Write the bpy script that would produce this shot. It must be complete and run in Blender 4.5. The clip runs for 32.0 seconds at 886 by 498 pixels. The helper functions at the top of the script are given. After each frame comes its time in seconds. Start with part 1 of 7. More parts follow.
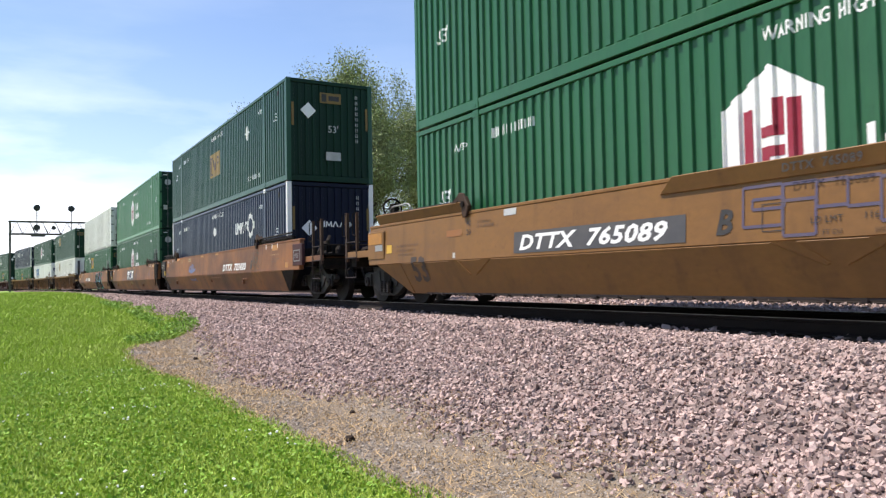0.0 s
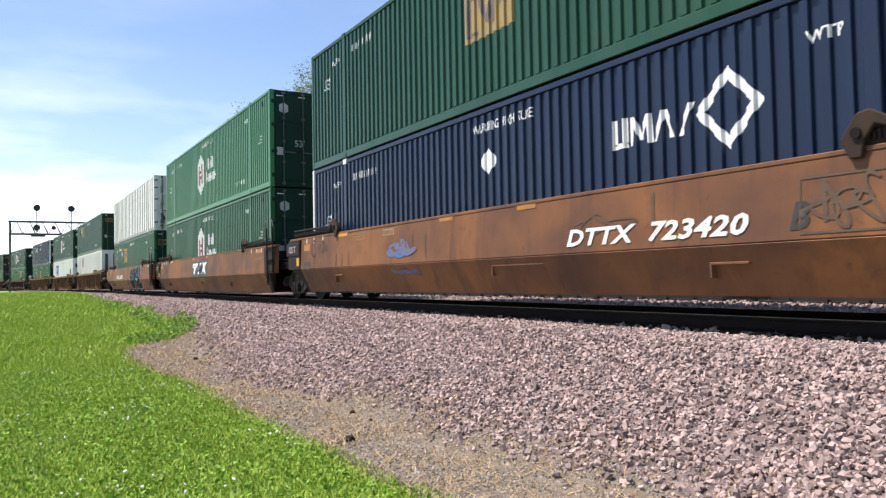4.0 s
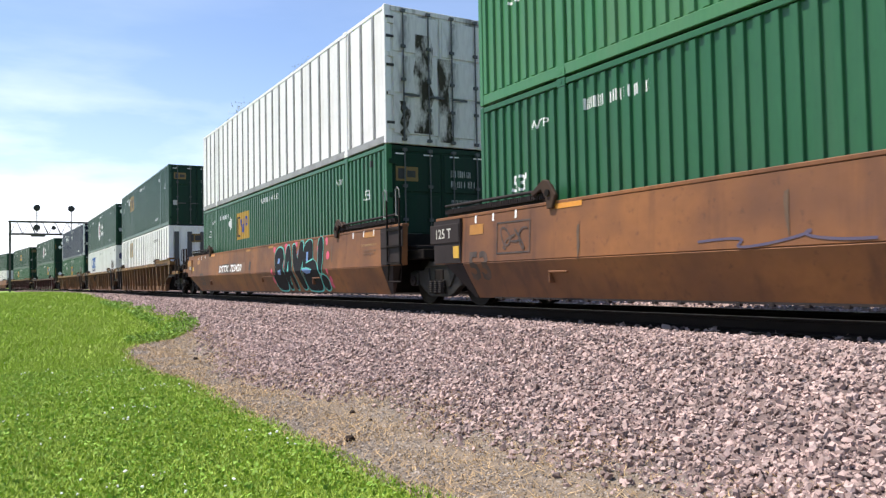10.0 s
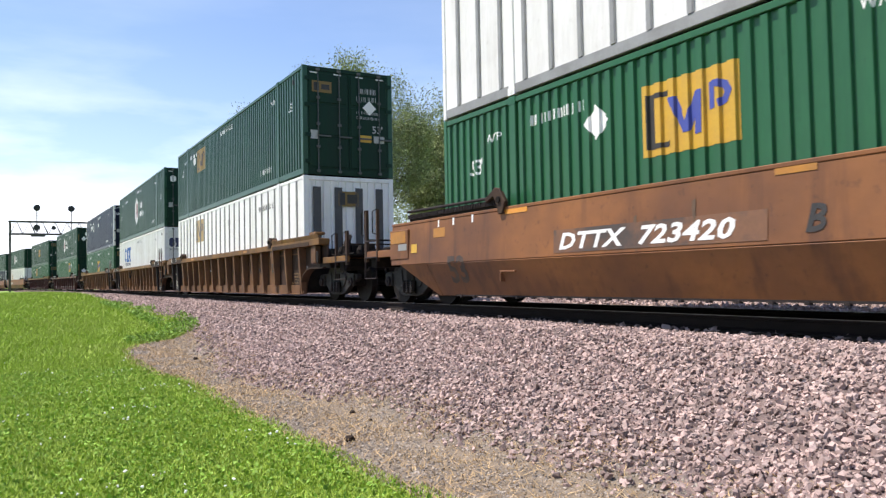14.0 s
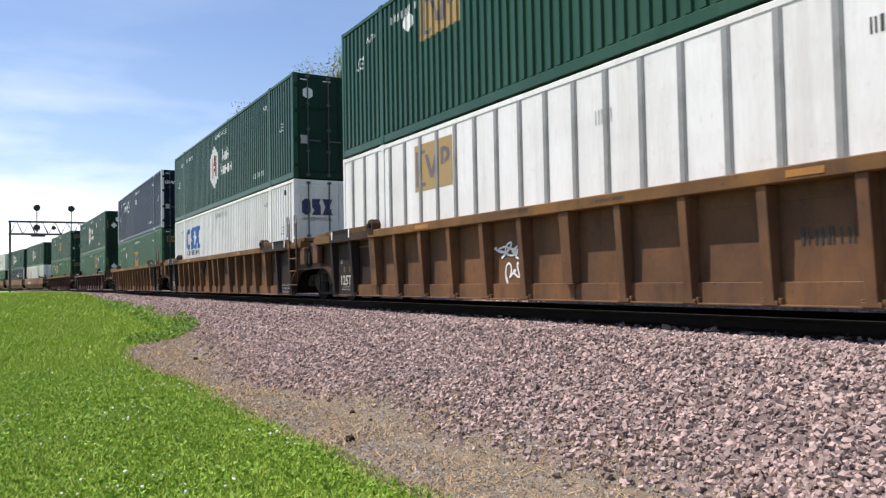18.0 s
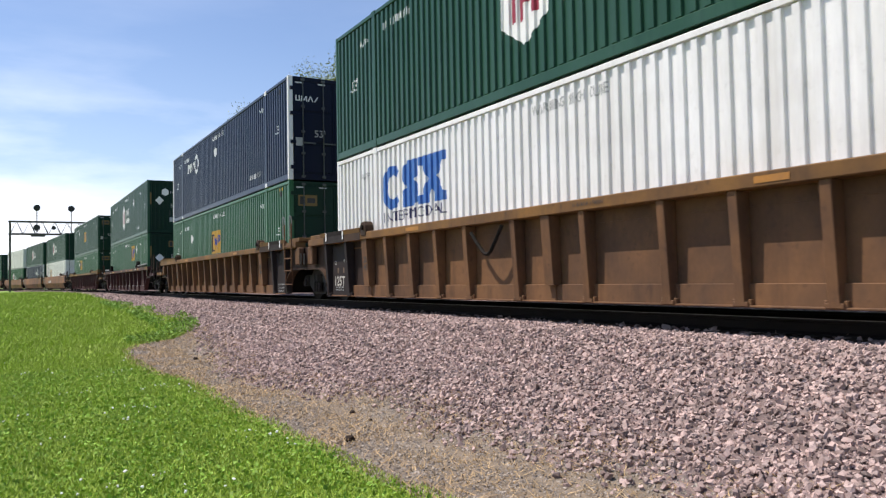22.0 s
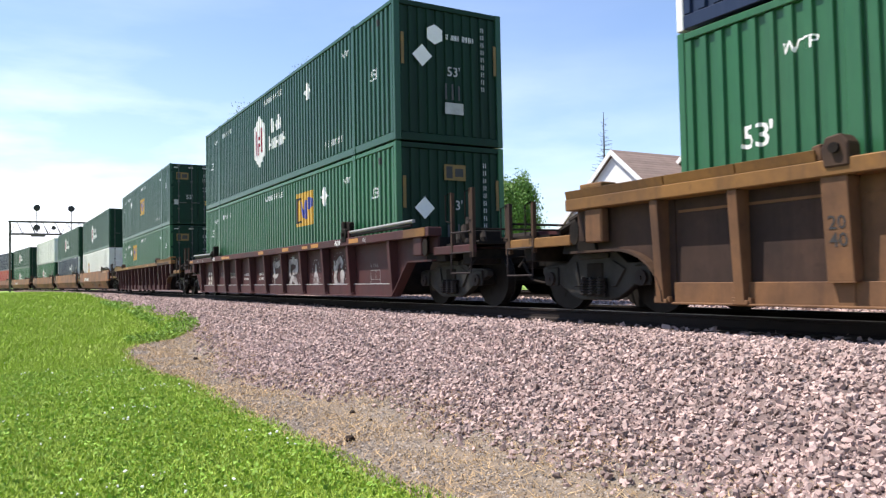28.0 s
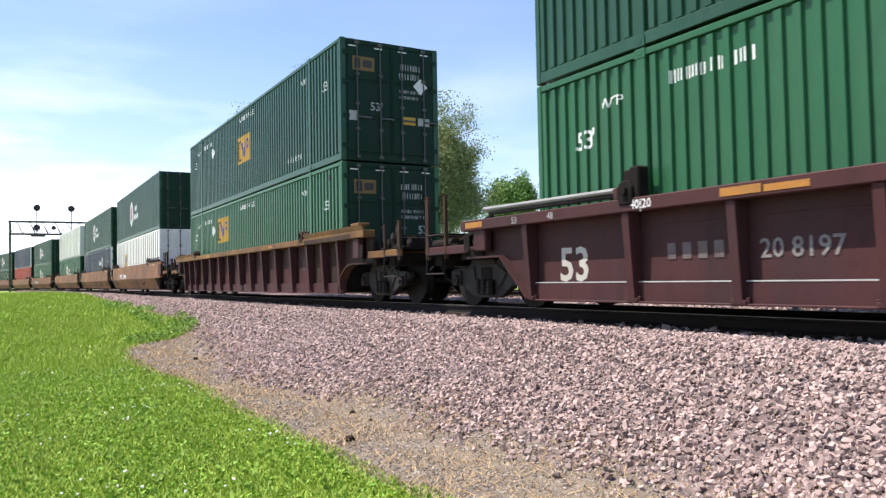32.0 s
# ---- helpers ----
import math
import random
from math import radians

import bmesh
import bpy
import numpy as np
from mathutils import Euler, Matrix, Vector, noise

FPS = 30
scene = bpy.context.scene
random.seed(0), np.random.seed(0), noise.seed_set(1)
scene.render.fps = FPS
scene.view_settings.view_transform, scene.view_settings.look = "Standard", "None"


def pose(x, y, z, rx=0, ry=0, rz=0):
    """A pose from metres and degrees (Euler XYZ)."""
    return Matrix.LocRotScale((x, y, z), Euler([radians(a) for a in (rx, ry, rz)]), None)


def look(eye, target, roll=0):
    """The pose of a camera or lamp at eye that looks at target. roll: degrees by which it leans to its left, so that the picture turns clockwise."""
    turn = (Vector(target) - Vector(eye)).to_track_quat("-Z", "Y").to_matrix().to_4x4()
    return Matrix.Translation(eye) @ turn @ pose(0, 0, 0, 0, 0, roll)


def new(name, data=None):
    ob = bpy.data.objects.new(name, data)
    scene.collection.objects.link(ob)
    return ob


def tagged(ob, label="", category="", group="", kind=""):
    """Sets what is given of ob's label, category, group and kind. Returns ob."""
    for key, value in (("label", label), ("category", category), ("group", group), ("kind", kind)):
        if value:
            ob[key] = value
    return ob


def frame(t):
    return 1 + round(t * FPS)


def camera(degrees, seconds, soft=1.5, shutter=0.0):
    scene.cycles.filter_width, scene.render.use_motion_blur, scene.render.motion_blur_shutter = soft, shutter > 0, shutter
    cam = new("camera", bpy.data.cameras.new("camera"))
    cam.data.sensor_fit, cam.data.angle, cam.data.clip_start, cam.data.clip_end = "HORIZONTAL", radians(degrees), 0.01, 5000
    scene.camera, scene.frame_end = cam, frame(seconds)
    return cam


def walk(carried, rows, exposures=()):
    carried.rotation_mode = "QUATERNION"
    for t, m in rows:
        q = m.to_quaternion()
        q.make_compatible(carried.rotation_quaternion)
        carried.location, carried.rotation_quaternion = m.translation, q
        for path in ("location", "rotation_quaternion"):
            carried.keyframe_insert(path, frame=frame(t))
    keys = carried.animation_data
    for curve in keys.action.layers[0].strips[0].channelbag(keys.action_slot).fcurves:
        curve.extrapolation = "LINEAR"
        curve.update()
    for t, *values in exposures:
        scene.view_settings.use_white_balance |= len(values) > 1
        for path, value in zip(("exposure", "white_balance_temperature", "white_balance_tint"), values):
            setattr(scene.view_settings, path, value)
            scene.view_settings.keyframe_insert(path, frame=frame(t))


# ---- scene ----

# The camera stands still beside a double track; the train runs along +x.
cam = camera(60.517, 32.0, soft=1.3, shutter=0.15)
EYE = Vector((0.0, 0.0, 0.49))
STILL = look(EYE, EYE + Vector((-0.86461, 0.50093, 0.03899)), -1.077)
walk(cam, [(0.0, STILL), (32.0, STILL)], exposures=[(0.0, 0.74, 6600, 13), (14.0, 0.76, 6600, 13), (17.0, 0.55, 6600, 13), (19.0, 0.45, 6600, 13), (21.0, 0.47, 6600, 13), (23.0, 0.46, 6600, 13), (25.0, 0.84, 6600, 13), (28.0, 0.93, 6600, 13), (32.0, 0.93, 6600, 13)])

# ---- light ----
SUN_TO = Vector((-0.74, -1.0, 2.35)).normalized()
world = bpy.data.worlds.new("world")
scene.world = world
world.use_nodes = True
wn, wl = world.node_tree.nodes, world.node_tree.links
wn.clear()
sky = wn.new("ShaderNodeTexSky")
sky.sky_type = "NISHITA"
sky.sun_disc = False
sky.sun_elevation = math.asin(SUN_TO.z)
sky.sun_rotation = math.atan2(SUN_TO.x, SUN_TO.y)
sky.air_density, sky.dust_density, sky.ozone_density = 1.0, 0.5, 3.0
SKY_COORD = wn.new("ShaderNodeTexCoord")
cloud_map = wn.new("ShaderNodeMapping")
cloud_map.inputs["Scale"].default_value = (1.2, 1.2, 5.0)
cloud_noise = wn.new("ShaderNodeTexNoise")
cloud_noise.inputs["Scale"].default_value = 2.2
cloud_noise.inputs["Detail"].default_value = 7.0
cloud_noise.inputs["Roughness"].default_value = 0.55
cloud_ramp = wn.new("ShaderNodeValToRGB")
cloud_ramp.color_ramp.elements[0].position = 0.40
cloud_ramp.color_ramp.elements[0].color = (0.04, 0.04, 0.04, 1)
cloud_ramp.color_ramp.elements[1].position = 0.85
cloud_ramp.color_ramp.elements[1].color = (0.55, 0.55, 0.55, 1)
sep = wn.new("ShaderNodeSeparateXYZ")
low = wn.new("ShaderNodeMapRange")
low.inputs["From Min"].default_value = 0.02
low.inputs["From Max"].default_value = 0.30
low.inputs["To Min"].default_value = 3.2
low.inputs["To Max"].default_value = 0.30
amount = wn.new("ShaderNodeMath")
amount.operation = "MULTIPLY"
amount.use_clamp = True
sky_mix = wn.new("ShaderNodeMixRGB")
sky_mix.inputs[2].default_value = (8.8, 9.3, 10.2, 1)
bg = wn.new("ShaderNodeBackground")
bg.inputs["Strength"].default_value = 0.112
wout = wn.new("ShaderNodeOutputWorld")
wl.new(SKY_COORD.outputs["Generated"], cloud_map.inputs["Vector"])
wl.new(cloud_map.outputs[0], cloud_noise.inputs["Vector"])
wl.new(cloud_noise.outputs["Fac"], cloud_ramp.inputs[0])
wl.new(SKY_COORD.outputs["Generated"], sep.inputs[0])
wl.new(sep.outputs["Z"], low.inputs["Value"])
wl.new(cloud_ramp.outputs["Color"], amount.inputs[0])
wl.new(low.outputs[0], amount.inputs[1])
toward = wn.new("ShaderNodeVectorMath")
toward.operation = "DOT_PRODUCT"
toward.inputs[1].default_value = (-0.88, -0.475, 0.0)
hazy = wn.new("ShaderNodeMapRange")
hazy.inputs["From Min"].default_value, hazy.inputs["From Max"].default_value = 0.15, 0.95
hazy.inputs["To Min"].default_value, hazy.inputs["To Max"].default_value = 0.10, 1.0
sunward = wn.new("ShaderNodeMath")
sunward.operation = "MULTIPLY"
tint = wn.new("ShaderNodeMixRGB")
tint.blend_type = "MULTIPLY"
tint.inputs[0].default_value = 1.0
tint.inputs[2].default_value = (0.99, 0.99, 1.04, 1)
wl.new(SKY_COORD.outputs["Generated"], toward.inputs[0])
wl.new(toward.outputs["Value"], hazy.inputs["Value"])
wl.new(amount.outputs[0], sunward.inputs[0])
wl.new(hazy.outputs[0], sunward.inputs[1])
wl.new(sunward.outputs[0], sky_mix.inputs[0])
wl.new(sky.outputs[0], tint.inputs[1])
wl.new(tint.outputs[0], sky_mix.inputs[1])
wl.new(sky_mix.outputs[0], bg.inputs["Color"])
wl.new(bg.outputs[0], wout.inputs["Surface"])

sun_data = bpy.data.lights.new("sun", "SUN")
sun_data.energy, sun_data.angle, sun_data.color = 4.35, radians(0.53), (1.0, 0.935, 0.84)
sun = new("sun", sun_data)
sun.matrix_world = look(SUN_TO * 60, (0, 0, 0))


# ---- materials ----
def material(name, base, rough=0.6, metal=0.0, second=None, grain=30.0, mottled=3.0, spread=0.25, bump=0.0, stretch=(1, 1, 1), own=0.0, island=0.0, coat=0.0, contrast=(0.42, 0.68), gloss=0.5, drip=0.0, drip_colour=(0.03, 0.02, 0.015)):
    """Base colour with stains of a second colour at two scales, grain relief, and a change from piece to piece."""
    m = bpy.data.materials.new(name)
    m.use_nodes = True
    n, l = m.node_tree.nodes, m.node_tree.links
    bsdf = n["Principled BSDF"]
    bsdf.inputs["Roughness"].default_value = rough
    bsdf.inputs["Metallic"].default_value = metal
    bsdf.inputs["Coat Weight"].default_value = coat
    bsdf.inputs["Specular IOR Level"].default_value = gloss
    co = n.new("ShaderNodeTexCoord")
    mp = n.new("ShaderNodeMapping")
    mp.inputs["Scale"].default_value = stretch
    l.new(co.outputs["Object"], mp.inputs["Vector"])
    big, fine = n.new("ShaderNodeTexNoise"), n.new("ShaderNodeTexNoise")
    for tex, scale, detail in ((big, mottled, 6.0), (fine, grain, 4.0)):
        tex.inputs["Scale"].default_value = scale
        tex.inputs["Detail"].default_value = detail
        tex.inputs["Roughness"].default_value = 0.62
        l.new(mp.outputs[0], tex.inputs["Vector"])
    if second is None:
        second = tuple(c * 0.55 for c in base)
    ramp = n.new("ShaderNodeValToRGB")
    ramp.color_ramp.elements[0].position, ramp.color_ramp.elements[1].position = contrast
    l.new(big.outputs["Fac"], ramp.inputs[0])
    stain = n.new("ShaderNodeMixRGB")
    stain.inputs[1].default_value = (*base, 1)
    stain.inputs[2].default_value = (*second, 1)
    gain = n.new("ShaderNodeMath")
    gain.operation = "MULTIPLY"
    gain.inputs[1].default_value = min(1.0, spread * 2)
    l.new(ramp.outputs["Color"], gain.inputs[0])
    l.new(gain.outputs[0], stain.inputs[0])
    paint = stain.outputs[0]
    if drip:
        for scale, low_edge, high_edge, share in (((3.2, 3.2, 0.28), 0.52, 0.72, 1.0), ((0.5, 0.5, 0.9), 0.46, 0.74, 0.8), ((9.0, 9.0, 7.0), 0.60, 0.70, 0.7)):
            place, run, edge, times, blend = n.new("ShaderNodeMapping"), n.new("ShaderNodeTexNoise"), n.new("ShaderNodeMapRange"), n.new("ShaderNodeMath"), n.new("ShaderNodeMixRGB")
            place.inputs["Scale"].default_value = scale
            place.inputs["Location"].default_value = (share * 3, 1.7, 0.4)
            run.inputs["Scale"].default_value, run.inputs["Detail"].default_value, run.inputs["Roughness"].default_value = 1.0, 5.0, 0.6
            edge.inputs["From Min"].default_value, edge.inputs["From Max"].default_value = low_edge, high_edge
            times.operation = "MULTIPLY"
            times.inputs[1].default_value = drip * share
            blend.inputs[2].default_value = (*drip_colour, 1)
            l.new(co.outputs["Object"], place.inputs["Vector"])
            l.new(place.outputs[0], run.inputs["Vector"])
            l.new(run.outputs["Fac"], edge.inputs["Value"])
            l.new(edge.outputs[0], times.inputs[0])
            l.new(times.outputs[0], blend.inputs[0])
            l.new(paint, blend.inputs[1])
            paint = blend.outputs[0]
    value = n.new("ShaderNodeHueSaturation")
    l.new(paint, value.inputs["Color"])
    level = n.new("ShaderNodeMapRange")
    level.inputs["To Min"].default_value = 1 - spread * 0.6
    level.inputs["To Max"].default_value = 1 + spread * 0.6
    l.new(fine.outputs["Fac"], level.inputs["Value"])
    last = level.outputs[0]
    for on, source in ((own, ("ShaderNodeObjectInfo", "Random")), (island, ("ShaderNodeNewGeometry", "Random Per Island"))):
        if on:
            info, vary, times = n.new(source[0]), n.new("ShaderNodeMapRange"), n.new("ShaderNodeMath")
            vary.inputs["To Min"].default_value, vary.inputs["To Max"].default_value = 1 - on, 1 + on
            times.operation = "MULTIPLY"
            l.new(info.outputs[source[1]], vary.inputs["Value"])
            l.new(last, times.inputs[0])
            l.new(vary.outputs[0], times.inputs[1])
            last = times.outputs[0]
    l.new(last, value.inputs["Value"])
    l.new(value.outputs[0], bsdf.inputs["Base Color"])
    rg = n.new("ShaderNodeMapRange")
    rg.inputs["To Min"].default_value, rg.inputs["To Max"].default_value = max(0.05, rough - 0.12), min(1, rough + 0.15)
    l.new(fine.outputs["Fac"], rg.inputs["Value"])
    l.new(rg.outputs[0], bsdf.inputs["Roughness"])
    if bump:
        b = n.new("ShaderNodeBump")
        b.inputs["Strength"].default_value = min(1.0, bump)
        b.inputs["Distance"].default_value = 0.02
        l.new(fine.outputs["Fac"], b.inputs["Height"])
        l.new(b.outputs[0], bsdf.inputs["Normal"])
    return m


STREAK = (1.6, 1.6, 0.22)
GREEN = material("green_paint", (0.018, 0.108, 0.042), 0.36, 0, (0.032, 0.112, 0.05), 14, 1.2, 0.32, 0.04, STREAK, gloss=0.38, drip=0.22, drip_colour=(0.008, 0.04, 0.022))
LEAF_GREEN = material("leaf_green_paint", (0.048, 0.188, 0.074), 0.36, 0, (0.07, 0.19, 0.09), 14, 1.2, 0.32, 0.04, STREAK, gloss=0.38, drip=0.3, drip_colour=(0.10, 0.19, 0.085))
# Side green darkened for the +x ends: their shade is in the colour.
END_GREEN = material("shaded_end_green_paint", (0.008, 0.033, 0.020), 0.5, 0, (0.012, 0.026, 0.019), 14, 1.5, 0.35, 0.04, STREAK, gloss=0.15)
# Navy counterpart, likewise darkened to carry the shade of the end walls.
END_NAVY = material("shaded_end_navy_paint", (0.006, 0.009, 0.025), 0.5, 0, (0.010, 0.012, 0.022), 14, 1.5, 0.35, 0.04, STREAK, gloss=0.15)
PINE = material("pine_green_paint", (0.012, 0.064, 0.032), 0.36, 0, (0.026, 0.082, 0.05), 14, 1.2, 0.32, 0.04, STREAK, gloss=0.38, drip=0.25, drip_colour=(0.005, 0.02, 0.014))
NAVY = material("navy_paint", (0.007, 0.017, 0.050), 0.36, 0, (0.014, 0.027, 0.06), 14, 1.2, 0.32, 0.04, STREAK, gloss=0.38, drip=0.25, drip_colour=(0.005, 0.008, 0.018))
WHITE = material("white_paint", (0.78, 0.78, 0.77), 0.45, 0, (0.52, 0.50, 0.45), 16, 1.1, 0.2, 0.03, STREAK, drip=0.22, drip_colour=(0.30, 0.26, 0.21))
CREAM = material("cream_paint", (0.50, 0.48, 0.42), 0.5, 0, (0.34, 0.31, 0.27), 16, 1.1, 0.25, 0.03, STREAK)
RED = material("red_paint", (0.40, 0.045, 0.03), 0.45, 0, (0.25, 0.05, 0.04), 16, 1.1, 0.25, 0.03, STREAK)
SOOT = material("sooty_white_paint", (0.62, 0.61, 0.58), 0.6, 0, (0.045, 0.04, 0.035), 12, 0.9, 0.45, 0.03, (1, 1.5, 0.3), contrast=(0.50, 0.62))
MARK_SOOT = material("soot_on_white_paint", (0.05, 0.045, 0.033), 0.8, 0, (0.60, 0.58, 0.54), 14, 1.6, 0.5, 0.0, (1, 1.6, 0.7), contrast=(0.46, 0.58), gloss=0.1)
GREY_POST = material("grey_aluminium_post", (0.30, 0.30, 0.29), 0.5, 0.3, (0.16, 0.15, 0.14), 20, 2, 0.25, 0.02)
MARK_WHITE = material("white_lettering", (0.80, 0.80, 0.78), 0.5, 0, (0.6, 0.6, 0.57), 30, 4, 0.15)
MARK_FADED = material("faded_white_lettering", (0.42, 0.43, 0.42), 0.6, 0, (0.25, 0.26, 0.25), 30, 5, 0.3)
MARK_BLACK = material("black_lettering", (0.025, 0.024, 0.024), 0.6, 0, (0.05, 0.045, 0.04), 30, 5, 0.3)
MARK_GREY = material("dark_grey_placard", (0.055, 0.055, 0.06), 0.6, 0, (0.09, 0.085, 0.08), 20, 4, 0.3)
MARK_DUSKY = material("worn_brown_stencil", (0.085, 0.052, 0.03), 0.6, 0, (0.15, 0.08, 0.04), 30, 5, 0.3)
MARK_WORN = material("worn_dark_placard", (0.06, 0.045, 0.038), 0.6, 0, (0.17, 0.08, 0.04), 14, 1.4, 0.5, 0.0, (1, 1, 1), contrast=(0.42, 0.56))
MARK_AMBER = material("worn_amber_reflector", (0.40, 0.17, 0.02), 0.5, 0, (0.26, 0.12, 0.03), 20, 4, 0.35)
ROD_STEEL = material("dull_lock_rod_steel", (0.085, 0.09, 0.088), 0.5, 0.3, (0.05, 0.05, 0.05), 20, 3, 0.3)
MARK_ASH = material("ash_grey_lettering", (0.23, 0.215, 0.205), 0.6, 0, (0.13, 0.11, 0.11), 30, 6, 0.35)
SPRAY_BLUE = material("bright_blue_spray_paint", (0.075, 0.13, 0.29), 0.6, 0, (0.19, 0.13, 0.12), 20, 4, 0.35, contrast=(0.45, 0.62))
SPRAY_CREAM = material("pale_tan_stencil_patch", (0.36, 0.24, 0.10), 0.6, 0, (0.25, 0.14, 0.06), 20, 4, 0.35)
SPRAY_RUST = material("faded_orange_reflector", (0.25, 0.098, 0.026), 0.6, 0, (0.21, 0.10, 0.035), 16, 4, 0.4)
SPRAY_MUSTARD = material("mustard_spray_paint", (0.24, 0.15, 0.02), 0.6, 0, (0.16, 0.09, 0.03), 16, 4, 0.4)
MARK_PALE = material("pale_grey_spray_paint", (0.36, 0.34, 0.33), 0.6, 0, (0.14, 0.11, 0.11), 12, 3.5, 0.45, contrast=(0.4, 0.62))
MARK_DULL = material("dull_worn_lettering", (0.13, 0.105, 0.10), 0.6, 0, (0.085, 0.05, 0.048), 24, 6, 0.4)
MARK_NIGHT = material("night_blue_lettering", (0.022, 0.026, 0.10), 0.5, 0, (0.05, 0.05, 0.12), 20, 4, 0.25)
MARK_STENCIL = material("worn_dark_stencil", (0.042, 0.029, 0.023), 0.6, 0, (0.10, 0.055, 0.035), 24, 3, 0.4, contrast=(0.45, 0.62))
MARK_BLUE = material("blue_lettering", (0.03, 0.13, 0.42), 0.5, 0, (0.08, 0.18, 0.42), 30, 5, 0.25)
MARK_RED = material("crimson_logo", (0.28, 0.012, 0.035), 0.5, 0, (0.30, 0.06, 0.08), 30, 5, 0.2)
MARK_YELLOW = material("amber_logo_panel", (0.56, 0.33, 0.03), 0.5, 0, (0.45, 0.26, 0.05), 20, 3, 0.25)
MARK_PANEL_WORN = material("worn_amber_logo_panel", (0.36, 0.24, 0.08), 0.5, 0, (0.30, 0.22, 0.12), 20, 3, 0.3)
MARK_STROKE_WORN = material("worn_grey_logo_strokes", (0.13, 0.105, 0.11), 0.6, 0, (0.2, 0.16, 0.12), 20, 4, 0.3)
# Amber of the end-wall marks, toned down to include the doors' shade.
MARK_DIM = material("shaded_amber_logo", (0.20, 0.125, 0.03), 0.6, 0, (0.12, 0.08, 0.03), 20, 3, 0.3)
MARK_ORANGE = material("orange_reflector", (0.66, 0.27, 0.02), 0.4, 0, (0.5, 0.2, 0.03), 30, 5, 0.25)
MARK_INDIGO = material("indigo_logo", (0.05, 0.07, 0.32), 0.5, 0, (0.07, 0.09, 0.3), 20, 4, 0.2)
SPRAY_TEAL = material("teal_spray_paint", (0.10, 0.50, 0.44), 0.6, 0, (0.06, 0.35, 0.33), 20, 5, 0.2)
SPRAY_BLACK = material("black_spray_paint", (0.010, 0.010, 0.012), 0.7, 0, (0.018, 0.017, 0.017), 20, 5, 0.2, gloss=0.15)
SPRAY_PINK = material("pink_spray_paint", (0.62, 0.07, 0.14), 0.6, 0, (0.45, 0.10, 0.12), 20, 5, 0.3)
SPRAY_VIOLET = material("violet_spray_paint", (0.075, 0.062, 0.11), 0.6, 0, (0.12, 0.08, 0.08), 20, 5, 0.3)
SPRAY_SKY = material("sky_blue_spray_paint", (0.12, 0.24, 0.50), 0.6, 0, (0.2, 0.22, 0.3), 20, 5, 0.3)
TAN = material("tan_yellow_steel", (0.202, 0.100, 0.032), 0.5, 0, (0.155, 0.078, 0.032), 12, 0.8, 0.36, 0.05, (0.7, 1, 1.3), contrast=(0.45, 0.75), gloss=0.25, drip=0.42, drip_colour=(0.085, 0.045, 0.024))
RUST_ORANGE = material("rusty_orange_steel", (0.255, 0.106, 0.039), 0.58, 0, (0.095, 0.048, 0.034), 12, 0.75, 0.45, 0.06, (0.8, 1, 0.8), contrast=(0.40, 0.70), gloss=0.25, drip=0.55, drip_colour=(0.055, 0.03, 0.026))
OCHRE = material("weathered_ochre_steel", (0.205, 0.103, 0.031), 0.58, 0, (0.07, 0.040, 0.027), 12, 0.9, 0.45, 0.06, (0.8, 1, 0.8), contrast=(0.44, 0.74), gloss=0.2, drip=0.55, drip_colour=(0.04, 0.026, 0.02))
BROWN = material("dusty_brown_steel", (0.182, 0.094, 0.046), 0.65, 0, (0.085, 0.052, 0.036), 12, 1.0, 0.42, 0.06, (1, 1, 0.7), gloss=0.12, drip=0.5, drip_colour=(0.045, 0.028, 0.022))
# Darker brown for the end stretches of the ochre cars' sides.
END_BROWN = material("darker_brown_steel", (0.062, 0.037, 0.027), 0.65, 0, (0.034, 0.024, 0.021), 12, 1.2, 0.45, 0.06, (1, 1, 0.7), gloss=0.12, drip=0.6, drip_colour=(0.02, 0.015, 0.014))
DARK_BROWN = material("deep_brown_steel", (0.042, 0.028, 0.022), 0.65, 0, (0.085, 0.05, 0.03), 14, 1.6, 0.4, 0.06, (1, 1, 0.6), gloss=0.12)
MAROON = material("maroon_steel", (0.070, 0.025, 0.025), 0.6, 0, (0.05, 0.026, 0.026), 12, 1.0, 0.42, 0.06, (1, 1, 0.6), gloss=0.2, drip=0.45, drip_colour=(0.022, 0.012, 0.013))
GRIME = material("grimy_black_steel", (0.010, 0.009, 0.008), 0.75, 0, (0.026, 0.019, 0.015), 25, 3, 0.4, 0.1, gloss=0.1)
PRIMER = material("dull_dark_grey_steel", (0.034, 0.027, 0.026), 0.65, 0, (0.02, 0.016, 0.016), 20, 2, 0.35, 0.06, gloss=0.12)
CAST = material("dusty_cast_steel", (0.024, 0.021, 0.019), 0.6, 0.1, (0.010, 0.009, 0.008), 14, 2.5, 0.5, 0.06, contrast=(0.40, 0.62), gloss=0.3)
TREAD = material("dusty_wheel_steel", (0.017, 0.0145, 0.0135), 0.6, 0.2, (0.010, 0.008, 0.007), 40, 4, 0.3, gloss=0.12)
RAIL_RUST = material("rusty_rail_steel", (0.014, 0.010, 0.009), 0.85, 0.0, (0.024, 0.016, 0.013), 40, 4, 0.3, 0.1, gloss=0.25)
RAIL_TOP = material("polished_rail_steel", (0.16, 0.15, 0.14), 0.4, 0.9, (0.35, 0.32, 0.30), 30, 3, 0.2)
TIE_WOOD = material("creosoted_tie_wood", (0.075, 0.055, 0.042), 0.85, 0, (0.12, 0.095, 0.075), 18, 2, 0.4, 0.4, (0.6, 6, 6), own=0.2, gloss=0.12)
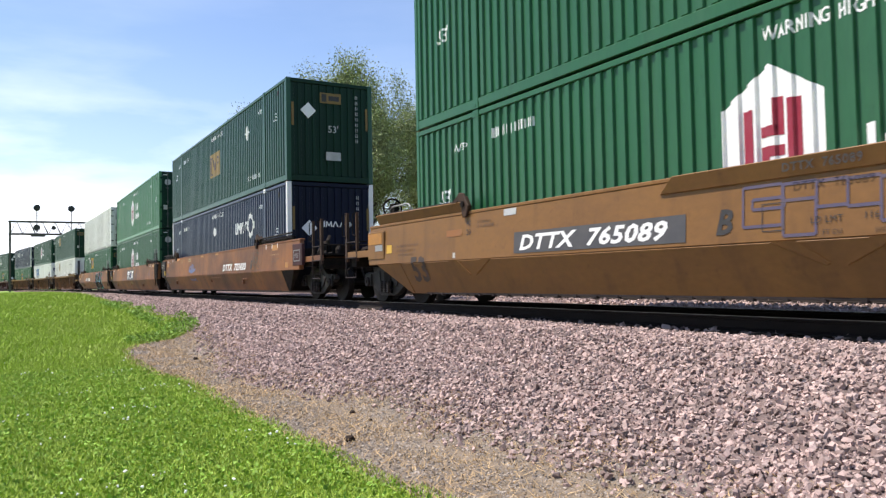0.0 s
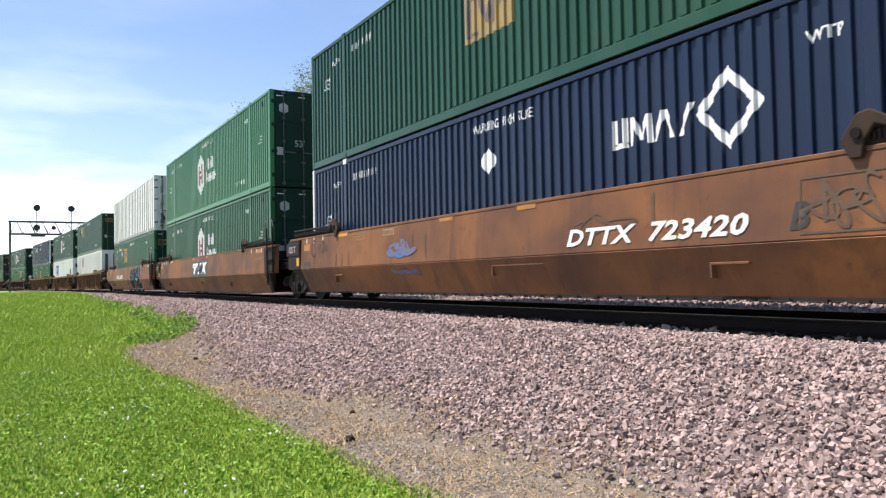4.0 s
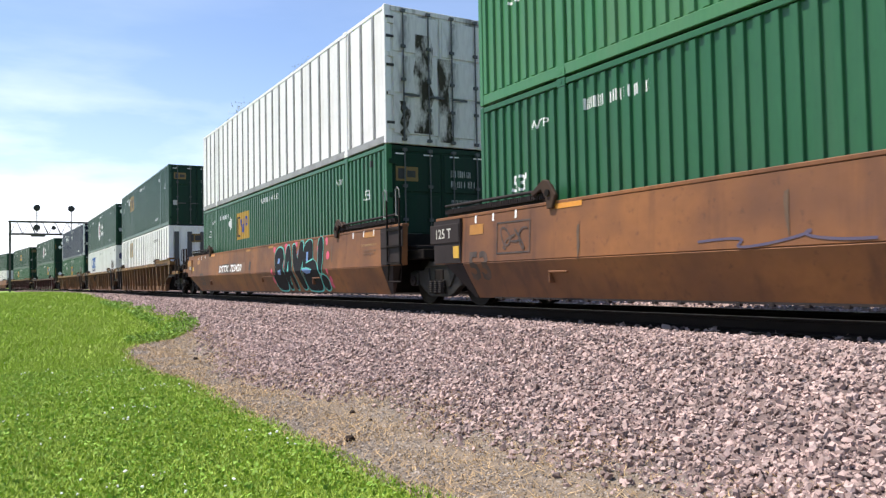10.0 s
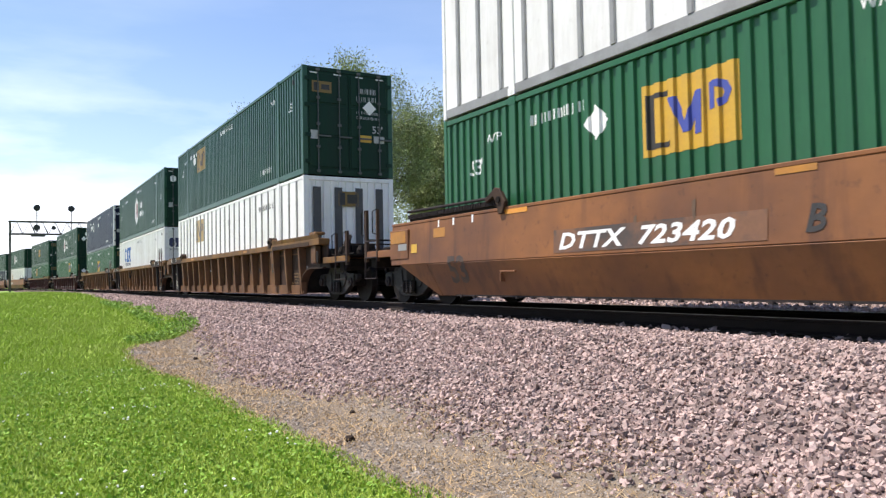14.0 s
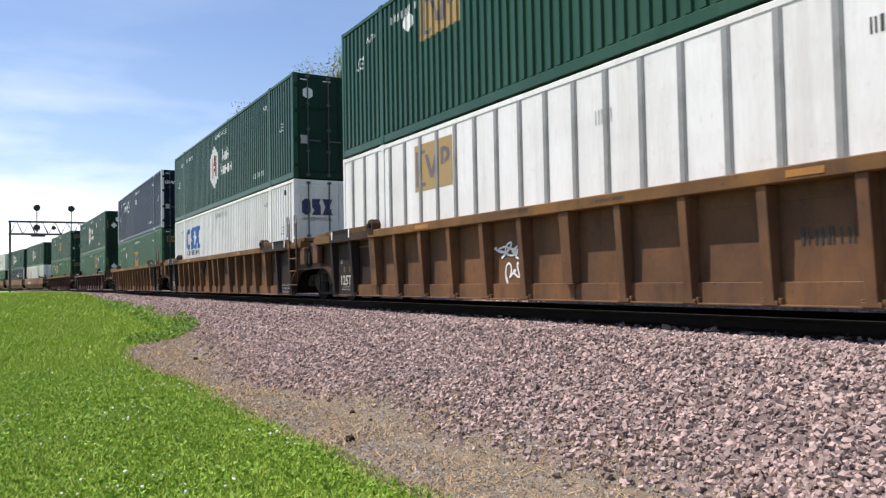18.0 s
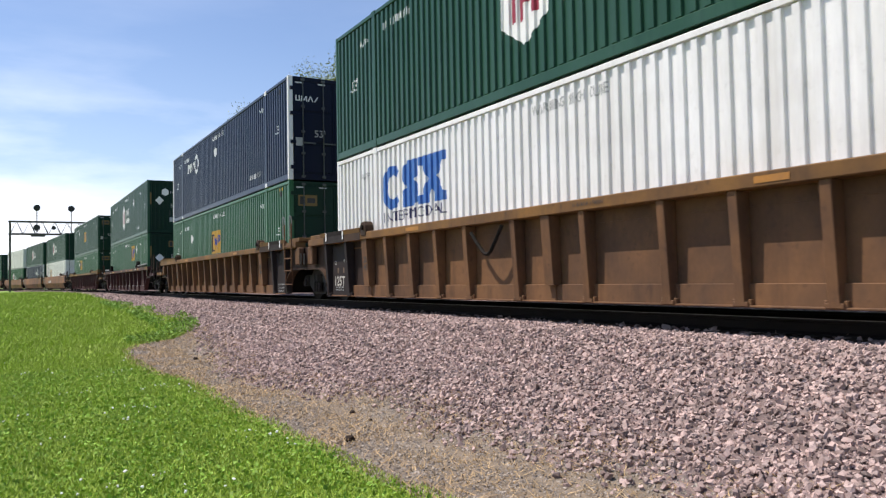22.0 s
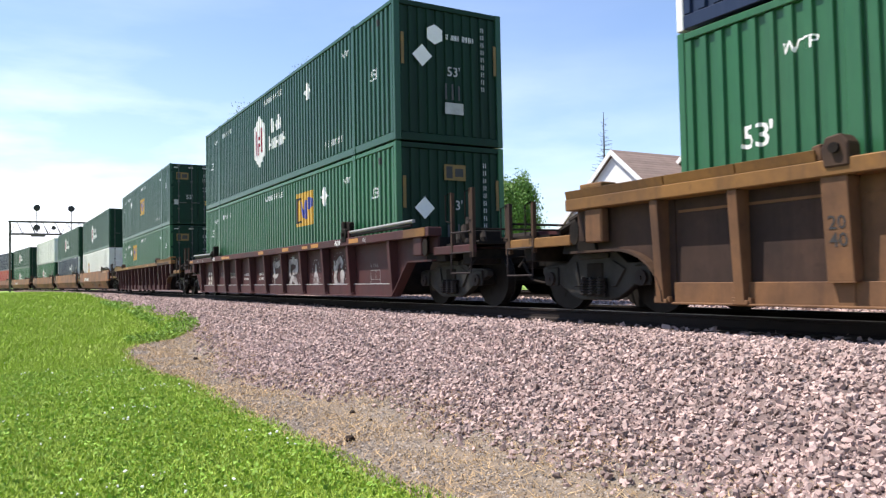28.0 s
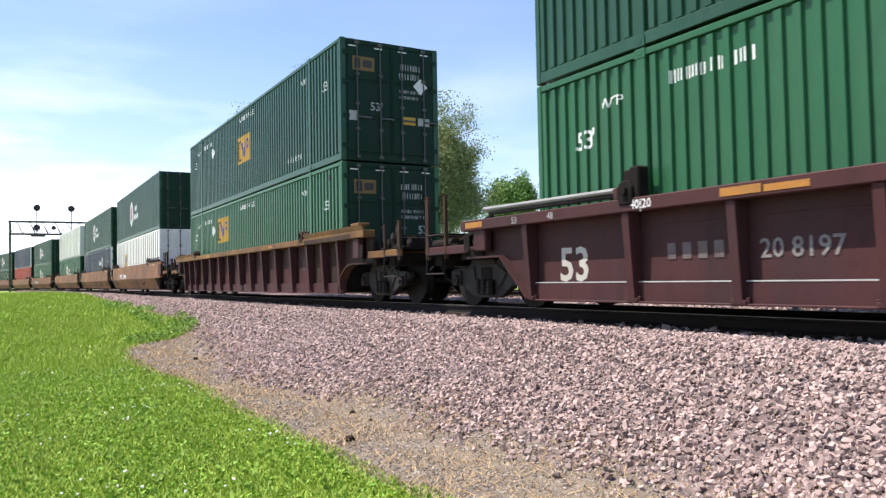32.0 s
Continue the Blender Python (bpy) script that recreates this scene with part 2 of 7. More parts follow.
STONE = material("pink_granite_stone", (0.375, 0.276, 0.25), 0.85, 0, (0.265, 0.218, 0.206), 60, 9, 0.4, 0.3, island=0.5, gloss=0.12)
BED = material("stone_dust", (0.21, 0.153, 0.142), 0.95, 0, (0.105, 0.083, 0.08), 45, 9, 0.5, 0.8, gloss=0.12)
EARTH = material("dry_earth", (0.235, 0.19, 0.145), 0.95, 0, (0.14, 0.115, 0.092), 70, 7, 0.45, 0.8, gloss=0.12)
STRAW = material("dry_straw", (0.45, 0.325, 0.185), 0.8, 0, (0.33, 0.225, 0.12), 10, 3, 0.3, island=0.35, gloss=0.12)
BLADE = material("lawn_blades", (0.285, 0.395, 0.048), 0.6, 0, (0.335, 0.42, 0.08), 5, 0.35, 0.3, island=0.35, gloss=0.25)
WEED = material("weed_leaves", (0.20, 0.33, 0.055), 0.6, 0, (0.14, 0.25, 0.04), 8, 1, 0.3, island=0.4, gloss=0.25)
BLOSSOM = material("clover_blossom", (0.72, 0.74, 0.68), 0.7, 0, (0.6, 0.6, 0.5), 30, 5, 0.15)
LEAF_SPRING = material("spring_leaves", (0.25, 0.30, 0.125), 0.7, 0, (0.31, 0.325, 0.19), 3, 0.25, 0.3, island=0.35, gloss=0.25)
LEAF_FRESH = material("fresh_green_leaves", (0.26, 0.38, 0.09), 0.7, 0, (0.34, 0.42, 0.13), 3, 0.3, 0.3, island=0.35, gloss=0.25)
LEAF_DEEP = material("deep_green_leaves", (0.12, 0.22, 0.055), 0.7, 0, (0.18, 0.27, 0.08), 3, 0.4, 0.3, island=0.4, gloss=0.25)
BARK = material("grey_brown_bark", (0.085, 0.07, 0.058), 0.9, 0, (0.05, 0.042, 0.035), 20, 4, 0.35, 0.5, (2, 2, 0.4), gloss=0.12)
SIDING = material("white_siding", (0.76, 0.76, 0.74), 0.6, 0, (0.64, 0.63, 0.60), 20, 2, 0.12, own=0.04)
SHINGLE = material("brown_shingles", (0.24, 0.18, 0.155), 0.9, 0, (0.19, 0.14, 0.12), 14, 2, 0.3, 0.5, own=0.12, gloss=0.12)
BRICK = material("red_chimney_brick", (0.15, 0.065, 0.05), 0.85, 0, (0.16, 0.07, 0.05), 20, 4, 0.3, 0.3, own=0.2)
GLASS = material("dark_window_glass", (0.03, 0.035, 0.04), 0.08, 0, (0.04, 0.045, 0.05), 5, 1, 0.1)
GANTRY = material("weathered_dark_steel", (0.065, 0.06, 0.058), 0.6, 0.3, (0.10, 0.085, 0.075), 20, 2, 0.3)
LENS = material("black_signal_disc", (0.015, 0.015, 0.016), 0.5, 0, (0.03, 0.03, 0.03), 20, 3, 0.2)


# ---- mesh tools ----
class Form:
    """Collects corners and faces of one mesh."""

    def __init__(self):
        self.v, self.f = [], []

    def hexa(self, p):
        """Eight corners: the lower four in a ring, then the upper four."""
        k = len(self.v)
        self.v += [tuple(q) for q in p]
        self.f += [tuple(k + i for i in q) for q in ((3, 2, 1, 0), (4, 5, 6, 7), (0, 1, 5, 4), (1, 2, 6, 5), (2, 3, 7, 6), (3, 0, 4, 7))]
        return self

    def box(self, x0, x1, y0, y1, z0, z1):
        return self.hexa(((x0, y0, z0), (x1, y0, z0), (x1, y1, z0), (x0, y1, z0), (x0, y0, z1), (x1, y0, z1), (x1, y1, z1), (x0, y1, z1)))

    def prism(self, ring, axis, a, b):
        """A flat ring of 2D points carried along an axis from a to b."""
        k, n = len(self.v), len(ring)
        for c in (a, b):
            for q in ring:
                self.v.append({"x": (c, q[0], q[1]), "y": (q[0], c, q[1]), "z": (q[0], q[1], c)}[axis])
        self.f += [tuple(range(k, k + n)), tuple(range(k + 2 * n - 1, k + n - 1, -1))]
        self.f += [(k + i, k + n + i, k + n + (i + 1) % n, k + (i + 1) % n) for i in range(n)]
        return self

    def disc(self, axis, centre, r, a, b, n=16):
        c0, c1 = centre
        return self.prism([(c0 + r * math.cos(2 * math.pi * i / n), c1 + r * math.sin(2 * math.pi * i / n)) for i in range(n)], axis, a, b)

    def tube(self, path, radii, n=6):
        """A round bar along a path, with a radius at each point (or one for all)."""
        path = [Vector(q) for q in path]
        if not hasattr(radii, "__len__"):
            radii = [radii] * len(path)
        k = len(self.v)
        for i, q in enumerate(path):
            d = (path[min(i + 1, len(path) - 1)] - path[max(i - 1, 0)]).normalized()
            side = d.cross(Vector((0, 0, 1)) if abs(d.z) < 0.9 else Vector((1, 0, 0))).normalized()
            over = side.cross(d)
            for j in range(n):
                a = 2 * math.pi * j / n
                self.v.append(tuple(q + (side * math.cos(a) + over * math.sin(a)) * radii[i]))
        for i in range(len(path) - 1):
            for j in range(n):
                a, b = k + i * n, k + (i + 1) * n
                self.f.append((a + j, a + (j + 1) % n, b + (j + 1) % n, b + j))
        e = k + (len(path) - 1) * n
        self.f += [tuple(range(k + n - 1, k - 1, -1)), tuple(range(e, e + n))]
        return self

    def add(self, other, m=None, flip=False):
        k = len(self.v)
        self.v += [tuple(m @ Vector(q)) if m else q for q in other.v]
        self.f += [tuple(k + i for i in (reversed(q) if flip else q)) for q in other.f]
        return self

    def both_sides(self):
        """Adds the mirror image across the track's middle."""
        k = len(self.v)
        self.f += [tuple(k + i for i in reversed(q)) for q in self.f]
        self.v += [(x, -y, z) for x, y, z in self.v]
        return self

    def mesh(self, name, mat, bevel=0.0, smooth=False):
        me = bpy.data.meshes.new(name)
        me.from_pydata(self.v, [], self.f)
        bm = bmesh.new()
        bm.from_mesh(me)
        bmesh.ops.recalc_face_normals(bm, faces=bm.faces)
        if bevel:
            sharp = [e for e in bm.edges if len(e.link_faces) == 2 and e.calc_face_angle(0) > 0.5]
            bmesh.ops.bevel(bm, geom=sharp, offset=bevel, segments=1, affect="EDGES", clamp_overlap=True)
        bm.to_mesh(me)
        bm.free()
        if smooth:
            me.shade_smooth()
        me.materials.append(mat)
        return me


STORE = {}


def part(name, form, mat, parent, label="", bevel=0.0, smooth=False, key=None, at=None):
    """One mesh object under a thing or a part. Parts with the same key share their mesh."""
    if key is not None:
        key = (key, mat.name)
        if key not in STORE:
            STORE[key] = (form() if callable(form) else form).mesh(name, mat, bevel, smooth)
        me = STORE[key]
    else:
        me = form.mesh(name, mat, bevel, smooth)
    ob = new(name, me)
    ob.parent = parent
    if at is not None:
        ob.matrix_basis = at
    return tagged(ob, label)


def thing(name, label, category, group="", kind="", at=None):
    ob = new(name)
    ob.empty_display_size = 0.2
    if at is not None:
        ob.matrix_basis = at
    return tagged(ob, label, category, group, kind)


def lone(name, form, mat, label, category="", group="", kind="", bevel=0.0, at=None):
    ob = new(name, form.mesh(name, mat, bevel))
    if at is not None:
        ob.matrix_basis = at
    return tagged(ob, label, category, group, kind)


LETTERS = {}


def letters(text, height, slant=0.0, bold=0.0, space=1.0):
    """Flat letter faces as a Form in x and z, from (0, 0), of the given capital height."""
    key = (text, round(slant, 2), round(bold, 3), space)
    if key not in LETTERS:
        cu = bpy.data.curves.new("lettering", "FONT")
        cu.body, cu.shear, cu.offset, cu.space_character, cu.resolution_u = text, slant, bold, space, 2
        ob = new("lettering", cu)
        me = bpy.data.meshes.new_from_object(ob.evaluated_get(bpy.context.evaluated_depsgraph_get()))
        LETTERS[key] = ([tuple(q.co) for q in me.vertices], [tuple(q.vertices) for q in me.polygons])
        bpy.data.objects.remove(ob)
        bpy.data.curves.remove(cu)
        bpy.data.meshes.remove(me)
    v, f = LETTERS[key]
    scale = height / 0.72
    low = min(q[0] for q in v)
    form = Form()
    form.v = [((q[0] - low) * scale, 0.0, q[1] * scale) for q in v]
    form.f = list(f)
    return form


def shift(form, x=0.0, y=0.0, z=0.0, sx=1.0, sz=1.0):
    out = Form()
    out.v = [(q[0] * sx + x, q[1] + y, q[2] * sz + z) for q in form.v]
    out.f = list(form.f)
    return out


def plate(x0, x1, z0, z1):
    f = Form()
    f.v, f.f = [(x0, 0, z0), (x1, 0, z0), (x1, 0, z1), (x0, 0, z1)], [(0, 1, 2, 3)]
    return f


def plates(*spans):
    f = Form()
    for s in spans:
        f.add(plate(*s))
    return f


def poly(points):
    f = Form()
    f.v, f.f = [(x, 0, z) for x, z in points], [tuple(range(len(points)))]
    return f


def bars(width, height, seed, fill=0.72):
    """Writing too faint to read: a row of upright bars."""
    rnd = random.Random(seed)
    f, x = Form(), 0.0
    while x < width - height * 0.3:
        w = height * rnd.choice((0.10, 0.12, 0.13, 0.20))
        if rnd.random() < 0.9:
            f.add(plate(x, min(width, x + w), 0, height * rnd.uniform(0.86, 1.0)))
        x += w + height * rnd.choice((0.14, 0.18, 0.34))
    return f


# Corrugated steel walls: outer flat, slope, inner flat, slope.
PITCH, DEEP = 0.214, 0.038
WAVE = (0.0, 0.088, 0.103, 0.199, 0.214)


def wave(x):
    x = x % PITCH
    if x <= WAVE[1]:
        return 0.0
    if x <= WAVE[2]:
        return DEEP * (x - WAVE[1]) / (WAVE[2] - WAVE[1])
    if x <= WAVE[3]:
        return DEEP
    return DEEP * (WAVE[4] - x) / (WAVE[4] - WAVE[3])


def corrugated(length, z0, z1):
    """A wall along x at y = 0 whose hollows go towards +y, with folded-over top and bottom ends."""
    f = Form()
    n = max(2, round(length / PITCH))
    xs = sorted({round(i * PITCH + w, 4) for i in range(n + 1) for w in WAVE[:4] if i * PITCH + w <= length} | {round(length, 4)})
    for i, x in enumerate(xs):
        y = wave(x)
        f.v += [(x, 0.05, z0 - 0.02), (x, y, z0 + 0.02), (x, y, z1 - 0.02), (x, 0.05, z1 + 0.02)]
        if i:
            k = 4 * i
            f.f += [(k - 4 + j, k + j, k + 1 + j, k - 3 + j) for j in range(3)]
    return f


def pressed(form, x0, corrugated_wall, proud=0.004):
    """Lays flat markings on a wall that starts at x0: cut at each fold of the steel and pushed into the hollows."""
    bm = bmesh.new()
    vs = [bm.verts.new(q) for q in form.v]
    for q in form.f:
        try:
            bm.faces.new([vs[i] for i in q])
        except ValueError:
            pass
    if corrugated_wall:
        bm.normal_update()
        bmesh.ops.triangulate(bm, faces=bm.faces[:], ngon_method="EAR_CLIP")
        lo, hi = min(q[0] for q in form.v), max(q[0] for q in form.v)
        k = math.floor((lo - x0) / PITCH)
        while x0 + k * PITCH < hi:
            for w in WAVE[:4]:
                x = x0 + k * PITCH + w
                if lo < x < hi:
                    bmesh.ops.bisect_plane(bm, geom=bm.verts[:] + bm.edges[:] + bm.faces[:], plane_co=(x, 0, 0), plane_no=(1, 0, 0))
            k += 1
        for q in bm.verts:
            q.co.y += wave(q.co.x - x0)
    for q in bm.verts:
        q.co.y -= proud
    bm.normal_update()
    for q in bm.faces:
        if q.normal.y > 0:
            q.normal_flip()
    out = Form()
    bm.verts.index_update()
    out.v = [tuple(q.co) for q in bm.verts]
    out.f = [tuple(w.index for w in q.verts) for q in bm.faces]
    bm.free()
    return out


# ---- the line of the track ----
TRACK_Y, TRACK_GAP, BEND_X, BEND = 8.075, 5.6, -52.0, 0.00068


def bend(x):
    return -BEND * (x - BEND_X) ** 2 if x < BEND_X else 0.0


def bend_turn(x):
    return math.degrees(math.atan(-2 * BEND * (x - BEND_X))) if x < BEND_X else 0.0


def way(t):
    """Metres that the train has gone since the start."""
    q = (t - 16.0) / 16.0
    return 4.75962 * t + 3.00115 * (q * q - 1) + 1.14624 * (q ** 3 + 1)




# ---- ground ----
def ease(a, b, x):
    x = min(1.0, max(0.0, (x - a) / (b - a)))
    return x * x * (3 - 2 * x)


def lawn_level(x):
    """Height of the lawn beside the track; it rises to the track's level far off."""
    return -0.93 + 0.42 * ease(-13, -34, x) + 0.30 * ease(-30, -64, x)


LAWN_LINE = ((3.0, 2.35), (-4.6, 2.38), (-6.3, 2.28), (-11.6, 2.27), (-13.3, 2.04), (-15.9, 2.04), (-17.3, 2.25), (-18.6, 2.85), (-19.0, 3.4), (-19.5, 4.0), (-22.0, 4.35), (-25.0, 4.50), (-37.0, 4.62), (-62.0, 5.4))
STONE_LINE = ((3.0, 3.55), (-6.1, 3.5), (-7.3, 3.68), (-8.3, 3.48), (-9.6, 3.3), (-10.6, 3.06), (-11.7, 3.04), (-14.0, 3.38), (-16.3, 3.7), (-19.0, 4.15))


def along(line, x):
    """The line's y at x, between its corners."""
    for (a, b), (c, d) in zip(line, line[1:]):
        if x >= c:
            return b + (d - b) * min(1.0, max(0.0, (x - a) / (c - a)))
    return line[-1][1]


def lawn_edge(x):
    """Where the lawn ends towards the track."""
    wob = 0.16 * noise.noise(Vector((x * 0.9, 3.1, 0))) + 0.08 * noise.noise(Vector((x * 3.1, 8.1, 0)))
    return along(LAWN_LINE, x) + wob * 0.6 + bend(x)


def stone_edge(x):
    """Where the ballast begins."""
    wob = 0.22 * noise.noise(Vector((x * 0.7, 13.1, 0))) + 0.14 * noise.noise(Vector((x * 2.3, 1.1, 0)))
    return max(along(STONE_LINE, x) + wob * 0.6, lawn_edge(x)) if x > -19.4 else lawn_edge(x)


def height(x, y):
    b = bend(x) if x > -400 else bend(-400)
    d = abs(y - (TRACK_Y + TRACK_GAP / 2) - b) - (TRACK_GAP / 2 + 2.35)
    side = lawn_level(x) if y < TRACK_Y + b else -0.95
    if x > 8 or y > 60 or y < -20:
        side = side
    bed = -0.195
    if d <= 0:
        z = bed
    else:
        z = max(bed - 0.29 * d, side) if side < bed else bed
        if bed - 0.29 * d < side + 0.12 and side < bed:
            k = ease(side - 0.12, side + 0.12, bed - 0.29 * d)
            z = side + (max(bed - 0.29 * d, side) - side) * k if k < 1 else bed - 0.29 * d
    if y > TRACK_Y + b + 2.0:
        z += 0.07 * ease(TRACK_Y + b + 2.0, TRACK_Y + b + 3.2, y) * (1 if d <= 0 else max(0.0, 1 - d / 2))
    near = abs(x) < 90 and abs(y) < 40
    if near:
        z += 0.025 * noise.noise(Vector((x * 0.8, y * 0.8, 0))) * (1 if d > 0.3 else 0.3)
    return z


def spread_steps(lo, hi, fine, far):
    """Even steps between lo and hi, growing steps out to far on both sides."""
    n = int(round((hi - lo) / fine))
    mid = [lo + (hi - lo) * i / n for i in range(n + 1)]
    out, step, a = [], fine, hi
    while a < far:
        step *= 1.35
        a += step
        out.append(a)
    back, step, a = [], fine, lo
    while a > -far:
        step *= 1.35
        a -= step
        back.append(a)
    return back[::-1] + mid + out


def build_ground():
    xs, ys = spread_steps(-40, 3, 0.22, 3000), spread_steps(-2, 17, 0.16, 3000)
    nx, ny = len(xs), len(ys)
    v = [(x, y, height(x, y)) for x in xs for y in ys]
    f, which = [], []
    for i in range(nx - 1):
        x = (xs[i] + xs[i + 1]) / 2
        le, se, b = lawn_edge(x) if x > -400 else -99, stone_edge(x) if x > -400 else -99, bend(max(x, -400))
        for j in range(ny - 1):
            y = (ys[j] + ys[j + 1]) / 2
            f.append((i * ny + j, (i + 1) * ny + j, (i + 1) * ny + j + 1, i * ny + j + 1))
            # Unseen lane behind the camera and widened far ballast, added to cut green bounce.
            which.append(2 if -16 < y < -3.5 and x > -60 else 0 if y < le else 1 if y < se else 2 if y < TRACK_Y + TRACK_GAP + 9.0 + b else 0)
    me = bpy.data.meshes.new("ground")
    me.from_pydata(v, [], f)
    for m in (LAWN, EARTH, BED):
        me.materials.append(m)
    me.polygons.foreach_set("material_index", which)
    me.shade_smooth()
    tagged(new("ground", me), "mown lawn, dry earth strip, railway ballast bed and added unseen gravel lane", "ground", kind="structure")


CLOD = material("damp_dark_earth", (0.028, 0.02, 0.016), 0.95, 0, (0.05, 0.036, 0.028), 60, 9, 0.4, 0.6, gloss=0.1)
GRAVEL = material("fine_grey_gravel", (0.30, 0.26, 0.22), 0.9, 0, (0.20, 0.17, 0.15), 60, 9, 0.3, island=0.5)
CLOVER = material("clover_leaves", (0.21, 0.36, 0.046), 0.6, 0, (0.16, 0.29, 0.038), 8, 1, 0.3, island=0.4, gloss=0.25)
LAWN = material("lawn_sward", (0.16, 0.27, 0.032), 0.9, 0, (0.21, 0.305, 0.052), 40, 0.5, 0.35, 0.6)


def scatter(name, mat, points, sizes, template, faces, label, category, jitter=0.22, flat=0.75, upright=False, seed=1, parent=None, lying=0.35):
    """Many small pieces joined into one mesh: a template turned, stretched and roughened at each point."""
    rng = np.random.default_rng(seed)
    n, k = len(points), len(template)
    base = np.repeat(np.asarray(template, float)[None], n, 0)
    if not upright:
        base = base * (1 + 0.5 * jitter * rng.uniform(-1, 1, (n, k, 1))) + jitter * 0.6 * rng.uniform(-1, 1, (n, k, 3))
        base = base * rng.uniform(0.55, 1.35, (n, 1, 3)) * np.array([1, 1, flat])
        q = rng.normal(size=(n, 4))
        q[:, 1:3] *= 0.8
        q /= np.linalg.norm(q, axis=1)[:, None]
        w, a, b, c = q.T
        rot = np.stack([np.stack([1 - 2 * (b * b + c * c), 2 * (a * b - c * w), 2 * (a * c + b * w)], 1), np.stack([2 * (a * b + c * w), 1 - 2 * (a * a + c * c), 2 * (b * c - a * w)], 1), np.stack([2 * (a * c - b * w), 2 * (b * c + a * w), 1 - 2 * (a * a + b * b)], 1)], 1)
        base = np.einsum("nij,nkj->nki", rot, base)
    else:
        a = rng.uniform(0, 2 * np.pi, n)
        lean = rng.normal(0, lying, (n, 2))
        x, y, z = base[..., 0], base[..., 1], base[..., 2]
        ca, sa = np.cos(a)[:, None], np.sin(a)[:, None]
        base = np.stack([x * ca - y * sa + z * lean[:, :1], x * sa + y * ca + z * lean[:, 1:], z * rng.uniform(0.6, 1.25, (n, 1))], 2)
    verts = base * np.asarray(sizes)[:, None, None] + np.asarray(points)[:, None, :]
    sides = len(faces[0])
    idx = (np.asarray(faces)[None] + (np.arange(n) * k)[:, None, None]).reshape(-1)
    me = bpy.data.meshes.new(name)
    me.vertices.add(n * k)
    me.vertices.foreach_set("co", verts.reshape(-1).astype(np.float32))
    me.loops.add(len(idx))
    me.loops.foreach_set("vertex_index", idx.astype(np.int32))
    polys = len(idx) // sides
    me.polygons.add(polys)
    me.polygons.foreach_set("loop_start", np.arange(polys, dtype=np.int32) * sides)
    me.update(calc_edges=True)
    me.shade_flat()
    me.materials.append(mat)
    ob = new(name, me)
    if parent is not None:
        ob.parent = parent
        return tagged(ob, label, kind="stuff")
    return tagged(ob, label, category, kind="stuff")


PHI = (1 + 5 ** 0.5) / 2
ICO = [(a / 1.9, b / 1.9, c / 1.9) for a, b, c in ((-1, PHI, 0), (1, PHI, 0), (-1, -PHI, 0), (1, -PHI, 0), (0, -1, PHI), (0, 1, PHI), (0, -1, -PHI), (0, 1, -PHI), (PHI, 0, -1), (PHI, 0, 1), (-PHI, 0, -1), (-PHI, 0, 1))]
ICO_FACES = [(0, 11, 5), (0, 5, 1), (0, 1, 7), (0, 7, 10), (0, 10, 11), (1, 5, 9), (5, 11, 4), (11, 10, 2), (10, 7, 6), (7, 1, 8), (3, 9, 4), (3, 4, 2), (3, 2, 6), (3, 6, 8), (3, 8, 9), (4, 9, 5), (2, 4, 11), (6, 2, 10), (8, 6, 7), (9, 8, 1)]
BLOCK = [(-0.62, -0.55, -0.5), (0.62, -0.5, -0.55), (0.55, 0.6, -0.5), (-0.6, 0.55, -0.55), (-0.5, -0.45, 0.55), (0.45, -0.55, 0.5), (0.5, 0.5, 0.55), (-0.45, 0.5, 0.45), (0.1, 0.0, 0.66)]
BLOCK_FACES = [(0, 2, 1), (0, 3, 2), (0, 1, 5), (0, 5, 4), (1, 2, 6), (1, 6, 5), (2, 3, 7), (2, 7, 6), (3, 0, 4), (3, 4, 7), (4, 5, 8), (5, 6, 8), (6, 7, 8), (7, 4, 8)]
BLADE_SHAPE, BLADE_FACES = [(-0.15, 0, 0), (0.15, 0, 0), (0.04, 0.14, 1)], [(0, 1, 2)]


def sown(rng, x0, x1, y0, y1, per_metre, keep):
    n = int((x1 - x0) * (y1 - y0) * per_metre)
    out = []
    for x, y in zip(rng.uniform(x0, x1, n), rng.uniform(y0, y1, n)):
        if keep(x, y):
            out.append((x, y, height(x, y)))
    return out


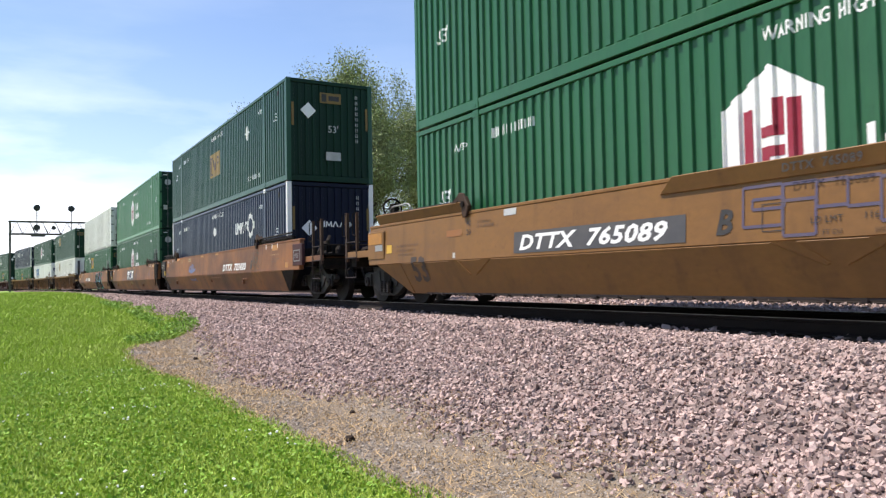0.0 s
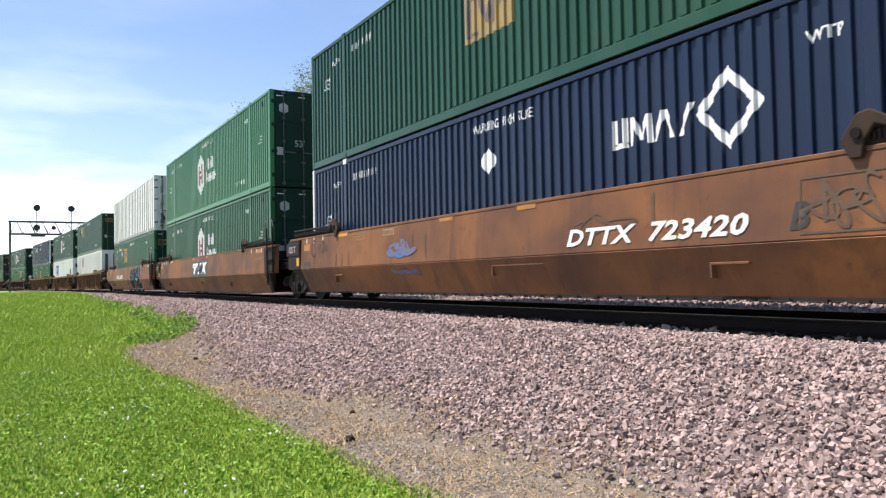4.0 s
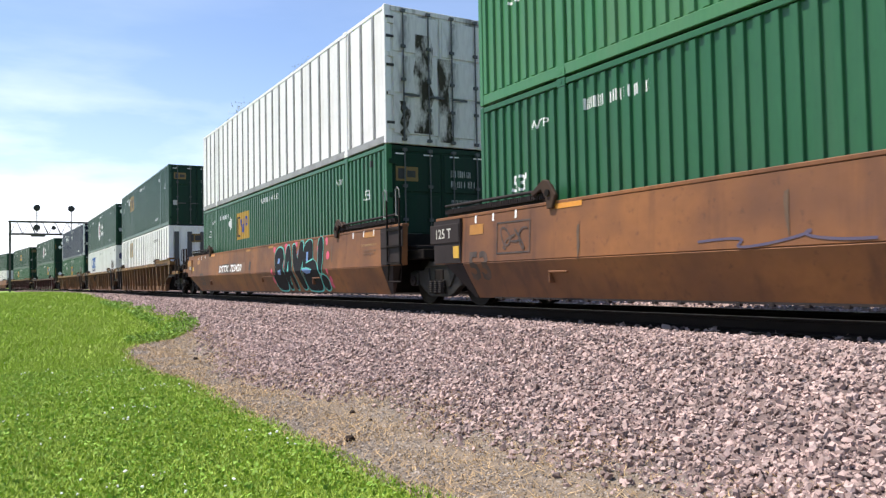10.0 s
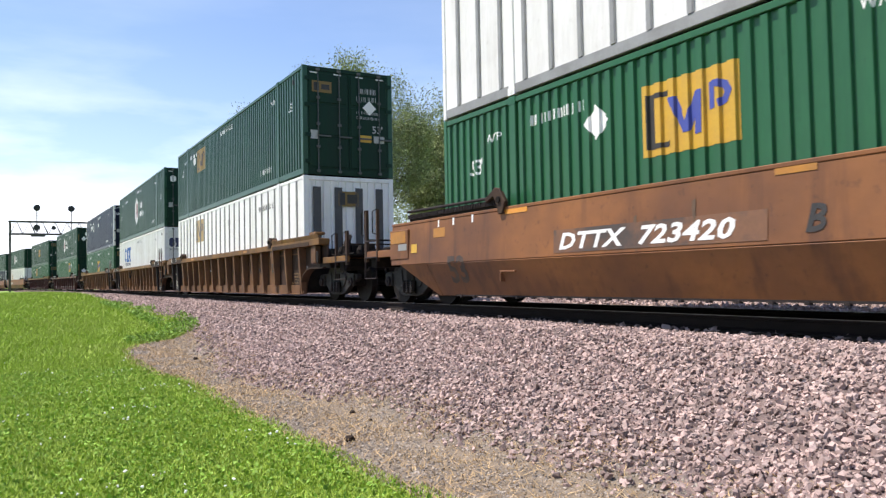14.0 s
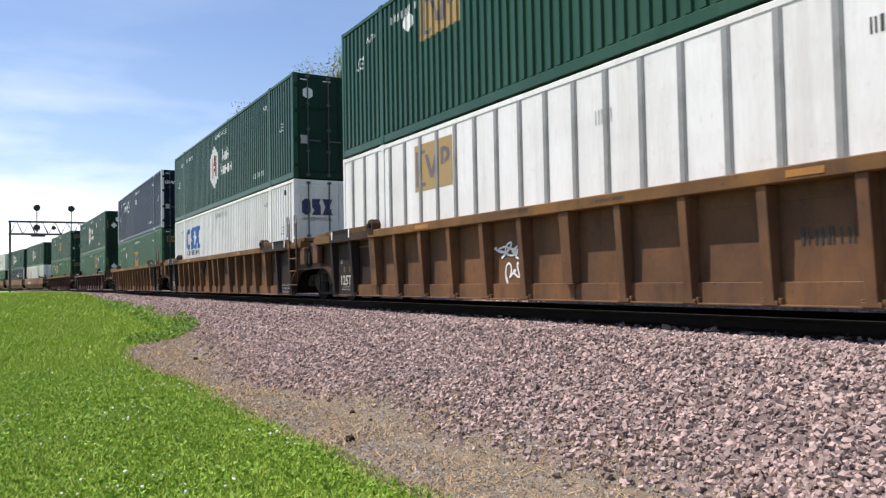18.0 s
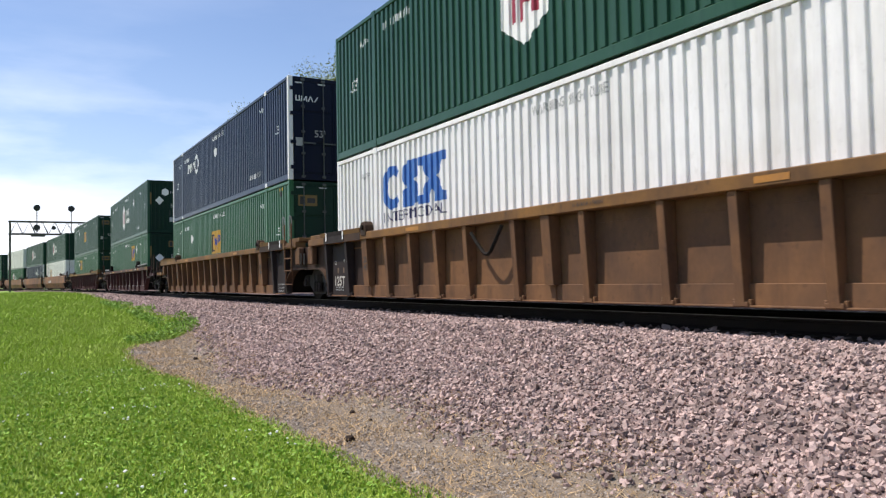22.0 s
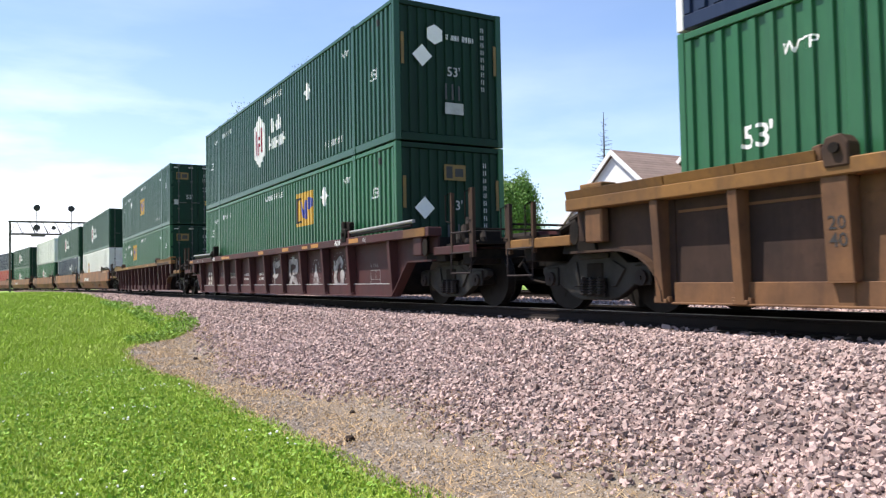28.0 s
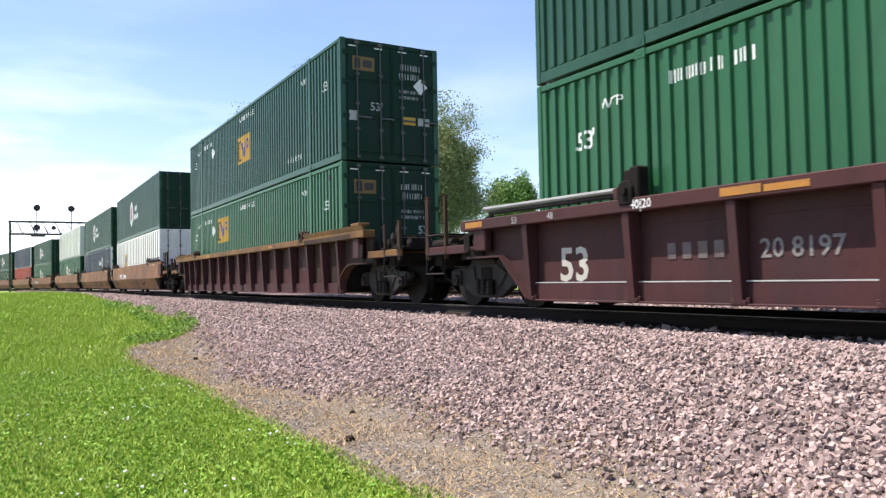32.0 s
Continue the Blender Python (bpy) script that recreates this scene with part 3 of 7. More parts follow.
def build_cover():
    """Ballast stones, grass, straw, weeds and clover."""
    rng = np.random.default_rng(5)
    pts, sizes = [], []

    def on_bed(x, y):
        e = stone_edge(x)
        return y > e + 0.22 or (y > e - 0.32 and rng.random() < 0.30 + 1.0 * (y - e))

    for x0, x1, y0, y1, n, size in ((-9, -0.8, 2.4, 6.84, 1200, 0.0285), (-15, -9, 2.4, 6.84, 900, 0.031), (-28, -15, 2.6, 6.84, 460, 0.038), (-48, -28, 3.4, 6.95, 220, 0.050), (-80, -48, 3.0, 7.0, 90, 0.075), (-130, -80, -4.0, 6.0, 14, 0.12), (-0.8, 6, 2.4, 6.84, 420, 0.034), (-34, 4, 10.2, 16.2, 90, 0.055), (-30, 0, 6.95, 10.2, 40, 0.05)):
        got = sown(rng, x0, x1, y0, y1, n, on_bed)
        pts += got
        sizes += list(size * rng.uniform(0.55, 1.35, len(got)))
    pts = np.array(pts)
    pts[:, 2] += rng.uniform(-0.016, 0.028, len(pts))
    scatter("ballast_stones", STONE, pts, sizes, BLOCK, BLOCK_FACES, "loose pinkish-grey crushed granite ballast", "ballast", jitter=0.30, flat=0.72, seed=2)

    def on_lawn(x, y):
        e = lawn_edge(x)
        return y < e - 0.05 or (y < e + 0.12 and rng.random() < 0.4)

    pts, sizes = [], []
    for x0, x1, y0, y1, n, size in ((-9, -2.5, -0.6, 2.6, 5600, 0.034), (-16, -9, -0.7, 2.6, 2600, 0.044), (-28, -16, -0.8, 4.8, 900, 0.068), (-50, -28, -1.2, 5.4, 220, 0.11), (-90, -50, -2.5, 5.4, 60, 0.15), (-2.5, 5, -3.2, 2.6, 1500, 0.045), (-14, -2.5, -3.2, -0.6, 1100, 0.05)):
        got = sown(rng, x0, x1, y0, y1, n, on_lawn)
        pts += got
        sizes += list(size * rng.uniform(0.6, 1.3, len(got)))
    scatter("lawn_grass", BLADE, np.array(pts), sizes, BLADE_SHAPE, BLADE_FACES, "short bright green mown grass", "grass", lying=0.55, upright=True, seed=3)

    def in_clover(x, y):
        return y < lawn_edge(x) and rng.random() < 0.55 + 0.45 * noise.noise(Vector((x * 0.9, y * 1.3, 7)))

    pts = sown(rng, -14, 0, -0.9, 2.6, 1000, in_clover)
    pts = [(x, y, z + rng.uniform(0.012, 0.04)) for x, y, z in pts]
    round_leaf, leaf_face = [(0.5 * math.cos(k), 0.5 * math.sin(k), 0.06 * (k % 2)) for k in (0, 1.26, 2.51, 3.77, 5.03)], [(0, 1, 2, 3, 4)]
    scatter("clover_leaves", CLOVER, np.array(pts), 0.022 * rng.uniform(0.6, 1.5, len(pts)), round_leaf, leaf_face, "round clover leaves among the grass", "clover", flat=1.0, seed=9)

    def on_strip(x, y):
        return lawn_edge(x) - 0.1 < y < stone_edge(x) + 0.5 and rng.random() < 0.72 + 1.1 * noise.noise(Vector((x * 1.3, y * 1.9, 4)))

    def on_dirt(x, y):
        return lawn_edge(x) < y < stone_edge(x) + 0.3

    pts = sown(rng, -19.6, 3.0, 1.8, 4.3, 1400, on_dirt)
    scatter("loose_gravel", GRAVEL, np.array(pts), 0.010 * rng.uniform(0.4, 1.9, len(pts)), BLOCK, BLOCK_FACES, "fine grey gravel on the bare strip", "gravel", jitter=0.36, flat=0.7, seed=8)
    pts = sown(rng, -19.6, 4.0, 1.8, 4.6, 1500, on_strip)
    scatter("dry_grass", STRAW, np.array(pts), 0.033 * rng.uniform(0.4, 1.3, len(pts)), BLADE_SHAPE, BLADE_FACES, "straw-coloured dead grass on the dry strip", "dead grass", lying=1.6, upright=True, seed=4)

    def in_weeds(x, y):
        e = lawn_edge(x)
        return e - 0.75 < y < e + 0.25 and noise.noise(Vector((x * 0.55, y, 9))) > -0.05

    pts = sown(rng, -40, -18.2, 2.4, 5.0, 620, in_weeds)
    pts = [(x, y, z + rng.uniform(0.0, 0.20)) for x, y, z in pts]
    leaf, faces = [(-0.5, 0, 0), (0, -0.3, 0.12), (0.55, 0, 0.05), (0, 0.3, 0.12)], [(0, 1, 2, 3)]
    scatter("weeds", WEED, np.array(pts), 0.055 * rng.uniform(0.5, 1.6, len(pts)), leaf, faces, "low leafy weeds at the foot of the ballast", "weeds", flat=1.0, seed=6)

    def clover(x, y):
        return y < lawn_edge(x) - 0.1 and noise.noise(Vector((x * 0.8, y * 1.2, 2))) > 0.18

    pts = sown(rng, -16, -3.5, -0.14, 2.5, 16, clover)
    pts = [(x, y, z + 0.055) for x, y, z in pts]
    scatter("clover_flowers", BLOSSOM, np.array(pts), 0.010 * rng.uniform(0.7, 1.4, len(pts)), ICO, ICO_FACES, "small white clover blossoms in the lawn", "flowers", seed=7)


def build_clod():
    """Dark lumps of earth on the bare strip."""
    rnd = random.Random(8)
    for x, y, size in ((-6.30, 2.66, 1.0), (-7.55, 3.22, 0.6), (-7.05, 3.20, 0.5), (-14.6, 3.1, 0.9)):
        f = Form()
        f.v = [(a * 0.062 * size * rnd.uniform(0.75, 1.25), b * 0.055 * size * rnd.uniform(0.75, 1.25), c * 0.045 * size * rnd.uniform(0.75, 1.25)) for a, b, c in ICO]
        f.f = list(ICO_FACES)
        lone("earth_clod", f, CLOD, "dark lump of earth lying on the bare strip", "clod", "earth clods", at=pose(x, y, height(x, y) + 0.022 * size))


# ---- track ----
def line_at(x, off):
    """A point of the track's middle line at x, moved sideways by off."""
    a = radians(bend_turn(x))
    return x - math.sin(a) * off, TRACK_Y + bend(x) + math.cos(a) * off


def build_track():
    stations = [40 - 4 * i for i in range(25)] + [-60 - 4 * i for i in range(1, 90)]
    for k, shift_y in enumerate((0.0, TRACK_GAP)):
        track = thing("railway_track", "steel rails on creosoted wooden ties in ballast" + (", empty" if k else ", under the train"), "railway track", "double track", "structure")
        for s in (-1, 1):
            ring = [(-0.07, -0.17), (0.07, -0.17), (0.07, -0.155), (0.012, -0.13), (0.010, -0.045), (0.036, -0.035), (0.036, -0.006), (-0.036, -0.006), (-0.036, -0.035), (-0.010, -0.045), (-0.012, -0.13), (-0.07, -0.155)]
            for name, section, mat in (("rail", ring, RAIL_RUST), ("rail_head", [(-0.03, -0.006), (0.03, -0.006), (0.03, 0.0), (-0.03, 0.0)], RAIL_TOP)):
                f = Form()
                n = len(section)
                for i, x in enumerate(stations):
                    for a, z in section:
                        px, py = line_at(x, shift_y + s * 0.7535 + a)
                        f.v.append((px, py, z + 0.09 * k))
                    if i:
                        b, c = (i - 1) * n, i * n
                        f.f += [(b + j, c + j, c + (j + 1) % n, b + (j + 1) % n) for j in range(n)]
                part(name, f, mat, track)
        for i in range(150 if not k else 60):
            x = 6 - 0.52 * i
            px, py = line_at(x, shift_y)
            part("tie", lambda: Form().box(-0.115, 0.115, -1.30, 1.30, -0.33, -0.172), TIE_WOOD, track, key="tie", bevel=0.01, at=pose(px, py, 0.085 * k, 0, 0, bend_turn(x)))


# ---- signal bridge, houses and trees ----
def build_signals():
    """A lattice signal bridge over both tracks, far down the line."""
    x0, yl, yr = -117.0, 0.75, 14.5
    bridge = thing("signal_bridge", "dark steel lattice signal bridge with round signal heads", "signal bridge")
    low, top = 7.55, 9.25
    for y in (yl, yr):
        for dx in (-0.5, 0.5):
            part("post", Form().box(x0 + dx - 0.13, x0 + dx + 0.13, y - 0.13, y + 0.13, -0.6, top), GANTRY, bridge, bevel=0.02)
        f = Form()
        for k in range(7):
            z = -0.2 + k * 1.3
            f.tube([(x0 - 0.5, y, z), (x0 + 0.5, y, z + 1.3)], 0.035, 5).tube([(x0 + 0.5, y, z), (x0 - 0.5, y, z + 1.3)], 0.035, 5)
        part("post_lacing", f, GANTRY, bridge)
    for dx in (-0.6, 0.6):
        for z in (low, top):
            part("chord", Form().box(x0 + dx - 0.08, x0 + dx + 0.08, yl - 0.2, yr + 0.2, z - 0.08, z + 0.08), GANTRY, bridge)
        f = Form()
        n = 9
        for k in range(n):
            a, b = yl + (yr - yl) * k / n, yl + (yr - yl) * (k + 1) / n
            f.tube([(x0 + dx, a, low), (x0 + dx, (a + b) / 2, top), (x0 + dx, b, low)], 0.05, 5)
        part("lattice", f, GANTRY, bridge)
    part("walkway", Form().box(x0 - 0.55, x0 + 0.55, yl, yr, low + 0.08, low + 0.12), GANTRY, bridge)
    for y in (3.9, 8.1):
        part("mast", Form().box(x0 + 0.62, x0 + 0.74, y - 0.06, y + 0.06, low - 0.3, 10.9), GANTRY, bridge)
        head = part("signal_head", Form().disc("x", (y, 11.1), 0.42, x0 + 0.72, x0 + 0.80, 20), LENS, bridge, "round black signal target")
        part("lamp_hood", Form().disc("x", (y, 11.1), 0.14, x0 + 0.80, x0 + 1.15, 12), LENS, head)
    for y, r in ((3.9, 0.42), (5.95, 0.27)):
        part("signal_head", Form().disc("x", (y, 8.4), r, x0 + 0.72, x0 + 0.80, 20), LENS, bridge, "round black signal target")
    part("case", Form().box(x0 + 0.3, x0 + 1.2, 3.2, 4.9, low - 0.35, low), GANTRY, bridge, "signal platform")


def house(x, y, half, peak, eave, deep, base, label, chimney=None, hip=False):
    """A gabled house whose gable faces the track; x, y is the gable's middle."""
    home = thing("house", label, "house", "houses beyond the track")
    ring = [(-half, base), (half, base), (half, eave), (0, peak - 0.10), (-half, eave)]
    part("wall", Form().prism(ring, "y", 0, deep), SIDING, home, at=pose(x, y, 0))
    rise = (peak - eave) / half
    for i in range(int((peak - base) / 0.22)):
        z = base + 0.22 * i
        w = half if z + 0.2 < eave else half * max(0.0, (peak - 0.2 - z - 0.2) / (peak - eave))
        if w > 0.15:
            part("siding_board", Form().hexa(((-w, -0.011, z), (w, -0.011, z), (w, 0, z), (-w, 0, z), (-w, -0.008, z + 0.215), (w, -0.008, z + 0.215), (w, 0, z + 0.215), (-w, 0, z + 0.215))), SIDING, home, at=pose(x, y, 0))
    for s in (-1, 1):
        o, low_z = half + 0.45, eave - 0.45 * rise
        slab = Form().hexa(((0, -0.14, peak), (s * o, -0.14, low_z), (s * o, deep + 0.4, low_z), (0, deep + 0.4, peak), (0, -0.14, peak + 0.14), (s * o, -0.14, low_z + 0.14), (s * o, deep + 0.4, low_z + 0.14), (0, deep + 0.4, peak + 0.14)))
        roof = part("roof", slab, SHINGLE, home, "brown shingled roof slope", at=pose(x, y, 0))
        n = 24
        for i in range(n):
            t0, t1 = i / n, (i + 1) / n
            a0, z0, a1, z1 = s * o * t0, peak + (low_z - peak) * t0, s * o * t1, peak + (low_z - peak) * t1
            part("shingle_course", Form().hexa(((a0, -0.15, z0 + 0.141), (a1, -0.15, z1 + 0.141), (a1, deep + 0.41, z1 + 0.141), (a0, deep + 0.41, z0 + 0.141), (a0, -0.15, z0 + 0.146), (a1, -0.15, z1 + 0.156), (a1, deep + 0.41, z1 + 0.156), (a0, deep + 0.41, z0 + 0.146))), SHINGLE, roof)
        part("fascia", Form().hexa(((0, -0.20, peak - 0.10), (s * o, -0.20, low_z - 0.10), (s * o, -0.142, low_z - 0.10), (0, -0.142, peak - 0.10), (0, -0.20, peak + 0.15), (s * o, -0.20, low_z + 0.15), (s * o, -0.142, low_z + 0.15), (0, -0.142, peak + 0.15))), SIDING, home, "white barge board", at=pose(x, y, 0))
    if chimney:
        cx, cy, top = chimney
        ch = part("chimney", Form().box(cx - 0.24, cx + 0.24, cy - 0.24, cy + 0.24, eave, top), BRICK, home, "red brick chimney", at=pose(x, y, 0))
        part("chimney_cap", Form().box(cx - 0.30, cx + 0.30, cy - 0.30, cy + 0.30, top, top + 0.10), BRICK, ch)
    return home


def grow(form, tips, rng, start, heading, length, radius, depth, spread, up):
    """One limb and, from it, its smaller limbs; the ends are noted as tips."""
    path, radii, p, d = [start], [radius], start.copy(), heading.copy()
    steps = 4
    for i in range(steps):
        d = (d + Vector(rng.normal(0, 0.13, 3)) + Vector((0, 0, up * 0.12))).normalized()
        p = p + d * (length / steps)
        path.append(p.copy())
        radii.append(max(0.008, radius * (1 - 0.62 * (i + 1) / steps)))
        if depth and i >= 1:
            for _ in range(2 if depth > 1 else 3):
                side = Vector(rng.normal(0, 1, 3))
                side = (side - d * side.dot(d)).normalized()
                turn = (d * (1 - spread) + side * spread + Vector((0, 0, up * 0.2))).normalized()
                grow(form, tips, rng, p.copy(), turn, length * rng.uniform(0.48, 0.72), radii[-1] * 0.62, depth - 1, spread, up)
        if depth <= 1:
            tips.append(p.copy())
    form.tube(path, radii, 6 if depth > 1 else 4)


def tree(name, label, at, tall, wide, leaf, per_tip, leaf_size, seed, trunks=1, depth=3, spread=0.55, up=0.6, low=0.25, cloud=0.5, clump=-1.0, scale=0.35, wood_mat=None):
    """A tapered trunk with limbs and a crown of many small leaves."""
    rng = np.random.default_rng(seed)
    wood = thing(name, label, "tree", "trees beyond the track", at=pose(*at))
    form, tips = Form(), []
    for k in range(trunks):
        lean = Vector((rng.normal(0, 0.22 if trunks > 1 else 0.06), rng.normal(0, 0.22 if trunks > 1 else 0.06), 1)).normalized()
        grow(form, tips, rng, Vector((rng.normal(0, 0.15 * (trunks - 1)), rng.normal(0, 0.15 * (trunks - 1)), -0.2)), lean, tall * 0.62, tall * 0.018, depth, spread, up)
    hi = max(q.z for q in tips)
    wd = max(max(abs(q.x), abs(q.y)) for q in tips)
    k, w = tall / hi, wide / wd
    form.v = [(x * w if z > tall * 0.15 else x, y * w if z > tall * 0.15 else y, z * k) for x, y, z in form.v]
    part("trunk", form, BARK, wood, "grey-brown trunk and limbs")
    spots = []
    for q in tips:
        if q.z * k > low * tall and noise.noise(Vector((q.x * w * scale, q.y * w * scale, q.z * k * scale + seed))) > clump:
            for _ in range(per_tip):
                o = rng.normal(0, cloud, 3)
                spots.append((q.x * w + o[0], q.y * w + o[1], q.z * k + o[2] * 0.8))
    shape, faces = [(-0.5, 0, 0), (0, -0.3, 0.1), (0.55, 0, 0), (0, 0.3, 0.1)], [(0, 1, 2, 3)]
    scatter("crown", leaf, np.array(spots), leaf_size * rng.uniform(0.6, 1.4, len(spots)), shape, faces, "airy crown of small leaves", "", flat=1.0, seed=seed + 50, parent=wood)


def larch(at, tall):
    """A thin straight bare stem with short level twigs."""
    rng = np.random.default_rng(14)
    wood = thing("bare_larch", "thin bare tree with short level twigs", "tree", "trees beyond the track", at=pose(*at))
    part("trunk", Form().tube([(0, 0, -0.2), (0.04, 0, tall * 0.4), (-0.05, 0.03, tall * 0.75), (0.02, 0, tall)], (0.13, 0.10, 0.06, 0.02), 7), BARK, wood)
    f = Form()
    for i in range(90):
        z = tall * rng.uniform(0.5, 0.97)
        reach = (0.15 + 1.15 * (1 - z / tall) / 0.5) * rng.uniform(0.5, 1.2)
        a = rng.uniform(0, 6.28)
        mid = Vector((math.cos(a) * reach * 0.5, math.sin(a) * reach * 0.5, z + rng.normal(0, 0.04)))
        end = Vector((math.cos(a + 0.2) * reach, math.sin(a + 0.2) * reach, z + rng.normal(0.05, 0.08)))
        f.tube([(0, 0, z), mid, end], (0.016, 0.012, 0.007), 4)
    tagged(part("twigs", f, BARK, wood), kind="stuff")


def build_beyond():
    house(-25.8, 24.0, 3.5, 6.05, 3.15, 11.0, -1.1, "white clapboard house with a brown shingled roof", None)
    house(-24.5, 27.6, 3.3, 6.28, 3.5, 8.0, -1.1, "white house with a brown roof and a brick chimney", (-0.85, 4.2, 7.15))
    house(-25.4, 40.0, 2.6, 6.7, 4.3, 6.0, -1.1, "small house with a pointed gable behind the others", None)
    tree("willow_tree", "tall sparse willow in pale spring leaf", (-50.5, 22.3, -1.0), 18.4, 6.2, LEAF_SPRING, 26, 0.14, 11, trunks=6, spread=0.5, up=0.75, low=0.2, cloud=0.38, clump=-0.3, scale=0.5)
    tree("young_willow", "lower sparse willow in pale spring leaf", (-57.5, 17.4, -1.0), 15.0, 3.0, LEAF_SPRING, 12, 0.14, 21, trunks=4, spread=0.5, up=0.75, low=0.4, cloud=0.32, clump=-0.12)
    tree("broadleaf_tree", "broad tree in fresh spring leaf", (-55.0, 31.6, -1.0), 17.2, 5.2, LEAF_SPRING, 22, 0.16, 12, trunks=5, spread=0.55, up=0.6, low=0.1, cloud=0.42, clump=-0.3, scale=0.45)
    tree("bushy_tree", "dense deep green tree", (-80.7, 57.4, -1.0), 15.2, 4.6, LEAF_DEEP, 22, 0.30, 13, trunks=2, spread=0.6, up=0.4, low=0.15, cloud=0.5, clump=-0.25)
    tree("street_tree", "leafy tree behind the houses", (-44.0, 78.0, -1.0), 17.6, 4.6, LEAF_DEEP, 34, 0.26, 15, trunks=3, spread=0.5, up=0.5, low=0.3, cloud=0.55, clump=-0.6)
    tree("yard_tree", "small dark tree behind the houses", (-50.6, 80.0, -1.0), 16.9, 2.2, LEAF_DEEP, 40, 0.24, 16, trunks=1, spread=0.5, up=0.5, low=0.8, cloud=0.45, clump=-0.6)
    larch((-39.6, 36.0, -1.0), 12.8)


# ---- the train ----
HL, HW, TALL = 8.19, 1.30, 2.896


def marks(name, form, mat, box, x0=-HL + 0.10, wavy=True, label=""):
    """Markings painted on the wall that faces the lawn."""
    f = pressed(form, x0, wavy)
    f.v = [(x, y - HW + 0.012, z) for x, y, z in f.v]
    me = bpy.data.meshes.new(name)
    me.from_pydata(f.v, [], f.f)
    me.materials.append(mat)
    ob = new(name, me)
    ob.parent = box
    return tagged(ob, label, kind="stuff" if name in ("code_strip", "lettering", "brand_block", "graffiti") else "")


def end_marks(name, form, mat, box, label=""):
    """Markings on the end wall that faces +x; the form's x runs away from the lawn."""
    me = bpy.data.meshes.new(name)
    me.from_pydata([(HL + 0.012, -HW + x, z) for x, y, z in form.v], [], form.f)
    me.materials.append(mat)
    ob = new(name, me)
    ob.parent = box
    return tagged(ob, label, kind="stuff" if name in ("code_strip", "lettering", "brand_block", "graffiti") else "")


def hexagon_mark(box, x, z, wavy, size=1.0, words=True, x0=-HL + 0.10):
    w, h = 0.60 * size, 0.80 * size
    marks("logo_panel", poly([(x, z + h), (x - w, z + 0.52 * h), (x - w, z - 0.52 * h), (x, z - h), (x + w, z - 0.52 * h), (x + w, z + 0.52 * h)]), MARK_WHITE, box, x0, wavy, "white six-sided logo panel")
    s = size
    red = plates((x - 0.34 * s, x - 0.20 * s, z - 0.40 * s, z + 0.36 * s), (x + 0.20 * s, x + 0.34 * s, z - 0.36 * s, z + 0.40 * s), (x - 0.13 * s, x - 0.01 * s, z - 0.42 * s, z - 0.06 * s), (x + 0.03 * s, x + 0.14 * s, z + 0.10 * s, z + 0.44 * s), (x - 0.13 * s, x + 0.14 * s, z - 0.16 * s, z - 0.05 * s), (x - 0.13 * s, x + 0.14 * s, z + 0.05 * s, z + 0.16 * s))
    f = pressed(red, x0, wavy, 0.008)
    f.v = [(a, b - HW + 0.012, c) for a, b, c in f.v]
    tagged(part("logo_stroke", f, MARK_RED, box, "crimson logo strokes"), kind="stuff")
    if words:
        a = x + 0.98 * size
        row = Form()
        for dz, start, tops in ((0.06, 0.24, (0.42, 0.30, 0.42)), (-0.42, 0.0, (0.42, 0.30, 0.30, 0.30, 0.34))):
            for k, top in enumerate(tops):
                left = a + (start + k * 0.315) * s
                row.add(plates((left, left + 0.10 * s, z + dz * s, z + (dz + top) * s), (left + 0.165 * s, left + 0.26 * s, z + dz * s, z + (dz + 0.30) * s), (left + 0.10 * s, left + 0.165 * s, z + (dz + 0.11) * s, z + (dz + 0.19) * s)))
        marks("brand_block", row, MARK_WHITE, box, x0, wavy, "white block strokes of a brand mark")


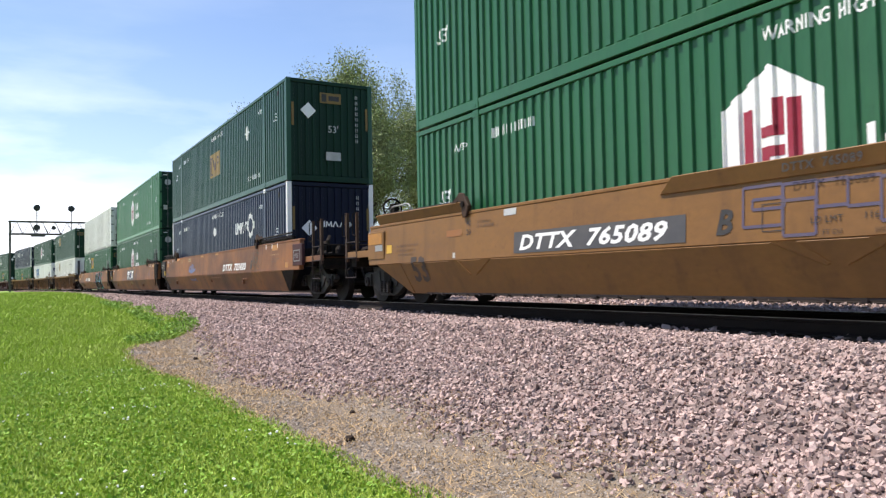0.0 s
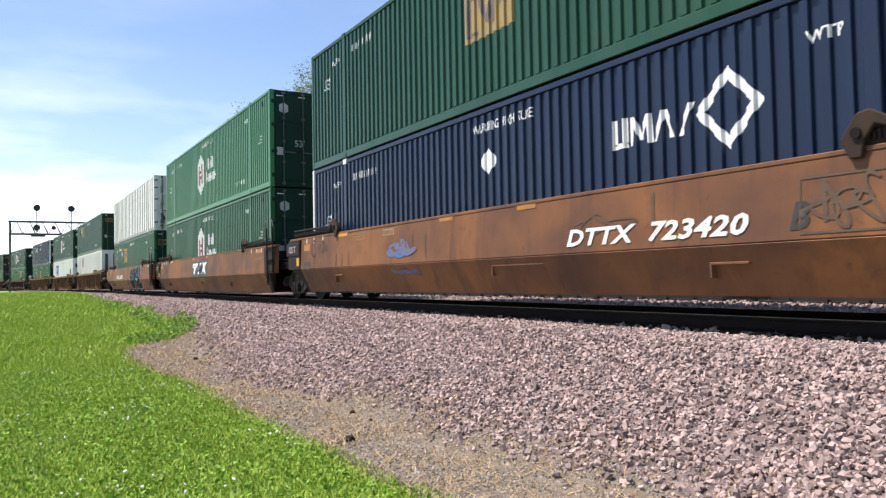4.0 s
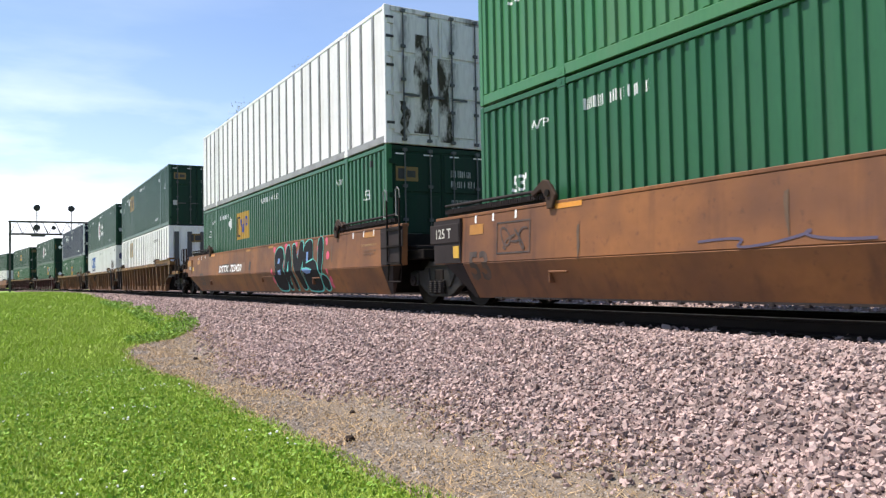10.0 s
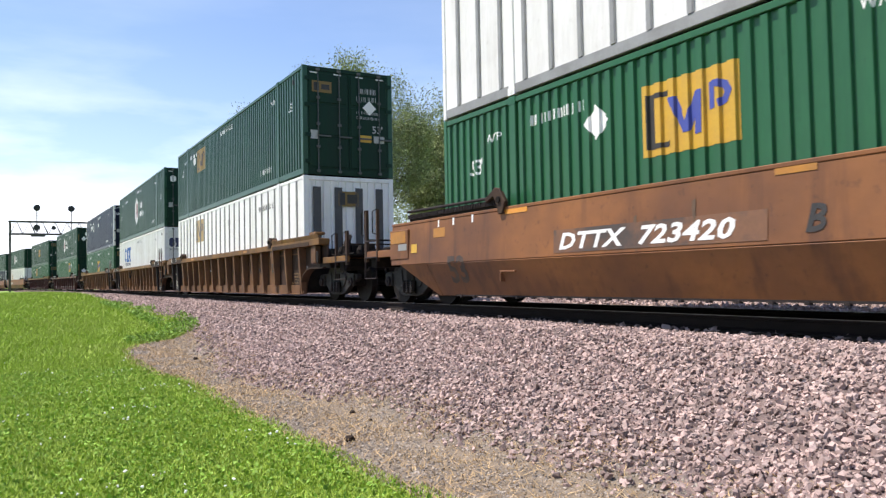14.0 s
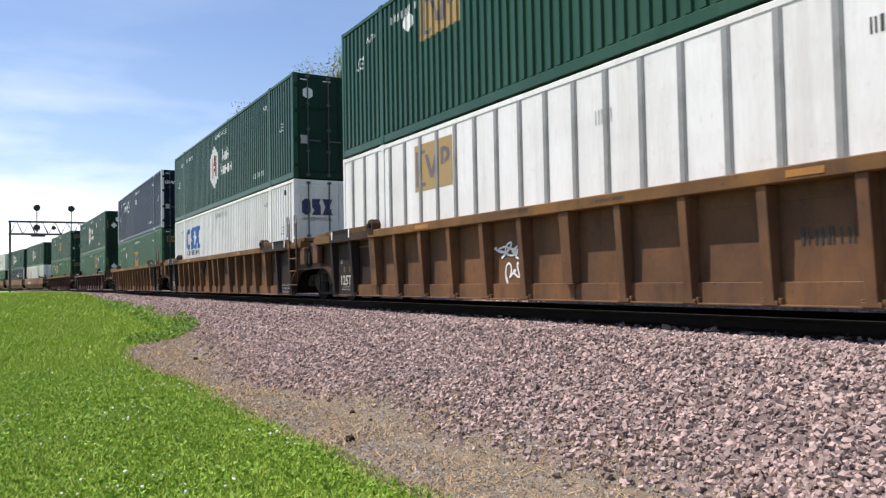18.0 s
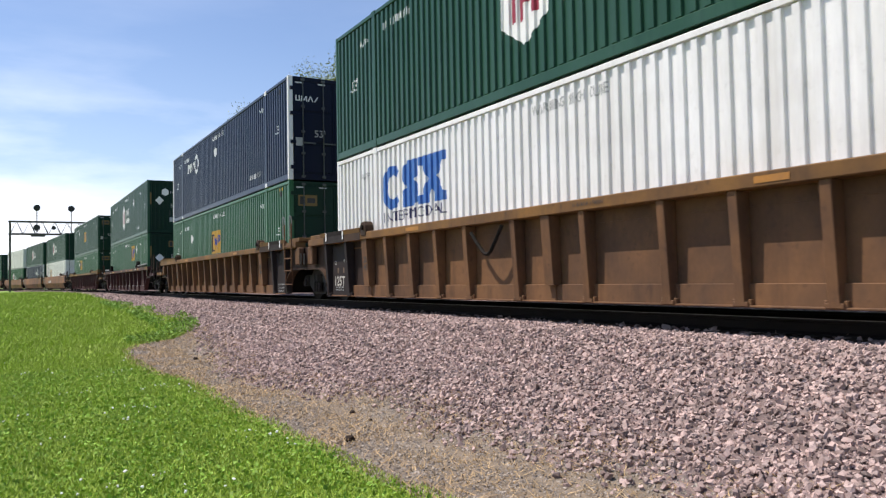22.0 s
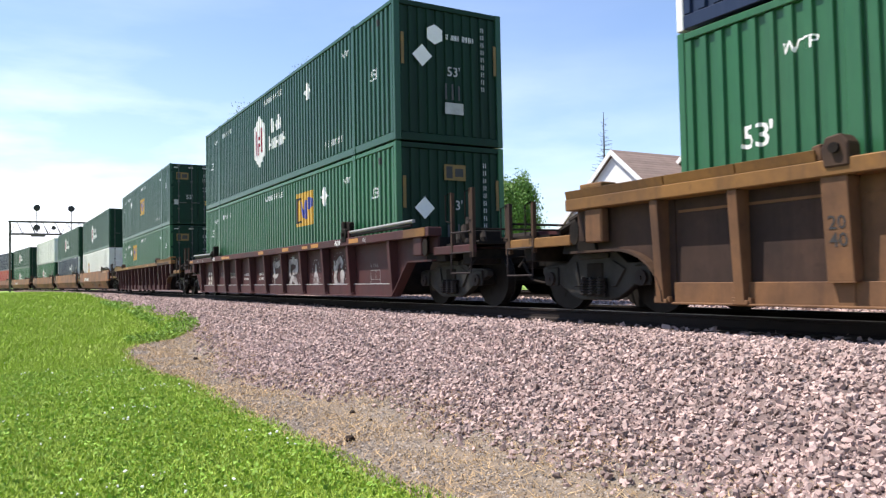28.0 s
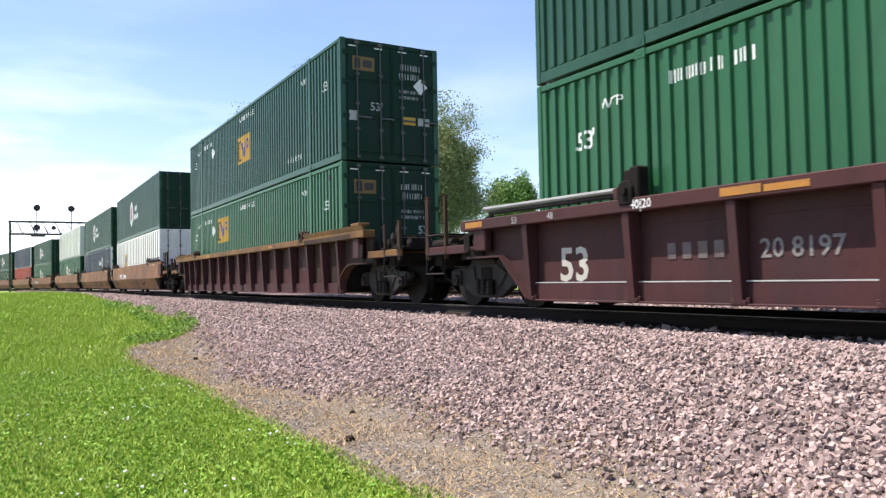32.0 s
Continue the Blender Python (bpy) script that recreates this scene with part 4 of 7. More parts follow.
def amber_mark(box, x, z, wavy, size=1.0, x0=-HL + 0.10, worn=False):
    """An amber panel with a dark bar block, a blue zigzag and a blue ring block."""
    w, h = 0.70 * size, 0.44 * size
    marks("logo_panel", plate(x - w, x + w, z - h, z + h), MARK_PANEL_WORN if worn else MARK_YELLOW, box, x0, wavy, "worn amber logo panel" if worn else "amber square logo panel")
    dark = plates((x - w * 0.92, x - w * 0.72, z - h * 0.80, z + h * 0.72), (x - w * 0.72, x - w * 0.40, z + h * 0.58, z + h * 0.72), (x - w * 0.72, x - w * 0.38, z - h * 0.80, z - h * 0.66))
    zig = Form()
    for a0, a1, b0, b1 in ((-0.34, -0.05, 0.50, -0.52), (-0.05, 0.22, -0.52, 0.50), (0.22, 0.20, 0.50, -0.62)):
        t = 0.085
        zig.add(lift(len(zig.v) * 0.0001, poly([(x + w * (a0 - t), z + h * b0), (x + w * (a0 + t), z + h * b0), (x + w * (a1 + t), z + h * b1), (x + w * (a1 - t), z + h * b1)])))
    block = plate(x + w * 0.42, x + w * 0.56, z - h * 0.08, z + h * 0.62)
    arc = [(x + w * (0.58 + 0.32 * math.cos(k)), z + h * (0.28 + 0.36 * math.sin(k))) for k in (-1.4, -0.7, 0.0, 0.7, 1.4, 1.9)]
    inner = [(x + w * (0.57 + 0.15 * math.cos(k)), z + h * (0.28 + 0.17 * math.sin(k))) for k in (-1.4, -0.7, 0.0, 0.7, 1.4, 1.9)]
    for k in range(5):
        block.add(poly([arc[k], arc[k + 1], inner[k + 1], inner[k]]))
    for f, m in ((dark, MARK_STROKE_WORN if worn else MARK_BLACK), (zig, MARK_STROKE_WORN if worn else MARK_INDIGO), (block, MARK_STROKE_WORN if worn else MARK_INDIGO)):
        f = pressed(f, x0, wavy, 0.008)
        f.v = [(a, b - HW + 0.012, c) for a, b, c in f.v]
        part("logo_stroke", f, m, box)


def diamond(box, x, z, wavy, r=0.24, x0=-HL + 0.10):
    marks("placard", poly([(x, z + r), (x - r, z), (x, z - r), (x + r, z)]), MARK_WHITE, box, x0, wavy, "white diamond placard")


def maker_strokes(x, z):
    """A hook, a zigzag, a wedge and a cross in line."""
    f = plates((x, x + 0.07, z + 0.05, z + 0.38), (x + 0.19, x + 0.26, z + 0.05, z + 0.38), (x + 0.0, x + 0.26, z, z + 0.07))
    for a0, a1, b0, b1 in ((0.34, 0.37, 0.0, 0.36), (0.37, 0.50, 0.36, 0.06), (0.50, 0.63, 0.06, 0.36), (0.63, 0.66, 0.36, 0.0), (0.74, 0.88, 0.0, 0.36), (0.88, 1.02, 0.36, 0.0), (1.12, 1.30, 0.0, 0.36)):
        f.add(lift(len(f.v) * 0.0001, poly([(x + a0 - 0.035, z + b0), (x + a0 + 0.035, z + b0), (x + a1 + 0.035, z + b1), (x + a1 - 0.035, z + b1)])))
    return f


def maker_mark(box, x, z, wavy, x0=-HL + 0.10):
    """A white line mark: a row of strokes and an open lozenge."""
    f = maker_strokes(x, z)
    marks("brand_block", f, MARK_WHITE, box, x0, wavy, "white strokes of a brand mark")
    c, r, q = x + 1.80, 0.46, 0.31
    ring = Form()
    for i in range(4):
        a, b = i * math.pi / 2, (i + 1) * math.pi / 2
        ring.add(poly([(c + r * math.cos(a), z + 0.2 + r * math.sin(a)), (c + r * math.cos(b), z + 0.2 + r * math.sin(b)), (c + q * math.cos(b), z + 0.2 + q * math.sin(b)), (c + q * math.cos(a), z + 0.2 + q * math.sin(a))]))
    marks("logo_ring", ring, MARK_WHITE, box, x0, wavy, "white open lozenge")


def railroad_mark(box, x, z):
    """Three big blue blocks over a word: two notched blocks and a cross."""
    one = Form()
    for k in range(10):
        q, r = [math.radians(42 + 27.6 * i) for i in (k, k + 1)]
        one.add(poly([(x + 0.46 + 0.46 * math.cos(q), 0.58 + 0.56 * math.sin(q)), (x + 0.46 + 0.46 * math.cos(r), 0.58 + 0.56 * math.sin(r)), (x + 0.50 + 0.22 * math.cos(r), 0.58 + 0.32 * math.sin(r)), (x + 0.50 + 0.22 * math.cos(q), 0.58 + 0.32 * math.sin(q))]))
    a = x + 0.92
    two = poly([(a + 0.04, 0.02), (a + 0.48, 0.02), (a + 0.62, 0.14), (a + 0.64, 0.46), (a + 0.50, 0.66), (a + 0.64, 0.76), (a + 0.64, 1.14), (a + 0.22, 1.14), (a + 0.04, 1.0), (a + 0.02, 0.70), (a + 0.16, 0.50), (a + 0.04, 0.42)])
    a = x + 1.58
    three = poly([(a, 0.02), (a + 0.46, 0.02), (a + 0.46, 0.20), (a + 0.52, 0.32), (a + 0.60, 0.20), (a + 0.58, 0.02), (a + 1.06, 0.02), (a + 1.06, 0.22), (a + 0.94, 0.24), (a + 0.72, 0.60), (a + 0.92, 0.92), (a + 1.06, 0.94), (a + 1.06, 1.14), (a + 0.02, 1.14), (a + 0.02, 0.94), (a + 0.14, 0.92), (a + 0.36, 0.58), (a + 0.14, 0.24), (a, 0.22)])
    for f in (one, two, three):
        marks("brand_block", shift(f, 0, 0, z + 0.02, sz=0.80), MARK_BLUE, box, label="blue block of a railway brand mark")
    word = letters("INTERMODAL", 0.205, bold=-0.004, space=1.05)
    width = max(q[0] for q in word.v)
    marks("lettering", shift(word, x + 0.10, 0, z - 0.20, sx=2.50 / width), MARK_NIGHT, box, label="blue word INTERMODAL")


def leaf_form():
    """A door leaf of an end wall at +x."""
    return Form().box(HL - 0.06, HL - 0.02, 0, HW - 0.136, 0.17, 2.78)


def rod_form():
    f = Form().tube([(HL + 0.03, 0, 0.06), (HL + 0.03, 0, 2.84)], 0.018)
    for z in (0.10, 0.75, 1.35, 2.05, 2.80):
        f.box(HL, HL + 0.055, -0.05, 0.05, z - 0.03, z + 0.03)
    return f.box(HL + 0.02, HL + 0.05, 0.0, 0.36, 1.02, 1.06)


def container(paint, label, wall="wave", end="doors", end_paint=None, post_paint=None, marked=(), seed=1):
    """A 53-foot box: walls, rails, posts, roof, floor, doors or a plain front at +x, and its markings."""
    rnd = random.Random(seed)
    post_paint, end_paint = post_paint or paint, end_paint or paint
    box = thing("shipping_container", label, "container", "containers on the train")
    wavy = wall == "wave"
    turned = Matrix.Rotation(math.pi, 4, "Z")
    for m in (None, turned):
        if wavy:
            part("side_wall", lambda: shift(corrugated(2 * HL - 0.2, 0.17, 2.80), -HL + 0.1, -HW + 0.012), paint, box, key="wave_wall", at=m)
        else:
            part("side_wall", lambda: Form().box(-HL + 0.1, HL - 0.1, -HW + 0.012, -HW + 0.05, 0.16, 2.81), paint, box, key="flat_wall", at=m)
        part("top_rail", lambda: Form().box(-HL + 0.1, HL - 0.1, -HW, -HW + 0.1, 2.80, TALL - 0.012), paint, box, key="top_rail", bevel=0.008, at=m)
        part("bottom_rail", lambda: Form().box(-HL + 0.1, HL - 0.1, -HW, -HW + 0.1, 0.012, 0.17), paint if wavy else GREY_POST, box, key="bottom_rail", bevel=0.008, at=m)
    if not wavy:
        for i in range(25):
            x = -0.02 + (i - 12) * 0.636
            part("wall_post", lambda: Form().box(-0.048, 0.030, -HW - 0.010, -HW + 0.02, 0.17, 2.80).box(0.030, 0.052, -HW - 0.003, -HW + 0.02, 0.17, 2.80), GREY_POST, box, key="wall_post", at=pose(x, 0, 0))
    for sx in (-1, 1):
        for sy in (-1, 1):
            part("corner_post", lambda: Form().box(-0.1, 0.0, -0.004, 0.13, 0, TALL), post_paint, box, key="corner_post", bevel=0.01, at=pose(HL if sx > 0 else -HL + 0.1, -HW if sy < 0 else HW - 0.13, 0))
            part("stacking_post", lambda: Form().box(-0.08, 0.08, -HW - 0.006, -HW + 0.1, 0.0, TALL), paint, box, key="stacking_post", bevel=0.01, at=pose(sx * 6.096, 0, 0) @ (turned if sy > 0 else Matrix()))
        for sy in (-1, 1):
            for z in (0.0, TALL - 0.12):
                part("corner_casting", lambda: Form().box(-0.09, 0.09, -HW - 0.012, -HW + 0.1, 0.0, 0.12).box(-0.03, 0.03, -HW - 0.016, -HW - 0.01, 0.035, 0.085), post_paint, box, key="casting", bevel=0.012, at=pose(sx * 6.096, 0, z) @ (turned if sy > 0 else Matrix()))
    part("roof", lambda: Form().box(-HL + 0.1, HL - 0.1, -HW + 0.1, HW - 0.1, 2.83, 2.875), paint, box, key="roof")
    part("floor", lambda: Form().box(-HL + 0.1, HL - 0.1, -HW + 0.1, HW - 0.1, 0.03, 0.14), GRIME, box, key="floor")
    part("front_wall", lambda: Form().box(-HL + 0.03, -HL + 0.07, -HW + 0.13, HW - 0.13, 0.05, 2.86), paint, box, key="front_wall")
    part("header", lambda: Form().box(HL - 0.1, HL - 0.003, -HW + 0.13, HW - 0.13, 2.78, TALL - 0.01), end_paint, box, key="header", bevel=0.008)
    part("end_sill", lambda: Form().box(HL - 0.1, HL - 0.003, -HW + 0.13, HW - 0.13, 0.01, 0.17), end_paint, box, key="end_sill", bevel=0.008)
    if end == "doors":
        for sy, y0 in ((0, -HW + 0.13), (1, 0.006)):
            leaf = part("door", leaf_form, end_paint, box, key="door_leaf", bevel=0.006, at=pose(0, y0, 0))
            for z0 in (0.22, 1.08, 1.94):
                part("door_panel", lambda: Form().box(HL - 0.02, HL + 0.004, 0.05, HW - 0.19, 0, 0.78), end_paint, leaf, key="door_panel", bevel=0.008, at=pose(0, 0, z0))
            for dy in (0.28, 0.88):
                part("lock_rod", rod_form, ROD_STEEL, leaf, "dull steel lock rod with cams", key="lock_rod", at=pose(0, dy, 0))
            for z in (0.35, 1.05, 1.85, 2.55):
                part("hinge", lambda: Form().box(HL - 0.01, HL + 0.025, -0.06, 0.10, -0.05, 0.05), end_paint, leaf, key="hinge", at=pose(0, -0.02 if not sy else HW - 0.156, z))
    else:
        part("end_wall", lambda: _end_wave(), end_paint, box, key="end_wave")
    return box, wavy


def _end_wave():
    f = corrugated(2 * HW - 0.26, 0.17, 2.78)
    out = Form()
    out.v = [(HL - 0.015 - y, -HW + 0.13 + x, z) for x, y, z in f.v]
    out.f = f.f
    return out


def end_logo(box, y0, y1, z0, z1):
    """A dim amber panel with a dark block on an end wall."""
    end_marks("logo_panel", plate(y0, y1, z0, z1), MARK_DIM, box, "dim amber logo panel")
    ob = end_marks("logo_stroke", plates((y0 + 0.05, y0 + 0.2, z0 + 0.04, z1 - 0.04), (y0 + 0.26, y1 - 0.06, z0 + 0.08, z1 - 0.08)), MARK_BLACK, box)
    ob.location.x = 0.004


def small_marks(box, wavy, seed, dark=False, end="doors", high=False, left=True):
    """Size figures, warnings and unreadable codes that every box carries."""
    ink = MARK_FADED if dark else MARK_WHITE
    up = 1.78 if high else 1.38
    marks("lettering", shift(letters("53'", 0.225, bold=0.010), 6.98, 0, up + 0.06), ink, box, wavy=wavy, label="size figures 53'")
    if left:
        marks("lettering", shift(letters("53'", 0.25, bold=0.015), -7.36, 0, up + 0.05), ink, box, wavy=wavy, label="size figures 53'")
        marks("code_strip", shift(bars(1.22, 0.16, seed), -5.65, 0, 2.36), ink, box, wavy=wavy)
    marks("code_strip", shift(bars(1.22, 0.16, seed + 9), 4.30, 0, 0.42), ink, box, wavy=wavy)
    for x, z in ((-6.85, 2.30), (5.45, 2.34)):
        marks("lettering", shift(letters("WTP", 0.13, bold=0.014), x, 0, z), ink, box, wavy=wavy, label="letters WTP")
    warn = letters("WARNING HIGH CUBE", 0.15, bold=0.012, space=1.05)
    wide = max(q[0] for q in warn.v)
    marks("lettering", shift(warn, -0.62, 0, 2.50, sx=1.62 / wide), ink, box, wavy=wavy, label="words WARNING HIGH CUBE")
    for x in (7.0, 7.35):
        marks("vent", shift(plate(0, 0.09, 0, 0.14), x, 0, 2.52), MARK_BLACK, box, wavy=wavy)
    pale = MARK_BLACK if dark else MARK_FADED
    if end == "doors":
        end_marks("code_strip", shift(bars(0.62, 0.15, seed + 2), 1.52, 0, 2.28), pale, box)
        end_marks("code_strip", shift(bars(0.62, 0.15, seed + 3), 1.52, 0, 2.06), pale, box)
        end_marks("code_strip", shift(bars(0.7, 0.08, seed + 4), 1.52, 0, 1.72), pale, box)
        end_marks("code_strip", shift(bars(0.7, 0.08, seed + 5), 1.52, 0, 1.58), pale, box)
        end_marks("lettering", shift(letters("53'", 0.2, bold=0.012), 1.98 if seed % 2 else 0.75, 0, 1.22), pale, box, "size figures 53'")
        end_marks("warning_label", plate(1.62, 1.95, 0.95, 1.14), MARK_YELLOW, box, "amber warning label")
        end_marks("data_label", plate(2.02, 2.34, 0.95, 1.14), pale, box, "pale data label")
        end_marks("data_label", plate(0.20, 0.42, 0.95, 1.18), pale, box, "pale data label")
        for y in (0.2, 0.86, 1.5, 2.1):
            end_marks("reflector", plate(y, y + 0.22, 2.70, 2.73), MARK_WHITE, box)
    else:
        pz = {21: 1.60, 22: 2.0, 71: 1.56, 72: 1.78}.get(seed, 1.8)
        if seed != 21:
            end_marks("lettering", shift(letters("53'", 0.20, bold=0.008), 1.22, 0, 1.54 if seed == 71 else 1.42), MARK_FADED, box, "size figures 53'")
        end_marks("placard", poly([(0.63, pz + 0.23), (0.40, pz), (0.63, pz - 0.23), (0.86, pz)]), MARK_WHITE, box, "white diamond placard")
        end_marks("data_label", plate(1.15, 1.60, 0.62, 0.86), MARK_FADED, box, "white data label")
        if seed > 70:
            end_marks("code_strip", shift(bars(0.42, 0.34, seed + 6, 0.8), 1.16, 0, 0.92), MARK_GREY, box)
        down = Form()
        for k in range(9):
            down.add(plates((2.06, 2.08, 2.45 - 0.16 * k, 2.55 - 0.16 * k), (2.11, 2.13, 2.45 - 0.16 * k, 2.55 - 0.16 * k)))
        end_marks("code_strip", down, MARK_FADED, box)
        for y in (0.14, 2.38):
            end_marks("reflector", plate(y, y + 0.07, 1.55, 2.2), MARK_DIM, box, "dim amber reflector strip")


# ---- well cars ----
TOP, FOLD, LOW = 1.585, 0.79, 0.225
RADIUS = 0.457


def upper_strake(a, b):
    return Form().hexa(((a, -1.57, FOLD), (b, -1.57, FOLD), (b, -1.44, FOLD), (a, -1.44, FOLD), (a, -1.53, TOP - 0.05), (b, -1.53, TOP - 0.05), (b, -1.42, TOP - 0.05), (a, -1.42, TOP - 0.05)))


def lower_strake(la, lb, ua, ub, drop=0.0):
    """The strake under the fold leans in; la, lb end it at the bottom, ua, ub at the fold."""
    y = -1.345 + drop
    return Form().hexa(((la, y, LOW), (lb, y, LOW), (lb, y + 0.04, LOW), (la, y + 0.04, LOW), (ua, -1.57 + drop, FOLD - 0.003), (ub, -1.57 + drop, FOLD - 0.003), (ub, -1.40 + drop, FOLD - 0.003), (ua, -1.40 + drop, FOLD - 0.003)))


def side_marks(name, form, mat, car, y=-1.545, lean=0.0, label=""):
    """Markings on a car's side; they follow the strake's lean above the fold and fall away below it."""
    me = bpy.data.meshes.new(name)
    if lean == 0.0:
        bm = bmesh.new()
        vs = [bm.verts.new(q) for q in form.v]
        for q in form.f:
            try:
                bm.faces.new([vs[i] for i in q])
            except ValueError:
                pass
        bmesh.ops.bisect_plane(bm, geom=bm.verts[:] + bm.edges[:] + bm.faces[:], plane_co=(0, 0, FOLD), plane_no=(0, 0, 1))
        for q in bm.verts:
            z = q.co.z
            q.co.y += (-1.57 + 0.04 * (z - FOLD) / (TOP - 0.05 - FOLD) if z > FOLD else -1.57 + 0.225 * (FOLD - z) / (FOLD - LOW)) - 0.006
        bm.to_mesh(me)
        bm.free()
    else:
        me.from_pydata([(x, y + out, z) for x, out, z in form.v], [], form.f)
    me.materials.append(mat)
    ob = new(name, me)
    ob.parent = car
    return tagged(ob, label, kind="stuff" if name in ("code_strip", "lettering", "brand_block", "graffiti", "figures") else "")


def wheel_form():
    """Two wheels on an axle, about its own middle."""
    f = Form()
    for s in (-1, 1):
        y = s * 0.755
        f.disc("y", (0, 0), RADIUS, y - 0.06, y + 0.06, 28)
        f.disc("y", (0, 0), RADIUS + 0.026, y - s * 0.085, y - s * 0.06, 28)
        f.disc("y", (0, 0), 0.12, y + s * 0.06, y + s * 0.09, 12)
        for k in range(5):
            a = 2 * math.pi * k / 5
            f.disc("y", (0.24 * math.cos(a), 0.24 * math.sin(a)), 0.055, y + s * 0.06, y + s * 0.066, 8)
    f.disc("y", (0, 0), 0.085, -1.06, 1.06, 12)
    return f


def frame_form():
    """One cast side frame of a truck."""
    ring = [(-1.16, 0.52), (-1.16, 0.62), (-0.98, 0.66), (-0.62, 0.66), (-0.40, 0.82), (0.40, 0.82), (0.62, 0.66), (0.98, 0.66), (1.16, 0.62), (1.16, 0.52), (0.98, 0.44), (0.80, 0.40), (0.46, 0.20), (0.30, 0.16), (-0.30, 0.16), (-0.46, 0.20), (-0.80, 0.40), (-0.98, 0.44)]
    f = Form().prism([(x, z) for x, z in ring if abs(x) > 0.28 or True], "y", -1.10, -0.97)
    for s in (-1, 1):
        f.prism([(s * 0.36, 0.70), (s * 0.60, 0.58), (s * 0.42, 0.34), (s * 0.30, 0.34)], "y", -1.125, -1.10)
        f.box(s * 0.915 - 0.14, s * 0.915 + 0.14, -1.14, -1.09, 0.36, 0.62)
    f.box(-0.30, 0.30, -1.135, -1.10, 0.72, 0.80)
    return f


def spring_form():
    f = Form()
    path = [(0.055 * math.cos(k * 1.05), 0.055 * math.sin(k * 1.05), k * 0.0062) for k in range(40)]
    return f.tube(path, 0.016, 5)


WHEELS = []


def truck(car, x, spin, up=0.0):
    base = new("truck")
    base.parent = car
    base.matrix_basis = pose(x, 0, up)
    tagged(base, "grimy black cast-steel truck")
    half = Matrix.Rotation(math.pi, 4, "Z")
    for m in (None, half):
        part("side_frame", frame_form, CAST, base, key="side_frame", bevel=0.012, at=m)
        for dx in (-0.17, 0.0, 0.17):
            part("spring", spring_form, CAST, base, key="spring", at=(m or Matrix()) @ pose(dx, -1.15, 0.22))
        for dx in (-0.915, 0.915):
            part("bearing_cap", lambda: Form().disc("y", (0, RADIUS), 0.10, -1.18, -1.13, 12).disc("y", (0, RADIUS), 0.03, -1.20, -1.18, 6), PRIMER, base, key="bearing_cap", at=(m or Matrix()) @ pose(dx, 0, 0))
    part("bolster", lambda: Form().box(-0.16, 0.16, -1.12, 1.12, 0.40, 0.66).box(-0.10, 0.10, -1.0, 1.0, 0.66, 0.76), GRIME, base, key="bolster", bevel=0.015)
    part("brake_beam", lambda: Form().box(-0.40, -0.34, -0.8, 0.8, 0.34, 0.42).box(0.34, 0.40, -0.8, 0.8, 0.34, 0.42), GRIME, base, key="brake_beam")
    for dx in (-0.915, 0.915):
        w = part("wheelset", wheel_form, TREAD if spin else GRIME, base, "worn steel wheels on an axle", key="wheelset", bevel=0.008, at=pose(dx, 0, RADIUS))
        if spin:
            WHEELS.append((w, dx))


def ladder(car, x, top, mat, low=0.48):
    """Two stiles with rungs, hand irons above and a stirrup below."""
    f = Form()
    for dx in (0.0, 0.54):
        f.box(x + dx - 0.016, x + dx + 0.016, -1.63, -1.60, 0.80, top + 0.50)
        part("hand_iron", Form().tube([(x + dx, -1.60, top + 0.16), (x + dx - 0.10, -1.63, top + 0.18), (x + dx - 0.10, -1.63, top + 0.68), (x + dx - 0.04, -1.63, top + 0.71), (x + dx, -1.615, top + 0.66), (x + dx, -1.60, top + 0.46)], 0.013), GREY_POST, car, "worn bright hand iron")
    for z in (0.84, 1.16, 1.48):
        f.box(x, x + 0.54, -1.635, -1.605, z - 0.016, z + 0.016)
    part("ladder", f, mat, car, "steel ladder with hand irons")
    part("stirrup", Form().tube([(x, -1.58, 0.82), (x, -1.60, low), (x + 0.54, -1.60, low), (x + 0.54, -1.58, 0.82)], 0.018), mat, car)


def guide_rail(car, x0, x1, mat):
    """A pipe guide over a toothed strip above the sill, with its crank plate at the inner end."""
    part("guide_rail", Form().tube([(x0, -1.51, TOP + 0.17), (x1, -1.51, TOP + 0.19)], 0.026, 8), PRIMER, car, "pipe guide rail along the sill")
    part("guide_plate", Form().box(min(x0, x1), max(x0, x1), -1.48, -1.42, TOP + 0.004, TOP + 0.10), GRIME, car)
    f = Form()
    n = 62
    for i in range(n):
        x = x0 + (x1 - x0) * (i + 0.5) / n
        f.box(x - 0.011, x + 0.011, -1.53, -1.478, TOP + 0.05, TOP + 0.13)
    tagged(part("guide_teeth", f, PRIMER, car), kind="stuff")
    s = 1 if x0 > 0 else -1
    x = min((x0, x1), key=abs)
    b = Form().prism([(s * px, pz) for px, pz in ((6.02, 1.48), (5.94, 1.66), (6.10, 1.88), (6.22, 1.90), (6.50, 1.74), (6.46, 1.68), (6.26, 1.76), (6.16, 1.62), (6.14, 1.48))], "y", -1.585, -1.54)
    part("lock_bracket", b, DARK_BROWN, car, "rusty folded locking bracket", bevel=0.012)
    b = Form().prism([(s * px, pz) for px, pz in ((6.10, 1.50), (6.04, 1.66), (6.16, 1.84), (6.30, 1.84), (6.56, 1.72), (6.30, 1.60), (6.20, 1.50))], "y", -1.50, -1.44)
    part("bracket_plate", b, DARK_BROWN, car, bevel=0.012)
    part("bracket_pin", Form().disc("y", (s * 6.10, 1.70), 0.05, -1.61, -1.585, 10), GRIME, car)


